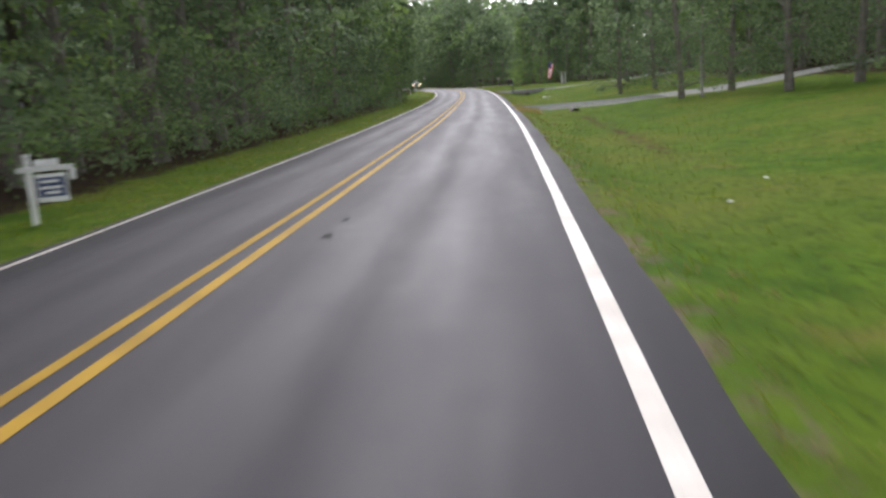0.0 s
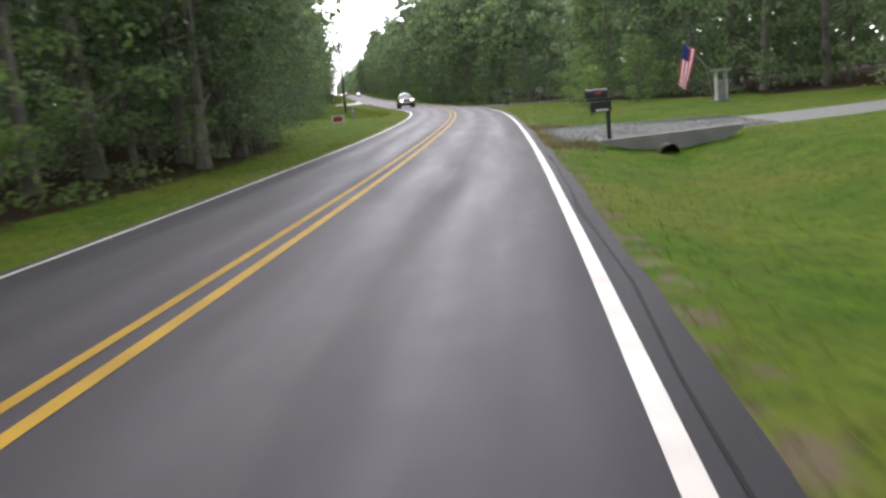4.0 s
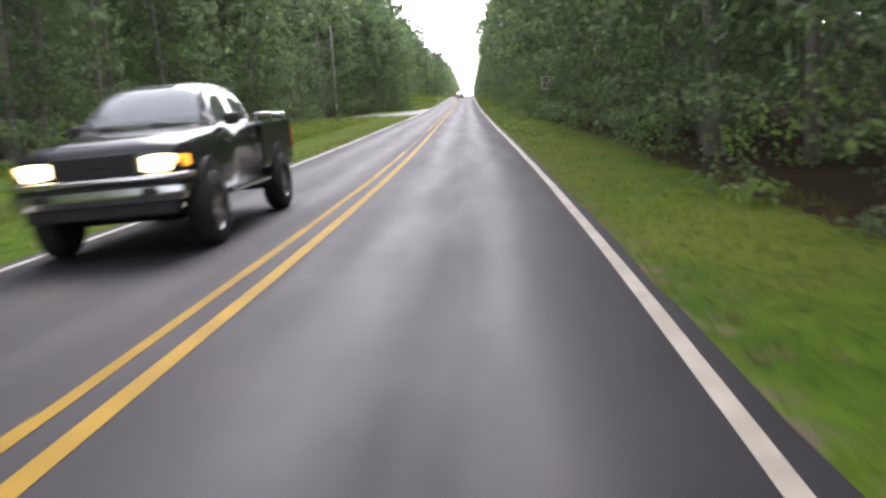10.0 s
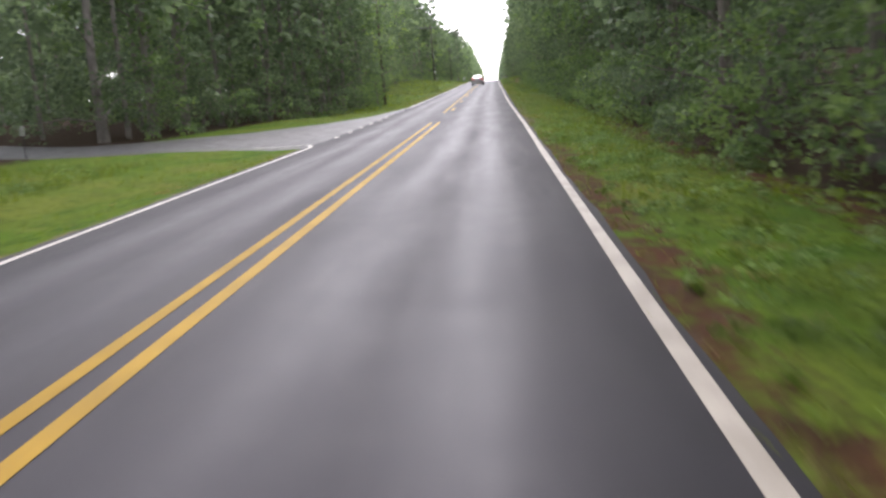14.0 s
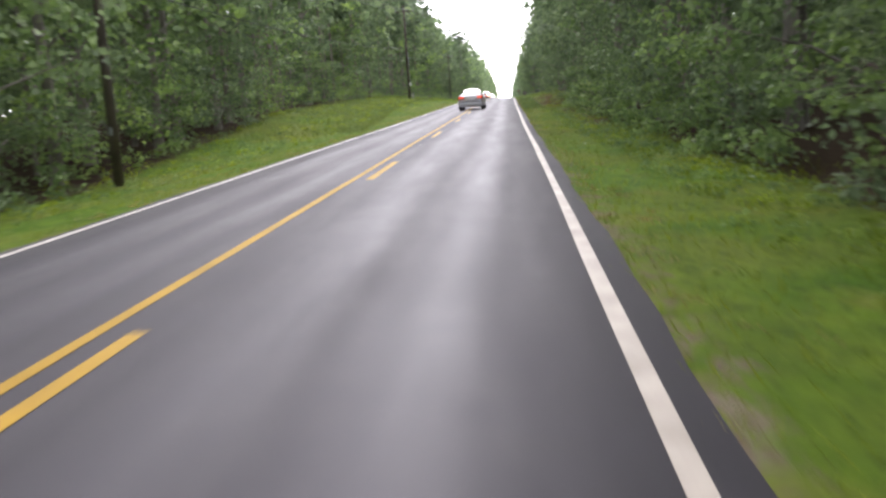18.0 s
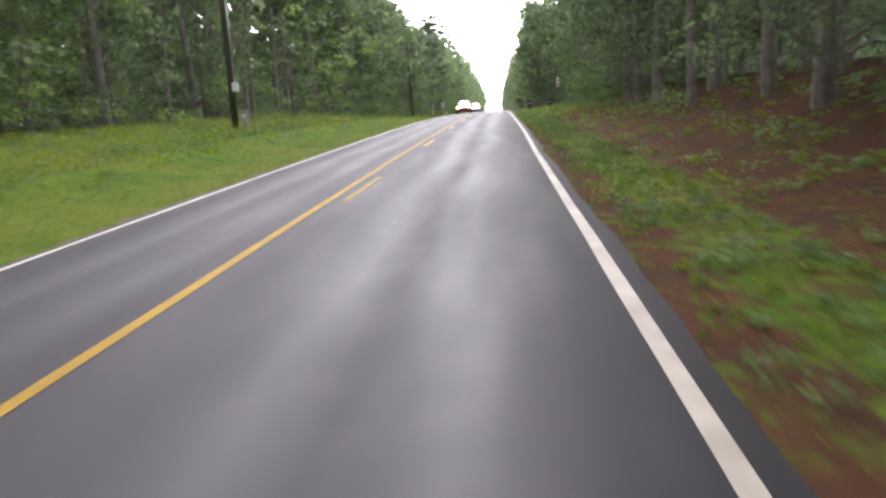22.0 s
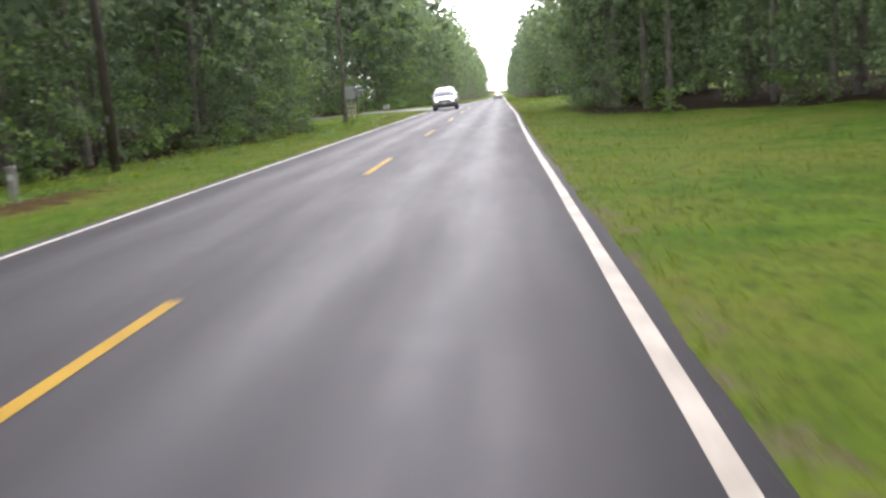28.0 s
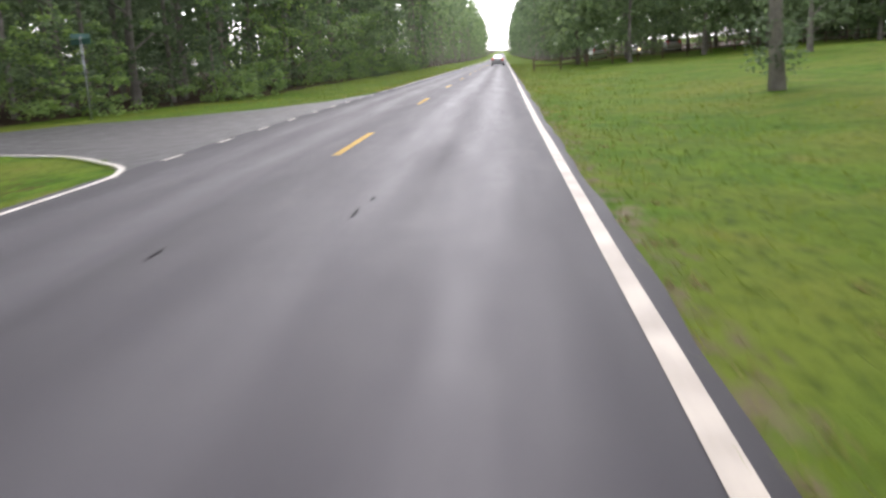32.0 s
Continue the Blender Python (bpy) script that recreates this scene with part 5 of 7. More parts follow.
# trees standing by themselves
LONE = [(42.6, 9.9, 0, .7), (38.5, 13, 1, .8), (44.5, 12.6, 0, .8), (70, 11.5, 1, .7), (77, 13.2, 3, .75), (67, 18.7, 3, .9), (38, 15.5, 0, .95), (56.8, 9.5, 2, .62), (57.5, 11.6, 0, .75), (30, 19, 3, .9), (62, 15.5, 4, .7)]
for i, (s, u, k, sz) in enumerate(LONE):
    tree(KINDS[k], "lawn_tree", s, u, i * 77.0, sz, "broad-leaved tree standing in the lawn by the drive", "lawn trees")
# the last three are added to darken the group by blocking sky light
for s, u, k, sz in ((517, 10.5, 2, .95), (513.5, 8.8, 2, .8), (515, 13, 2, .9), (519, 14, 0, .85), (511, 11, 2, .9), (509, 8.3, 0, .85), (514, 16, 0, 1.0), (520, 18.5, 2, 1.0), (512.6, 7.6, 5, .85)):
    tree(KINDS[k], "field_tree", s, u, s * 37 % 360, sz, "leafy tree with low branches beside the field, three added to block sky", "field trees")
lone = tree(broadleaf(73, 12, 1.9, 2.9, M_LEAF, .6), "field_tree", 537.5, 9.0, 40, 1.3, "single tree with leafy shoots on its trunk in the open field", "field trees")
shoot_at = np.array([(.35 * math.cos(i * 2.4), .35 * math.sin(i * 2.4), .5 + .09 * i) for i in range(12)])
shoots = new("shoots", quads_mesh("shoots", leaf_cards(np.random.default_rng(74), shoot_at, np.full(12, .5), np.full(12, 34), np.full(12, .12)), M_LEAF))
shoots.parent = lone
for i, (s, u, sz) in enumerate([(566, 19, .8), (600, 9, .9), (604, 14, 1.0), (602, 21, .9), (606, 27, 1.0), (600, 34, .95), (612, 11, 1.1), (614, 18, 1.1), (616, 25, 1.1), (612, 32, 1.1), (610, 40, 1.1), (590, 42, 1), (575, 44, 1), (560, 46, 1), (545, 45, 1), (530, 43, 1.0), (586, 12, .8), (588, 18, .85), (592, 24, .9), (585, 30, .85), (580, 37, .9), (568, 38, .85), (556, 36, .8)]):
    tree(KINDS[(3, 1, 3)[i % 3]], "field_tree", s, u, i * 61.0, sz, "tall leafy tree behind the field fence", "field trees")
tree(PINES[0], "verge_pine", 514, -8.56, 30, 1.0, "tall pine standing alone in the grass by the road signs", "verge trees")
for s, u, k, sz in ((93, -6.1, 1, 1.0), (98, -6.4, 0, .95), (103, -7.0, 5, 1.0), (109, -8.8, 1, .95)):
    tree(KINDS[k], "verge_tree", s, u, s * 53 % 360, sz, "leafy tree leaning out at the inside of the bend", "verge trees")
for s, u, k, sz in ((108, 6.2, 0, .6), (125.5, 8.3, 0, 1.0), (118, 10.2, 0, 1.0), (121, 11.5, 2, 1.1), (127, 10.4, 2, 1.0), (134.5, 10.5, 0, .9), (148, -11, 2, .8), (300, -7, 0, .7)):
    tree(SMALL[k], "young_tree", s, u, s * 13 % 360, sz, "young bright green tree at the lawn's edge", "young trees")

# ---- vehicles ----
def paint(name, col, rough=.3, metal=.4):
    m = mottled(name, col, tuple(c * .9 for c in col), 1.2, rough, metal, 0, 30, .04)
    b = m.node_tree.nodes["Principled BSDF"]
    b.inputs["Coat Weight"].default_value, b.inputs["Coat Roughness"].default_value = .6, .08
    return m


def lamp_glow(name, col, power):
    m, n, l, b = material(name, .15)
    b.inputs["Base Color"].default_value = (*col, 1)
    b.inputs["Emission Color"].default_value = (*col, 1)
    b.inputs["Emission Strength"].default_value = power
    return m


def tinted_glass():
    m, n, l, b = material("tinted_car_glass", .04)
    b.inputs["Base Color"].default_value = (.6, .66, .68, 1)
    b.inputs["Specular IOR Level"].default_value = .9
    b.inputs["Coat Weight"].default_value = 1.0
    b.inputs["Coat IOR"].default_value = 1.9
    b.inputs["Transmission Weight"].default_value = .9
    b.inputs["IOR"].default_value = 1.6
    return m


M_GLASS = tinted_glass()
M_TYRE = mottled("tyre_rubber", (.018, .018, .018), (.03, .03, .03), 6, .85, 0, .2)
M_RIM = mottled("alloy_rim", (.45, .45, .46), (.36, .36, .37), 5, .35, .9, .02)
M_CHROME = mottled("chrome", (.6, .6, .6), (.5, .5, .5), 4, .15, 1.0, 0)
M_TRIM = mottled("black_trim", (.02, .02, .02), (.03, .03, .03), 5, .6, 0, .05)
M_INSIDE = mottled("grey_car_interior", (.06, .06, .065), (.09, .09, .095), 4, .9, 0, 0)
M_TAIL = lamp_glow("lit_tail_lamp", (.32, .012, .012), .12)
M_BRAKE = lamp_glow("lit_brake_lamp", (1.0, .14, .05), .7)
M_HEAD = lamp_glow("lit_head_lamp", (1.0, .8, .42), 2.2)
M_AMBER = lamp_glow("amber_lamp", (1.0, .35, .03), .6)


def loft(sections):
    """A closed body from sections (y, half width, low, top, crown)."""
    bm = bmesh.new()
    rings = []
    for y, w, zl, zt, cr in sections:
        half = [(.8 * w, zl), (.95 * w, zl + .1 * (zt - zl)), (w, zl + .35 * (zt - zl)), (w * .995, zl + .62 * (zt - zl)), (.965 * w, zt - .08 * (zt - zl)), (.88 * w, zt), (.45 * w, zt + cr)]
        pts = [(x, z) for x, z in half] + [(-x, z) for x, z in reversed(half)]
        rings.append([bm.verts.new((x, y, z)) for x, z in pts])
    n = len(rings[0])
    for a, b in zip(rings, rings[1:]):
        for i in range(n):
            bm.faces.new((a[i], a[(i + 1) % n], b[(i + 1) % n], b[i]))
    bm.faces.new(rings[0]), bm.faces.new(rings[-1][::-1])
    bmesh.ops.recalc_face_normals(bm, faces=bm.faces[:])
    return bm


def cabin(car, y0, y1, t0, t1, wb, wt, zb, zt, paint_mat, splits):
    """A rounded greenhouse with openings, curved panes in them and a dark inside; rear first.
    y0..y1 at the belt, t0..t1 at the roof."""
    H = zt - zb

    def rise(f):
        return f * (1.35 - .35 * f * f)

    def height(y):
        if y < t0:
            return H * rise(max(0.0, (y - y0) / (t0 - y0)))
        if y > t1:
            return H * rise(max(0.0, (y1 - y) / (y1 - t1)))
        m = (y - t0) / (t1 - t0)
        return H + .16 * m * (1 - m)

    def surface(y, p, k=1.0):
        h, q = height(y), abs(p)
        if q <= .5:
            fx = q / .5 * .86
            fz = (1 - fx ** 5) ** .2
        else:
            fz = .8814 * (1 - q) / .5
            fx = (1 - fz ** 5) ** .2
        z = h * fz
        x = wb * math.copysign(fx, p) * (1 - (1 - wt / wb) * z / H)
        return Vector((x * k, y, zb + z * k - (.05 if abs(p) > .999 else 0)))
    rear, front = (y0 + .07 * (t0 - y0), y0 + .96 * (t0 - y0)), (y1 - .97 * (y1 - t1), y1 - .05 * (y1 - t1))
    side0, side1 = y0 + .3 * (t0 - y0), y1 - .22 * (y1 - t1)
    cuts = [side0] + [y0 + (y1 - y0) * a for a in splits] + [side1]
    spans = [(a + (.03 if i else 0), b - (.03 if i < len(cuts) - 2 else 0)) for i, (a, b) in enumerate(zip(cuts, cuts[1:]))]
    ys = sorted({round(v, 4) for v in [y0, y1, t0, t1, *rear, *front] + [q for s in spans for q in s] + list(np.linspace(y0, t0, 6)) + list(np.linspace(t0, t1, 5)) + list(np.linspace(t1, y1, 6))})
    half = [.12, .25, .36, .45, .5, .54, .59, .68, .78, .88, .95, 1.0]
    ps = [-v for v in reversed(half)] + [0.0] + half
    groups = {}
    for a, b in zip(ys, ys[1:]):
        y = (a + b) / 2
        for c, d in zip(ps, ps[1:]):
            p = abs(c + d) / 2
            key = "shell"
            if p < .5 and rear[0] < y < rear[1]:
                key = "rear_window"
            elif p < .5 and front[0] < y < front[1]:
                key = "windscreen"
            elif .54 < p < .95:
                for i, (q0, q1) in enumerate(spans):
                    if q0 < y < q1:
                        key = ("side_window", c > 0, i)
            groups.setdefault(key, []).append((a, b, c, d))
    for key, cells in groups.items():
        bm = bmesh.new()
        seen = {}

        def vert(y, p):
            if (y, p) not in seen:
                seen[y, p] = bm.verts.new(surface(y, p))
            return seen[y, p]
        for a, b, c, d in cells:
            bm.faces.new((vert(a, c), vert(a, d), vert(b, d), vert(b, c)))
        bmesh.ops.recalc_face_normals(bm, faces=bm.faces[:])
        bmesh.ops.solidify(bm, geom=bm.faces[:], thickness=.03 if key == "shell" else .006)
        nm = key if isinstance(key, str) else key[0]
        pane = part("roof" if nm == "shell" else nm, bm, paint_mat if nm == "shell" else M_GLASS, car, "painted roof and pillars" if nm == "shell" else "", True)
        if nm != "shell":
            pane.visible_shadow = False
    bm = bmesh.new()
    rings = [[bm.verts.new(surface(y, p, .86)) for p in (-.995, -.8, -.6, -.3, .3, .6, .8, .995)] for y in np.linspace(y0 + .25 * (t0 - y0), y1 - .25 * (y1 - t1), 8)]
    for a, b in zip(rings, rings[1:]):
        for i in range(7):
            bm.faces.new((a[i], a[i + 1], b[i + 1], b[i]))
    bm.faces.new(rings[0]), bm.faces.new(rings[-1])
    part("interior", bm, M_INSIDE, car, "grey inside behind the glass", True)


def wrap_lamp(name, car, path, z0, z1, mat, label, depth=.05):
    """A lamp that follows the corner of a body: path of (x, y), a lower and an upper height."""
    bm = bmesh.new()
    n = len(path)
    cols = []
    for i, (x, y) in enumerate(path):
        e = .02 if i in (0, n - 1) else 0
        cols.append([bm.verts.new((x * k, y * (1 if k == 1 else 1 - depth / abs(y)), z)) for k, z in ((1, z0 + e), (1, z1 - e), (.94, z1 - e), (.94, z0 + e))])
    for a, b in zip(cols, cols[1:]):
        for i in range(4):
            bm.faces.new((a[i], a[(i + 1) % 4], b[(i + 1) % 4], b[i]))
    bm.faces.new(cols[0]), bm.faces.new(cols[-1][::-1])
    bmesh.ops.recalc_face_normals(bm, faces=bm.faces[:])
    return part(name, bm, mat, car, label)


def wheel(car, x, y, r, w, spokes=5):
    sx = 1 if x > 0 else -1
    m = Matrix.Translation((x, y, r)) @ Matrix.Rotation(radians(90), 4, "Y")
    bm = bmesh.new()
    prof = [(r * .62, -w / 2), (r * .9, -w / 2), (r * .985, -w * .38), (r, -w * .2), (r, w * .2), (r * .985, w * .38), (r * .9, w / 2), (r * .62, w / 2)]
    n = 28
    rings = [[bm.verts.new(m @ Vector((p * math.cos(2 * math.pi * i / n), p * math.sin(2 * math.pi * i / n), q))) for p, q in prof] for i in range(n)]
    for i in range(n):
        a, b = rings[i], rings[(i + 1) % n]
        for k in range(len(prof) - 1):
            bm.faces.new((a[k], b[k], b[k + 1], a[k + 1]))
    wh = part("wheel", bm, M_TYRE, car, "black road tyre", True)
    bm = bmesh.new()
    off = sx * w * .32
    bmesh.ops.create_cone(bm, cap_ends=True, segments=24, radius1=r * .2, radius2=r * .16, depth=.05, matrix=m @ Matrix.Translation((0, 0, off)))
    for k in range(spokes):
        mm = m @ Matrix.Translation((0, 0, off)) @ Matrix.Rotation(2 * math.pi * k / spokes, 4, "Z")
        box(bm, (r * .1, -r * .09, -.02), (r * .6, r * .09, .02), .008, mm)
    n2 = 24
    for rr, q0, q1 in ((r * .63, off - .02, off + .03),):
        a = [bm.verts.new(m @ Vector((rr * math.cos(2 * math.pi * i / n2), rr * math.sin(2 * math.pi * i / n2), q0))) for i in range(n2)]
        b = [bm.verts.new(m @ Vector((rr * .9 * math.cos(2 * math.pi * i / n2), rr * .9 * math.sin(2 * math.pi * i / n2), q1))) for i in range(n2)]
        for i in range(n2):
            bm.faces.new((a[i], a[(i + 1) % n2], b[(i + 1) % n2], b[i]))
    part("rim", bm, M_RIM, wh, "silver alloy rim")
    bm = bmesh.new()
    bmesh.ops.create_cone(bm, cap_ends=True, segments=20, radius1=r * .6, radius2=r * .6, depth=.03, matrix=m @ Matrix.Translation((0, 0, -sx * w * .1)))
    part("brake_disc", bm, M_TRIM, wh)


def arches(car, x, ys, r):
    """Black discs round the tyres in place of the shade in open wheel wells."""
    for y in ys:
        for sx in (1, -1):
            bm = bmesh.new()
            bmesh.ops.create_cone(bm, cap_ends=True, segments=24, radius1=r + .07, radius2=r + .07, depth=.2, matrix=Matrix.Translation((sx * (x - .095), y, r + .01)) @ Matrix.Rotation(radians(90), 4, "Y"))
            part("wheel_arch", bm, M_TRIM, car, "black disc for the wheel well's shade")


def mirrors(car, x, y, z, mat):
    for sx in (1, -1):
        bm = bmesh.new()
        box(bm, (min(sx * x, sx * (x + .2)), y - .06, z), (max(sx * x, sx * (x + .2)), y + .08, z + .14), .045)
        part("door_mirror", bm, mat, car)


def seams(car, x, ys, z0, z1):
    for y in ys:
        for sx in (1, -1):
            boxes("door_gap", [((min(sx * x, sx * (x + .004)), y - .006, z0), (max(sx * x, sx * (x + .004)), y + .006, z1))], M_TRIM, car, bevel=0)
            boxes("door_handle", [((min(sx * x, sx * (x + .03)), y + .08, z1 - .14), (max(sx * x, sx * (x + .03)), y + .26, z1 - .1))], M_TRIM, car, bevel=.008)


def place(car, s, u, turn):
    """Sets a vehicle on the pavement, which falls to the side and climbs."""
    p, q = at(s, u), at(s + 2, u)
    r0, l0 = at(s, u + .6), at(s, u - .6)
    climb = math.degrees(math.atan2(q.z - p.z, 2 * K))
    lean = -math.degrees(math.atan2(r0.z - l0.z, 1.2 * K))
    back = abs(turn) > 90
    car.matrix_world = pose(p.x, p.y, p.z + .004, -climb if back else climb, -lean if back else lean, facing(s) + turn)


P_WHITE = paint("white_paint", (.7, .7, .7), .35, 0)


def sedan(name, label, mat, s, u, turn, lit=True):
    car = tagged(new(name), label, "car")
    w = .88
    part("body", loft([(-2.3, .66, .42, .9, .0), (-2.27, .8, .3, 1.0, .01), (-2.1, .865, .24, 1.045, .02), (-1.6, w, .2, 1.01, .03), (-.6, w, .19, .945, .02), (.6, w, .19, .92, .02), (1.1, w, .2, .9, .03), (1.8, .86, .22, .8, .03), (2.2, .8, .26, .68, .02), (2.33, .62, .34, .6, .0)]), mat, car, "", True)
    cabin(car, -1.62, 1.12, -.72, .32, .76, .57, .93, 1.41, mat, (.36, .68))
    for y in (-1.35, 1.38):
        for sx in (1, -1):
            wheel(car, sx * .76, y, .32, .2)
    arches(car, .868, (-1.35, 1.38), .29)
    mirrors(car, .78, .8, .93, M_TRIM)
    seams(car, .872, (-.25, .75), .35, .88)
    boxes("rear_bumper", [((-.86, -2.36, .29), (.86, -2.02, .56))], mat, car, bevel=.08)
    boxes("bumper_strip", [((-.8, -2.366, .545), (.8, -2.2, .575))], M_TRIM, car, "black rubber strip", .01)
    boxes("rear_skirt", [((-.74, -2.345, .262), (.74, -2.2, .3))], M_RIM, car, "bright lower lip", .015)
    tr = boxes("plate_recess", [((-.33, -2.318, .71), (.33, -2.27, .885))], P_WHITE, car, "bright plate surround", .015)
    boxes("chrome_strip", [((-.37, -2.33, .888), (.37, -2.28, .912))], M_TRIM, tr, "dark grip strip over the plate", .008)
    boxes("boot_gap", [((-.47, -2.306, .6), (.47, -2.3, .612)), ((-.47, -2.306, .6), (-.46, -2.3, .7)), ((.46, -2.306, .6), (.47, -2.3, .7))], M_TRIM, car, bevel=0)
    boxes("white_plate", [((-.17, -2.326, .72), (.17, -2.32, .875))], M_SIGNWHITE, tr, bevel=0)
    boxes("text_bar", [((-.1, -2.331, .775), (.1, -2.327, .82))], M_GREYPOST, tr, "plain dark bar", 0)
    boxes("badge", [((-.028, -2.315, .955), (.028, -2.285, 1.005))], M_TRIM, car, "round dark badge", .02)
    for sx in (1, -1):
        tl = wrap_lamp("tail_lamp", car, [(sx * x, y) for x, y in ((.46, -2.32), (.58, -2.318), (.7, -2.31), (.795, -2.27), (.86, -2.12), (.876, -1.95))], .745, .955, M_TAIL, "red tail lamp")
        wrap_lamp("lens_strip", tl, [(sx * x, y) for x, y in ((.47, -2.326), (.58, -2.324), (.7, -2.316), (.8, -2.275))], .755, .8, M_RIM, "clear lower lens", .03)
        for x in (.56, .74):
            boxes("brake_lamp", [((min(sx * (x - .05), sx * (x + .05)), -2.33 + (x - .56) * .13, .845), (max(sx * (x - .05), sx * (x + .05)), -2.29 + (x - .56) * .1, .92))], M_BRAKE, tl, "lit lamp", .012)
        boxes("head_lamp", [((min(sx * .48, sx * .78), 2.05, .6), (max(sx * .48, sx * .78), 2.27, .74))], M_HEAD if lit else M_GLASS, car, "head lamp", .03)
    boxes("grille", [((-.4, 2.2, .48), (.4, 2.345, .62))], M_TRIM, car, bevel=.02)
    boxes("front_bumper", [((-.8, 2.15, .26), (.8, 2.33, .46))], mat, car, bevel=.06)
    place(car, s, u, turn)
    return car


M_CLEARLAMP = mottled("clear_lamp_lens", (.6, .6, .58), (.5, .5, .49), 6, .12, .3, 0)
# darker grey puts the shadow below the van's head lamps into the paint
P_LOWSHADE = paint("shaded_grey_paint", (.16, .165, .18), .45, .2)


def minivan(name, label, mat, s, u, turn):
    car = tagged(new(name), label, "car")
    w = .97
    part("body", loft([(-2.55, .78, .4, 1.0, 0), (-2.5, .9, .3, 1.08, 0), (-1.9, w, .22, 1.1, .0), (0, w, .2, 1.08, .0), (1.2, w, .2, 1.06, .02), (1.6, .96, .21, 1.03, .04), (2.2, .9, .24, .88, .04), (2.48, .8, .28, .74, .02), (2.56, .6, .36, .64, 0)]), mat, car, "", True)
    cabin(car, -2.5, 1.66, -2.3, .62, .93, .77, 1.06, 1.74, mat, (.3, .56, .78))
    for y in (-1.55, 1.5):
        for sx in (1, -1):
            wheel(car, sx * .86, y, .35, .22)
    arches(car, .975, (-1.55, 1.5), .35)
    mirrors(car, .86, 1.15, 1.1, mat)
    seams(car, .962, (-.6, .7), .4, 1.02)
    boxes("front_bumper", [((-.9, 2.26, .26), (.9, 2.6, .58))], P_LOWSHADE, car, "lower bumper in grey darkened for its shadow", .09)
    for sx in (1, -1):
        boxes("side_cladding", [((min(sx * .955, sx * .985), -1.15, .24), (max(sx * .955, sx * .985), 1.08, .5))], P_LOWSHADE, car, "grey strip darkened for the shadow along the sill", .012)
    boxes("lower_grille", [((-.62, 2.56, .32), (.62, 2.6, .45))], M_TRIM, car, bevel=.01)
    gr = boxes("grille", [((-.44, 2.44, .64), (.44, 2.59, .82))], M_TRIM, car, bevel=.02)
    for z in (.67, .72, .77, .81):
        boxes("grille_bar", [((-.43, 2.57, z - .011), (.43, 2.605, z + .011))], M_CHROME, gr, "chrome bar", .004)
    for sx in (1, -1):
        hl = wrap_lamp("head_lamp", car, [(sx * x, y) for x, y in ((.46, 2.575), (.62, 2.54), (.76, 2.47), (.87, 2.34), (.93, 2.15))], .66, .85, M_CLEARLAMP, "clear head lamp housing")
        boxes("bulb", [((min(sx * .56, sx * .7), 2.53, .7), (max(sx * .56, sx * .7), 2.565, .81))], M_HEAD, hl, "lit bulb", .01)
        boxes("tail_lamp", [((min(sx * .62, sx * .77), -2.58, .9), (max(sx * .62, sx * .77), -2.45, 1.35))], M_TAIL, car, "red tail lamp", .02)
    for x in (-.35, .2):
        tubes("wiper", [([(x, 1.62, 1.12), (x + .4, 1.45, 1.2)], .01)], M_TRIM, car, sides=5)
    for sx in (1, -1):
        tubes("roof_rail", [([(sx * .6, -2.0, 1.76), (sx * .62, .3, 1.77)], .02)], M_TRIM, car, sides=6)
    boxes("white_plate", [((-.15, 2.585, .48), (.15, 2.6, .58))], M_SIGNWHITE, car, bevel=0)
    place(car, s, u, turn)
    return car


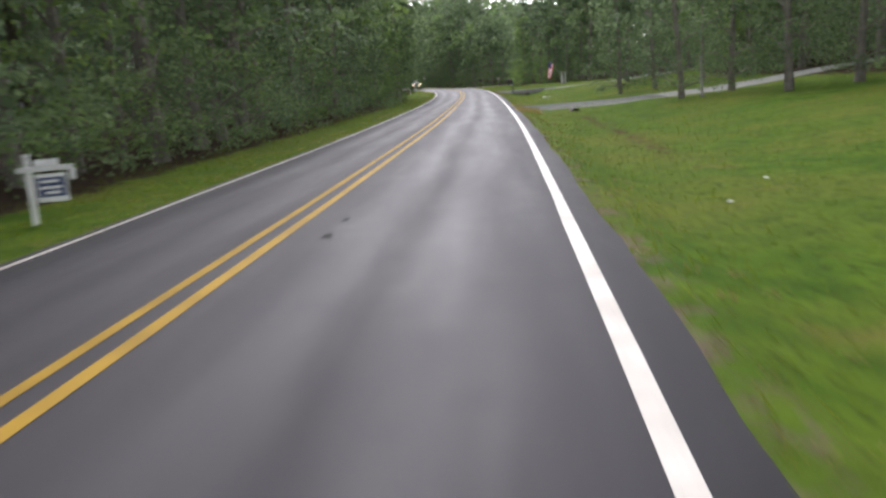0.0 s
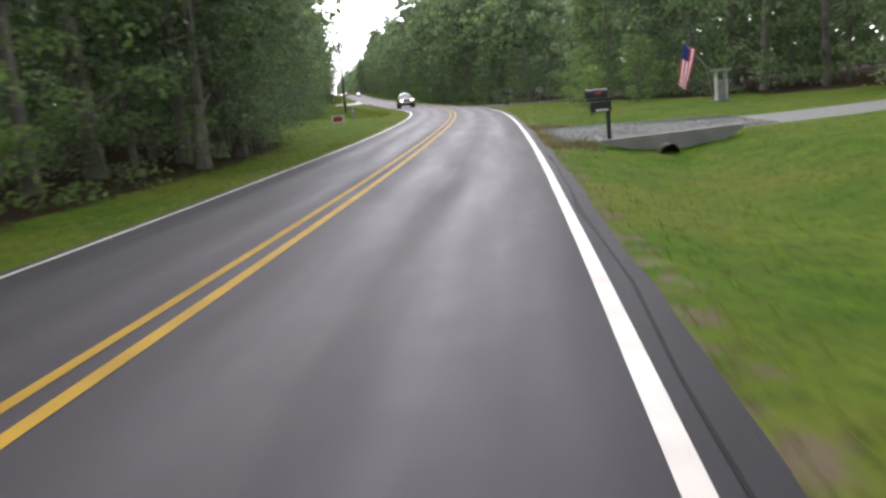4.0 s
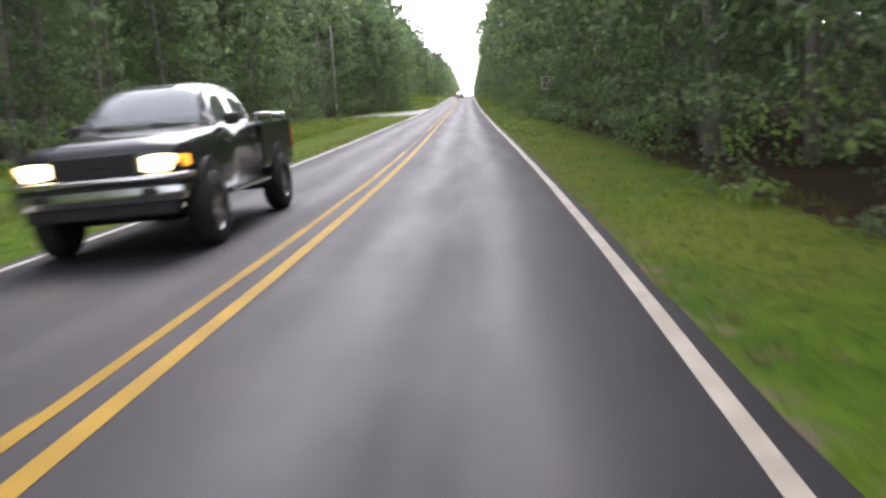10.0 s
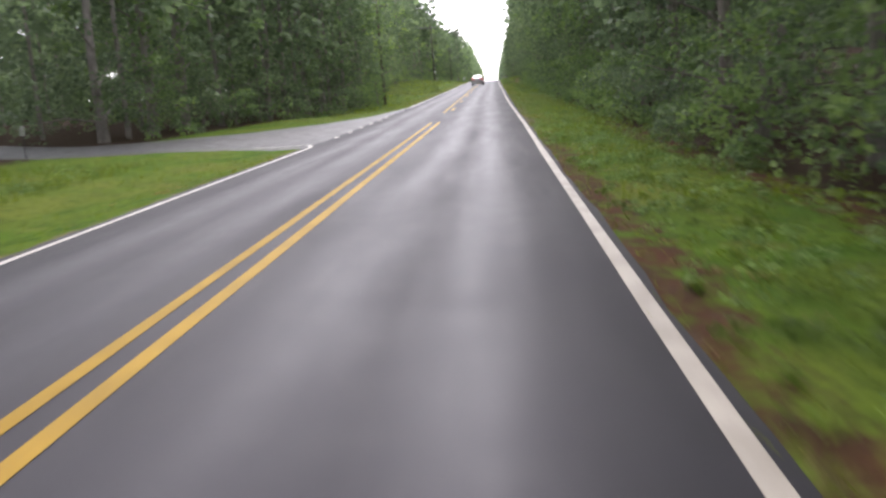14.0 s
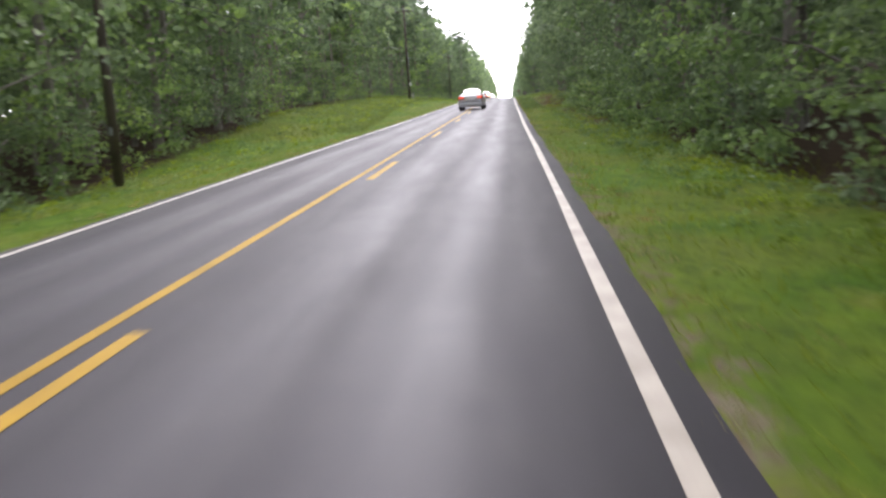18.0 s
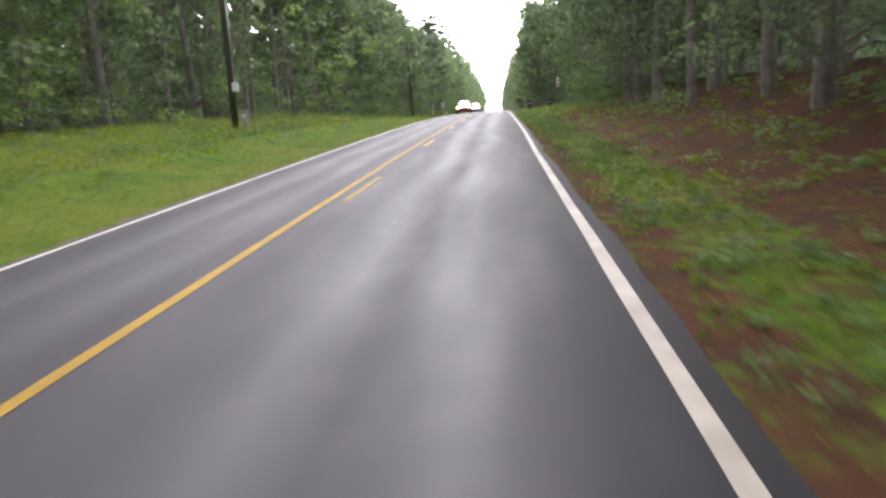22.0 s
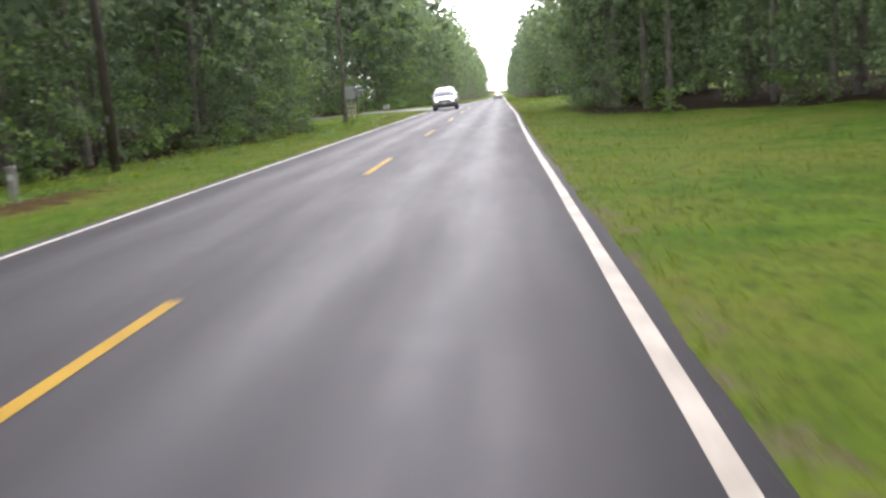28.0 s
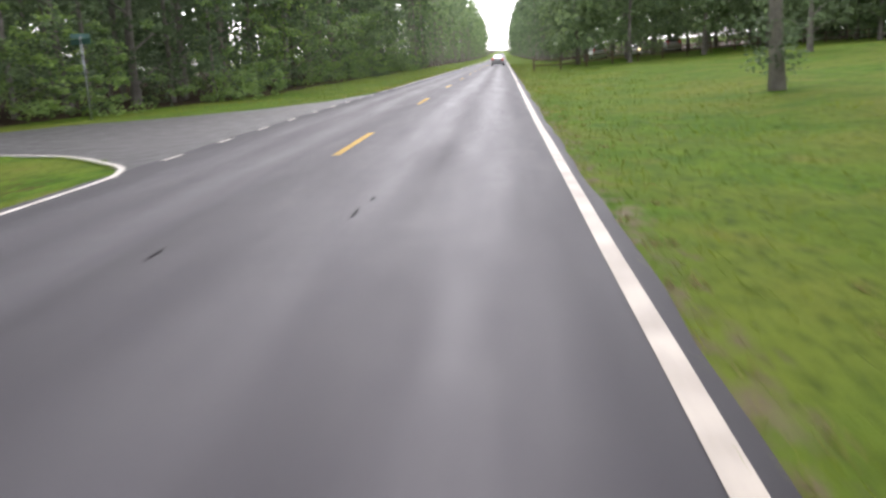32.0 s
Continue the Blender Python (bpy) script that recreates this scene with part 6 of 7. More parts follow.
def pickup(name, label, mat, s, u, turn):
    car = tagged(new(name), label, "pickup truck")
    w = .94
    part("body", loft([(-.75, .8, .4, 1.2, 0), (-.7, w, .36, 1.22, 0), (.9, w, .36, 1.22, .02), (1.1, w, .38, 1.2, .04), (2.2, .92, .42, 1.12, .05), (2.55, .9, .5, 1.06, .03), (2.62, .82, .6, 1.0, 0)]), mat, car, "", True)
    bed = bmesh.new()
    box(bed, (-w, -2.75, .55), (-w + .1, -.78, 1.2), .03)
    box(bed, (w - .1, -2.75, .55), (w, -.78, 1.2), .03)
    box(bed, (-w + .1, -2.75, .5), (w - .1, -.78, .62), .01)
    box(bed, (-w + .1, -2.75, .62), (w - .1, -2.68, 1.2), .02)
    part("load_bed", bed, mat, car, "open load bed")
    for sx in (1, -1):
        tubes("bed_rail", [([(sx * .86, -2.7, 1.3), (sx * .86, -.85, 1.3)], .03)], M_CHROME, car, "chrome bed rail", 8)
        for y in (-2.6, -1.75, -.9):
            tubes("rail_foot", [([(sx * .86, y, 1.18), (sx * .86, y, 1.3)], .02)], M_CHROME, car, sides=6)
    cabin(car, -.68, 1.12, -.52, .55, .84, .66, 1.2, 1.74, mat, (.42,))
    for y in (-1.75, 1.78):
        for sx in (1, -1):
            wheel(car, sx * .86, y, .42, .28, 6)
    arches(car, .95, (-1.75, 1.78), .4)
    mirrors(car, .86, .72, 1.2, M_TRIM)
    seams(car, .936, (-.4, .85), .5, 1.14)
    boxes("front_bumper", [((-.92, 2.46, .47), (.92, 2.72, .66))], M_CHROME, car, "chrome front bumper", .085)
    tubes("bumper_strip", [([(-.94, 2.42, .73), (-.9, 2.62, .73), (-.75, 2.7, .73), (.75, 2.7, .73), (.9, 2.62, .73), (.94, 2.42, .73)], .04)], M_CHROME, car, "bright strip above the bumper", 10)
    boxes("valance", [((-.86, 2.45, .6), (.86, 2.68, .72))], M_TRIM, car, "black band between strip and bumper", .03)
    boxes("air_dam", [((-.8, 2.5, .34), (.8, 2.66, .5))], M_TRIM, car, bevel=.03)
    gr = boxes("grille", [((-.45, 2.58, .78), (.45, 2.66, 1.0))], M_TRIM, car, bevel=.02)
    bm = bmesh.new()
    bmesh.ops.create_uvsphere(bm, u_segments=16, v_segments=8, radius=.5, matrix=Matrix.Translation((0, 2.655, .89)) @ Matrix.Diagonal((.2, .03, .09, 1)))
    part("badge", bm, M_DARKMETAL, gr, "dull oval badge", True)
    for z in (.83, .88, .93, .97):
        boxes("grille_bar", [((-.43, 2.65, z - .008), (.43, 2.664, z + .008))], M_DARKMETAL, gr, "dark bar", .003)
    for sx in (1, -1):
        hl = wrap_lamp("head_lamp", car, [(sx * x, y) for x, y in ((.5, 2.655), (.62, 2.66), (.74, 2.645), (.84, 2.6))], .79, .965, M_HEAD, "lit head lamp")
        wrap_lamp("turn_lamp", hl, [(sx * x, y) for x, y in ((.845, 2.597), (.9, 2.53), (.935, 2.42))], .81, .95, M_AMBER, "amber corner lens")
        boxes("fog_lamp", [((min(sx * .5, sx * .65), 2.76, .56), (max(sx * .5, sx * .65), 2.775, .64))], M_TRIM, car, bevel=.01)
        boxes("running_board", [((min(sx * .86, sx * 1.02), -.7, .4), (max(sx * .86, sx * 1.02), 1.2, .45))], M_CHROME, car, "bright step bar", .01)
        boxes("tail_lamp", [((min(sx * .84, sx * .945), -2.77, .75), (max(sx * .84, sx * .945), -2.7, 1.12))], M_TAIL, car, "red tail lamp", .01)
    boxes("rear_bumper", [((-.9, -2.92, .5), (.9, -2.76, .68))], M_CHROME, car, "chrome rear bumper", .02)
    tubes("axle", [([(-.8, -1.75, .39), (.8, -1.75, .39)], .07)], M_TRIM, car, sides=8)
    tubes("axle", [([(-.8, 1.78, .39), (.8, 1.78, .39)], .07)], M_TRIM, car, sides=8)
    for x in (-.4, .25):
        tubes("wiper", [([(x, 1.12, 1.24), (x + .4, 1.0, 1.32)], .01)], M_TRIM, car, sides=5)
    for o in car.children:
        if not o.name.startswith(("wheel", "axle")) or o.name.startswith("wheel_arch"):
            o.location.z += .12
    place(car, s, u, turn)
    return car


P_BLACK, P_SILVER = paint("black_paint", (.012, .012, .016), .25, .2), paint("silver_paint", (.47, .47, .475), .3, .5)
P_RED, P_GREY = paint("red_paint", (.4, .05, .03), .3, .3), paint("pale_silver_paint", (.47, .47, .475), .32, .35)
pickup("pickup_truck", "black pickup truck with lit head lamps and chrome bumper", P_BLACK, 174.9, -1.74, 180)
sedan("silver_sedan", "silver four-door sedan with lit brake lamps crossing the centre line", P_SILVER, 352.2, .08, -1.5)
sedan("red_car", "red car with lit head lamps on the road", P_RED, 452.0, -1.5, 180)
minivan("grey_minivan", "silver-grey minivan with lit head lamps on the road", P_GREY, 516.4, -1.66, 181)
sedan("distant_sedan", "small silver sedan far down the straight road", P_SILVER, 630, 1.55, 0)
# added white cars stand in for bright gaps under the far trees
for i, (s, u, t) in enumerate(((622, 13, 3), (624, 17.3, 178), (622, 21.5, -4))):
    (minivan if i != 1 else sedan)("parked_car", "white car parked behind the field fence", P_WHITE, s, u, t)

# ---- undergrowth, vines and grass ----
def undergrowth(name, s0, s1, side, seed):
    """Shrubs and low branches that close the wood's edge from the ground up."""
    r = np.random.default_rng(seed)
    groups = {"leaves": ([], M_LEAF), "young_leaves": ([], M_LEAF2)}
    n = int((s1 - s0) * 4.4)
    for nm, share in (("leaves", .5), ("young_leaves", .5)):
        m = int(n * share)
        s = r.uniform(s0, s1, m)
        back = r.uniform(0, 1, m) ** 1.5 * 6
        edge = wood_left(s) if side < 0 else wood_right(s)
        u = side * (edge + back - .3)
        ok = np.array([not keep_clear(s[i], u[i]) for i in range(m)])
        # the pine wood is open below
        if side < 0:
            ok &= ~((s > 345) & (s < 440) & (r.random(m) < .3))
        if side > 0:
            ok &= ~((s > 352) & (s < 416) & (r.random(m) < .45) & (back < 3.5))
            ok &= ~((s < 100) & (r.random(m) < .3))
        s, u, back = s[ok], u[ok], back[ok]
        hgt = r.uniform(0, 1, len(s)) ** 1.3 * (1.6 + back * 1.1)
        # boughs that reach out over the verge
        reach = r.random(len(s)) < .26
        hgt = np.where(reach, r.uniform(2.0, 15, len(s)), hgt)
        u = np.where(reach, side * ((wood_left(s) if side < 0 else wood_right(s)) - r.uniform(-.8, 1.8, len(s)) * np.clip(hgt / 9, .2, 1)), u)
        x, y = plan(s, u)
        z = ground_z(s, u) + .25 + hgt
        c = np.stack([x, y, z], 1)
        rad = r.uniform(.45, .95, len(s)) * (1 + .06 * hgt)
        groups[nm][0].append(leaf_cards(r, c, rad, np.where(hgt < 4.5, np.where(edge[ok] < 7.5, 64, 40), 24), np.where(hgt < 4.5, np.where(edge[ok] < 7.5, .145, .21), .42), .5, .25))
    base = tagged(new(name), "tangled green shrubs and low branches closing the wood's edge", "undergrowth", kind="stuff")
    for nm, (lst, mat) in groups.items():
        o = new(nm, quads_mesh(nm, np.concatenate(lst), mat))
        o.parent = base


def inner_screen(name, s0, s1, side, seed):
    """Saplings and understorey deeper in the wood."""
    r = np.random.default_rng(seed)
    n = int((s1 - s0) * 5)
    s = r.uniform(s0, s1, n)
    back = r.uniform(5, 44, n)
    edge = wood_left(s) if side < 0 else wood_right(s)
    u = side * (edge + back)
    ok = np.array([not keep_clear(s[i], u[i]) for i in range(n)])
    s, u = s[ok], u[ok]
    x, y = plan(s, u)
    z = ground_z(s, u) + .3 + 17 * r.uniform(0, 1, len(s)) ** 1.2 * np.array([stature(a, b) for a, b in zip(s, u)])
    c = np.stack([x, y, z], 1)
    base = tagged(new(name), "shady understorey deeper in the wood", "undergrowth", kind="stuff")
    low = c[:, 2] < ground_z(s, u) + 6
    o = new("leaves", quads_mesh("leaves", leaf_cards(r, c, r.uniform(1.3, 2.4, len(s)), np.where(low, 36, 13), np.where(low, .45, 1.1)), M_LEAF))
    o.parent = base


for i, (a, b) in enumerate(((-30, 150), (150, 320), (320, 480), (480, 650))):
    for side in (-1, 1):
        undergrowth("undergrowth", a, b, side, 100 + i * 2 + (side > 0))
        inner_screen("understorey", a, b, side, 200 + i * 2 + (side > 0))


def road_end(name, s, u, seed):
    """Woods added to close off open sky at road and drive ends and behind the field."""
    r = np.random.default_rng(seed)
    m = 260
    ss, uu = s + r.uniform(-16, 16, m), u + math.copysign(1, u) * r.uniform(0, 14, m)
    x, y = plan(ss, uu)
    c = np.stack([x, y, ground_z(ss, uu) + r.uniform(.3, 13, m)], 1)
    base = tagged(new(name), "woods added to close off open sky", "woodland", kind="stuff")
    o = new("leaves", quads_mesh("leaves", leaf_cards(r, c, r.uniform(1.2, 2.4, m), np.full(m, 24), np.full(m, .9)), M_LEAF))
    o.parent = base


for i, (s, u) in enumerate(((263, -36), (526, -36), (153, 61), (61, 42), (105, 42), (444, 34), (545, 54), (575, 54), (603, 48), (622, 30))):
    road_end("side_woodland", s, u, 300 + i)


def grass(name, s0, s1, u_lo, u_hi, n, seed, tall, label):
    """Blades of grass between two offsets (functions of the station)."""
    r = np.random.default_rng(seed)
    s = r.uniform(s0, s1, n)
    a, b = u_lo(s), u_hi(s)
    f = r.uniform(0, 1, n) ** 1.4
    u = a + (b - a) * f
    soil, litter, dust = ground_layers(s, u)
    keep = ((soil < .5) | (r.random(n) < .3)) & ((dust < .6) | (r.random(n) < .15))
    keep &= np.array([not keep_clear(s[i], u[i]) for i in range(n)])
    s, u = s[keep], u[keep]
    n = len(s)
    x, y = plan(s, u)
    z = ground_z(s, u)
    ang = r.uniform(0, 6.283, n)
    h = tall * r.uniform(.5, 1.3, n)
    w = r.uniform(.004, .009, n) * (1 + tall)
    lean = r.uniform(.5, 1.5, n) * h
    dx, dy = np.cos(ang), np.sin(ang)
    px, py = -dy * w, dx * w
    p = np.stack([x, y, z - .01], 1)
    v = np.stack([
        p + np.stack([px, py, 0 * px], 1),
        p - np.stack([px, py, 0 * px], 1),
        p + np.stack([dx * lean - px * .3, dy * lean - py * .3, h], 1),
        p + np.stack([dx * lean + px * .3, dy * lean + py * .3, h], 1)], 1)
    tagged(new(name, quads_mesh(name, v, M_BLADE)), label, "grass", kind="stuff")


grass("verge_grass", -10, 640, lambda s: edge_right(s) - .04, lambda s: np.minimum(wood_right(s) + 1, edge_right(s) + 6), 95000, 31, .1, "short rough grass on the verge")
grass("verge_grass", -10, 640, lambda s: -edge_left(s) + .02, lambda s: -np.minimum(wood_left(s) + 1, 12), 65000, 32, .11, "rough grass on the verge below the woods")
grass("long_grass", 140, 252, lambda s: -wood_left(s) + 6.0, lambda s: -wood_left(s) - .5, 26000, 33, .26, "tall unmown grass before the woods")
grass("long_grass", 330, 460, lambda s: -wood_left(s) + 6.5, lambda s: -wood_left(s) - .5, 26000, 34, .22, "tall unmown grass before the pines")


def tufts(name, s0, s1, side, lo, hi, n, seed, tall, label, mat, anywhere=False):
    """Weeds and uncut tufts: bunches of leaning blades between two distances from the pavement."""
    r = np.random.default_rng(seed)
    s = r.uniform(s0, s1, n)
    edge = edge_right(s) if side > 0 else edge_left(s)
    wood = wood_right(s) if side > 0 else wood_left(s)
    u = side * np.minimum(edge + lo + (hi - lo) * r.uniform(0, 1, n) ** 1.6, wood + .5)
    keep = np.array([anywhere or not keep_clear(s[i], u[i]) for i in range(n)])
    s, u = s[keep], u[keep]
    k = 9
    size = np.repeat(tall * r.uniform(.4, 1.2, len(s)), k)
    s, u = np.repeat(s, k), np.repeat(u, k)
    m = len(s)
    x, y = plan(s, u)
    p = np.stack([x + r.normal(0, .06, m), y + r.normal(0, .06, m), ground_z(s, u) - .01], 1)
    a = r.uniform(0, 6.283, m)
    d = np.stack([np.cos(a), np.sin(a), 0 * a], 1)
    q = np.stack([-np.sin(a), np.cos(a), 0 * a], 1) * r.uniform(.006, .016, m)[:, None]
    h = size * r.uniform(.5, 1.1, m)
    tip = p + d * (h * r.uniform(.2, .9, m))[:, None] + np.stack([0 * h, 0 * h, h], 1)
    v = np.stack([p + q, p - q, tip - q * .3, tip + q * .3], 1)
    tagged(new(name, quads_mesh(name, v, mat)), label, "weeds", kind="stuff")


M_DRY = leafy("dry_grass_blades", (.22, .19, .07), (.3, .26, .11), .4)
M_WEED = leafy("weed_leaves", (.125, .195, .018), (.2, .265, .03), .5)
for side, sd in ((1, 61), (-1, 64)):
    tufts("verge_weeds", -8, 610, side, -.02, 4.0, 600, sd, .05, "uncut tufts and weeds in the rough verge", M_WEED)
    tufts("verge_weeds", -8, 610, side, .0, 1.1, 1300, sd + 1, .07, "dry straw-coloured tufts along the pavement edge", M_DRY)
for a, b, w in ((42.4, 46.2, .9), (48.4, 51.4, 1.2), (43.2, 50.8, .35), (88.3, 91, 1.2), (97, 99.7, 1.2), (89, 99, .3)):
    tufts("verge_weeds", a, b, 1, .02, w, 420, 70 + int(a), .11, "straw-coloured grass round the mouth of a gravel drive", M_DRY, True)

def bank_plants(name, s0, s1, u0, u1, n, seed, label, big=1.0):
    """Low leafy plants scattered over bare earth."""
    r = np.random.default_rng(seed)
    s, u = r.uniform(s0, s1, n), r.uniform(u0, u1, n)
    x, y = plan(s, u)
    c = np.stack([x, y, ground_z(s, u) + .08 * big], 1)
    base = tagged(new(name), label, "weeds", kind="stuff")
    for i, mat in enumerate((M_LEAF2, M_WEED)):
        k = np.arange(n) % 2 == i
        o = new("leaves", quads_mesh("leaves", leaf_cards(r, c[k], r.uniform(.1, .3, k.sum()) * big, np.full(k.sum(), 20), np.full(k.sum(), .075) * (.6 + .4 * big)), mat))
        o.parent = base


bank_plants("bank_plants", 350, 405, 4.8, 10.5, 520, 81, "low leafy plants on the bare red bank")
bank_plants("bank_plants", 350, 434, 3.3, 4.6, 850, 88, "low yellow-green weeds along the bare verge", .8)
bank_plants("bank_plants", 196, 256, 3.1, 4.6, 420, 89, "low yellow-green weeds along the bare verge", .7)
bank_plants("bank_plants", 403, 434, 4.0, 8.6, 720, 84, "leafy weeds and brambles on the bank beside the drive", 1.7)
bank_plants("bank_plants", 138, 250, -12.0, -6.8, 900, 85, "clumps of light green weeds in the rough grass", 1.5)
bank_plants("bank_plants", 288, 460, -11.5, -5.0, 1300, 86, "clumps of light green weeds in the rough grass", 1.5)
bank_plants("bank_plants", 455, 526, -10.5, -6.5, 420, 87, "clumps of light green weeds in the rough grass", 1.4)
bank_plants("bank_plants", 222, 264, 3.8, 6.8, 420, 82, "low leafy plants on the patchy verge")
bank_plants("bank_plants", 296, 346, 4.4, 6.4, 420, 83, "low leafy plants at the foot of the wood")


def canopy(name, s0, s1, u0, u1, z0, z1, n, seed, label):
    """Boughs of a row of trees whose crowns meet."""
    r = np.random.default_rng(seed)
    s, u = r.uniform(s0, s1, n), r.uniform(u0, u1, n)
    x, y = plan(s, u)
    c = np.stack([x, y, ground_z(s, u) + z0 + (z1 - z0) * r.uniform(0, 1, n)], 1)
    base = tagged(new(name), label, "woodland", kind="stuff")
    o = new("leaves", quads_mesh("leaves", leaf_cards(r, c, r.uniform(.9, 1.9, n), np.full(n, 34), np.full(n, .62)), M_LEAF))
    o.parent = base


canopy("wood_canopy", 274, 335, -60, -15, 1, 19, 380, 94, "deep green boughs filling the wood behind the side road")
canopy("wood_canopy", 225, 252, -50, -17, 1, 19, 200, 95, "deep green boughs filling the wood")
canopy("wood_canopy", 112, 140, 16, 45, 1, 13, 260, 96, "boughs of the trees round the house ground")
def edge_shrubs(name, s0, s1, u0, u1, n, seed, label, top=2.6):
    """Light green shrubs and saplings, their pale leaves also brightening a wood's shaded foot."""
    r = np.random.default_rng(seed)
    s, u = r.uniform(s0, s1, n), r.uniform(u0, u1, n)
    x, y = plan(s, u)
    c = np.stack([x, y, ground_z(s, u) + .2 + top * r.uniform(0, 1, n) ** 1.6], 1)
    base = tagged(new(name), label, "undergrowth", kind="stuff")
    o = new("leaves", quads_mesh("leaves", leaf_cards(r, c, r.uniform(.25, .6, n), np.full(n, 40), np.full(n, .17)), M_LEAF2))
    o.parent = base


edge_shrubs("edge_shrubs", 264, 350, 5.7, 7.2, 330, 97, "light green shrubs and saplings at the foot of the wood")
edge_shrubs("edge_shrubs", 402, 430, 7.4, 9.6, 190, 109, "dark leafy shrubs on the bank above the drive", 2.2)
edge_shrubs("edge_shrubs", 216, 262, 5.6, 7.2, 150, 98, "light green shrubs and saplings at the foot of the wood")
edge_shrubs("edge_shrubs", 152.2, 160, 6.8, 26, 260, 99, "light green shrubs beside the side road")
edge_shrubs("edge_shrubs", 552, 630, -11.5, -8.6, 420, 101, "bright leafy saplings along the wood", 5.5)
edge_shrubs("edge_shrubs", 455, 518, -13.5, -10.8, 330, 102, "bright leafy saplings along the wood", 5)
canopy("wood_canopy", 330, 470, -62, -22, 1, 20, 620, 103, "deep green boughs filling the pine wood")
canopy("wood_canopy", 470, 520, -55, -18, 1, 19, 260, 104, "deep green boughs filling the wood")
canopy("wood_canopy", 505, 552, -78, -36, .4, 17, 480, 110, "deep green boughs filling the wood behind the signs")
canopy("wood_canopy", 545, 640, -55, -18, 1, 19, 460, 105, "deep green boughs filling the wood")
canopy("wood_canopy", 606, 648, 7, 70, 2.2, 15, 420, 111, "deep green boughs behind the field fence")
canopy("wood_canopy", 541, 590, -62, -30, .4, 15, 360, 112, "deep green boughs filling the wood behind the side road")
edge_shrubs("edge_shrubs", 542.5, 549, -34, -11, 420, 113, "light green shrubs and saplings beyond the side road", 4.2)
canopy("wood_canopy", 300, 395, -78, -38, .3, 11, 320, 114, "deep green boughs filling the wood behind the side road")
canopy("wood_canopy", 96, 140, 22, 55, 3, 17, 330, 106, "boughs of the trees behind the lawn")
canopy("wood_canopy", 375, 475, -42, -17, .3, 8, 380, 107, "shady understorey below the pines")
canopy("wood_canopy", 340, 490, -80, -48, .5, 20, 420, 108, "deep green boughs filling the pine wood")
def deep_wood(name, s0, s1, side, seed):
    """Oversized boughs added far behind the wood's edge to shut out the last sky gaps."""
    r = np.random.default_rng(seed)
    n = int((s1 - s0) * 3.2)
    s = r.uniform(s0, s1, n)
    edge = wood_left(s) if side < 0 else wood_right(s)
    back = r.uniform(30, 52, n)
    u = side * (np.minimum(edge, 16) + back)
    ok = (edge < 25) & np.array([not keep_clear(s[i], u[i]) for i in range(n)])
    s, u = s[ok], u[ok]
    x, y = plan(s, u)
    tall = np.array([stature(a, b) for a, b in zip(s, u)])
    c = np.stack([x, y, ground_z(s, u) + .5 + 19 * r.uniform(0, 1, len(s)) ** 1.1 * tall], 1)
    base = tagged(new(name), "oversized boughs far behind the wood's edge, closing sky gaps", "woodland", kind="stuff")
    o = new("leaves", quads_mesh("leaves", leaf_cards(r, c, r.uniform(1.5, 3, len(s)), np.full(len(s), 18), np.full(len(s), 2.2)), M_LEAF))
    o.parent = base


for i, (a, b) in enumerate(((-30, 150), (150, 320), (320, 480), (480, 660))):
    for side in (-1, 1):
        deep_wood("deep_woodland", a, b, side, 700 + 2 * i + (side > 0))
canopy("field_canopy", 582, 625, 7, 42, 2.2, 14, 1300, 91, "meeting crowns of the trees behind the field")
canopy("field_canopy", 545, 585, 36, 48, 2.6, 13, 300, 92, "meeting crowns of the trees beside the field")
canopy("field_canopy", 506, 521, 9, 15.5, .8, 9, 420, 93, "low dark boughs of the trees beside the field")

# ---- scraps and marks on the road and verge ----
M_TAR = mottled("tar_patch", (.008, .008, .009), (.014, .014, .014), 4, .7, 0, .2, 90, .15, .08)


def road_mark(s, u, w, h, seed):
    """A thin irregular spot of tar."""
    r = np.random.default_rng(seed)
    n = 12
    bm = bmesh.new()
    vs = []
    for i in range(n):
        a = 2 * math.pi * i / n
        k = r.uniform(.65, 1.1)
        su, ss = u + w / 2 / K * k * math.cos(a), s + h / 2 / K * k * math.sin(a)
        x, y = plan(ss, su)
        vs.append(bm.verts.new((float(x), float(y), float(road_z(ss, su)) + .009)))
    bm.faces.new(vs)
    ob = part("tar_mark", bm, M_TAR)
    tagged(ob, "dark tar mark on the wet asphalt", "road marking", kind="structure")


for i, (s, u, w, h) in enumerate(( (13, .6, .1, .3), (12, .6, .12, .25), (43, -1, .1, .4), (43, .7, .1, .35), (105, .85, .05, .16), (220.2, -2.4, .22, .3), (220.8, -2.3, .2, .25), (221.3, -2.05, .3, .3), (222.5, -2.5, .25, .3),
                                  (521.5, .95, .035, .55), (522.2, 1.0, .03, .3), (520, -.2, .035, .4))):
    road_mark(s, u, w, h, 400 + i)


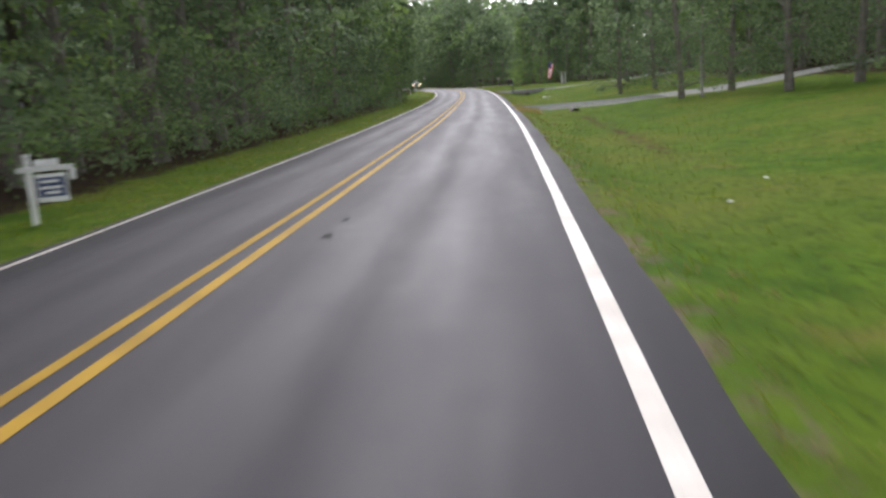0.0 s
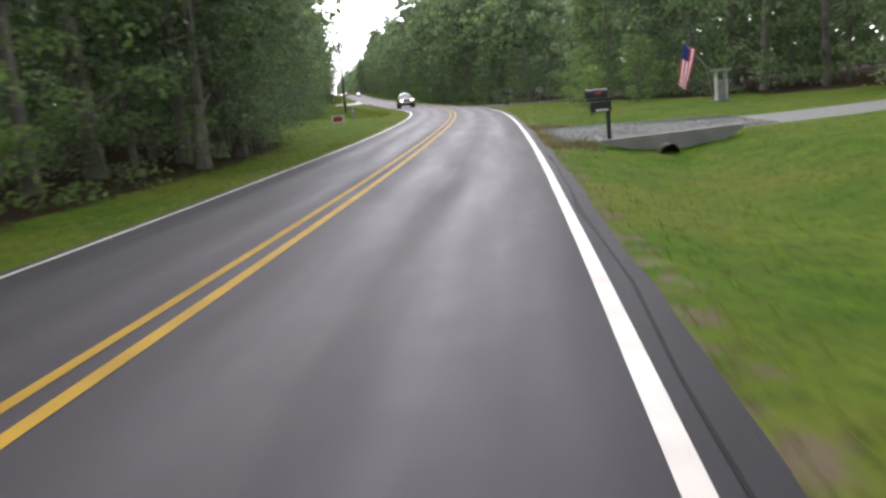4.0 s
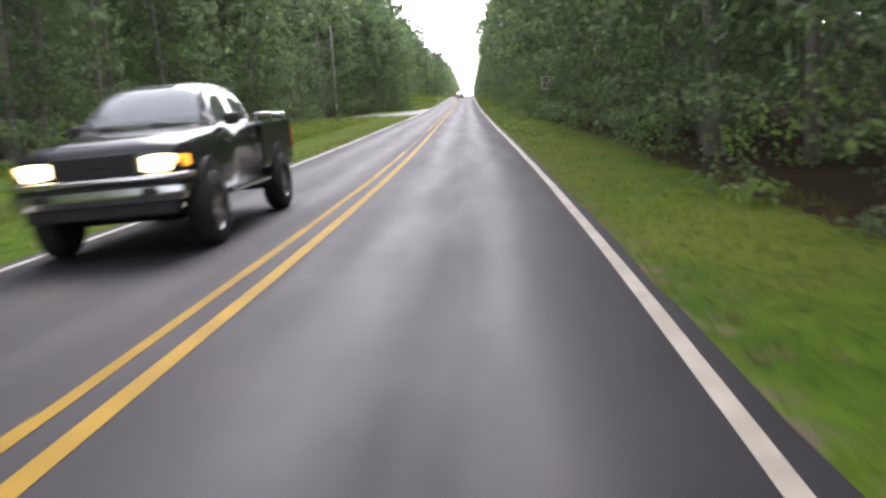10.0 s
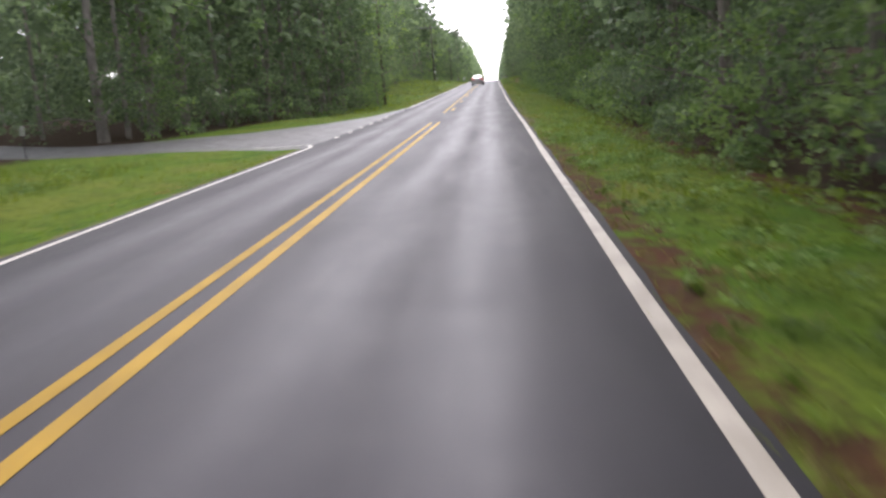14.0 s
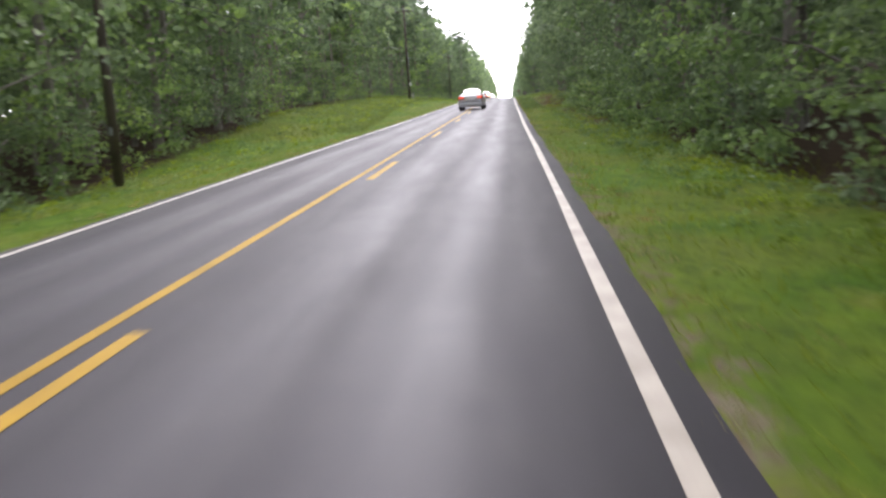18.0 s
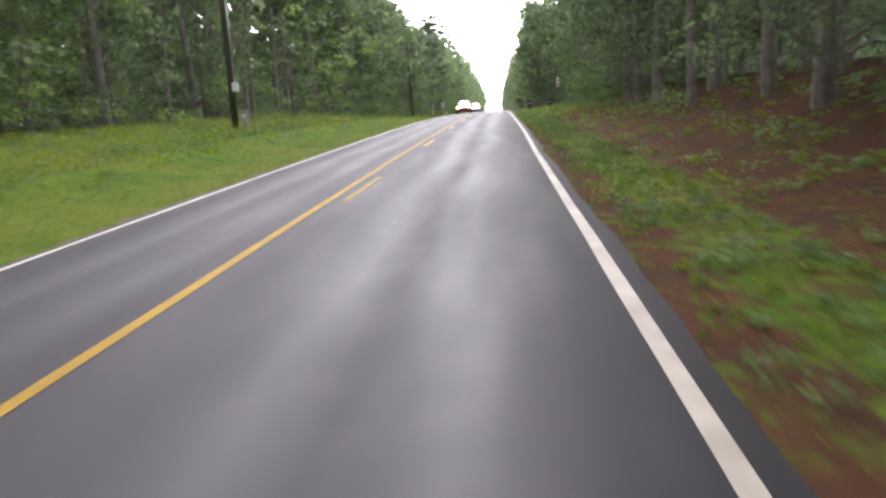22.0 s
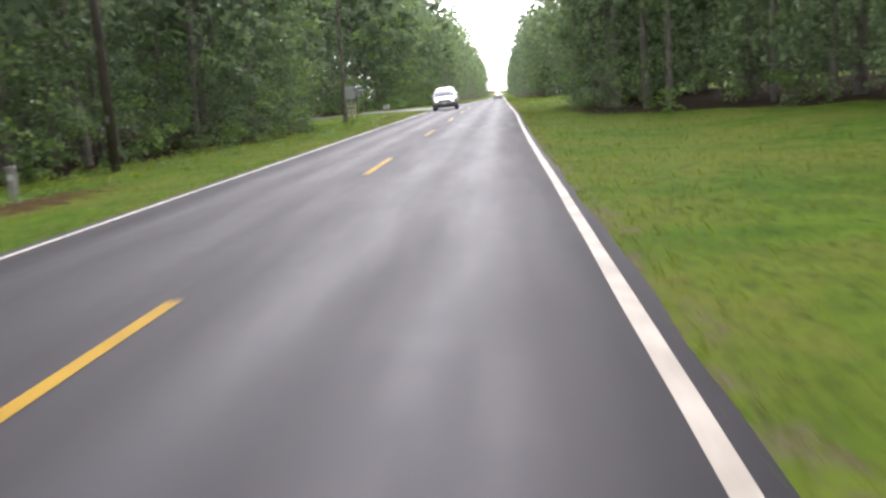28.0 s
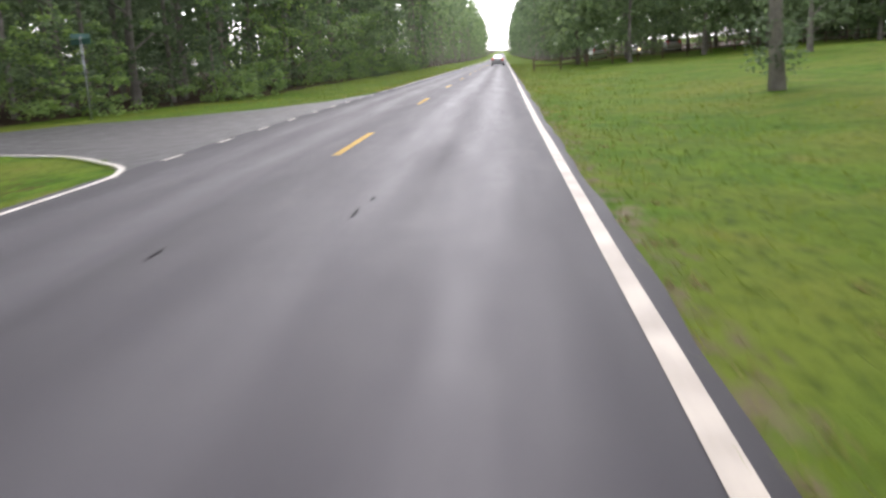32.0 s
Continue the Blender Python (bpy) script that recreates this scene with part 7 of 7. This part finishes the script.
def scrap(s, u, size, seed):
    """A crumpled scrap of paper."""
    r = np.random.default_rng(seed)
    bm = bmesh.new()
    bmesh.ops.create_icosphere(bm, subdivisions=2, radius=size)
    for v in bm.verts:
        v.co *= 1 + .5 * noise.noise(v.co / size * 1.7 + Vector((seed, 0, 0)))
        v.co.z *= .4
    ob = part("paper_scrap", bm, M_SIGNWHITE)
    p = at(s, u, size * .3)
    ob.matrix_world = pose(p.x, p.y, p.z, 0, 0, r.uniform(0, 360))
    on_road = abs(u) < 2.6
    tagged(ob, "small pale scrap lying on the wet road" if on_road else "crumpled white paper scrap in the grass", "litter", "scraps of litter")


for i, (s, u) in enumerate(((44, 0), (98, 0), (221, -1), (315, .1), (317, 1.9), (334, 2.1), (394, 2.2), (449, -.1), (474, 0), (481, 1.5), (502, .1), (501.3, 1.6))):
    scrap(s, u, .012, 500 + i)
for i, (s, u) in enumerate(((15, 5), (17, 6), (66, 5.7), (64, 5.4), (105, 5.6), (102, 5.8), (116, 4.4), (117, 6.3), (204, 3.6), (320, 4.9), (321, 5.3), (315, 4.1), (333, 4.8), (453, 5.1), (450, 3.8))):
    scrap(s, u, .04, 530 + i)

SEAM = np.linspace(144.6, 153.6, 40)
seam_u = 3.86 + .04 * np.sin(SEAM * 1.3) + .012 * np.sin(SEAM * 6.1) - .03 * (SEAM - 150) / 5
tagged(new("mouth_seam", sheet("mouth_seam", np.repeat(SEAM[:, None], 2, 1), np.stack([seam_u - .011 - .006 * np.sin(SEAM * 4.3), seam_u + .011 + .007 * np.sin(SEAM * 5.7)], 1), lambda a, b: ground_z(a, b) + .053, M_TAR)),
       "dark tarred seam where the side road meets the pavement", "road marking", kind="structure")
for s, u, a in ((67.5, 5.9, 20), (65.8, 5.95, -35)):
    st = stand("plastic_strip", s, u, "twisted pale plastic strip lying in the lawn", "litter", "scraps of litter", a)
    tubes("strip", [([(-.2, -.1, .05), (-.05, .02, .1), (.1, .0, .06), (.24, .12, .09)], [.012, .022, .018, .01])], M_SIGNWHITE, st, sides=6)
tagged(line("worn_stretch", 65.6, 69.2, line_right, .136, M_SIDE, None, .004, .007), "worn grey stretch where the edge line has gone", "road marking", kind="structure")
line("pavement_crack", 46, 86, lambda s: line_right(s) + .17 + .025 * np.sin(s * .7) + .02 * np.sin(s * 1.9), .028, M_TAR, None, .008)
tagged(bpy.data.objects["pavement_crack"], "dark seam in the pavement outside the edge line", "road marking", kind="structure")
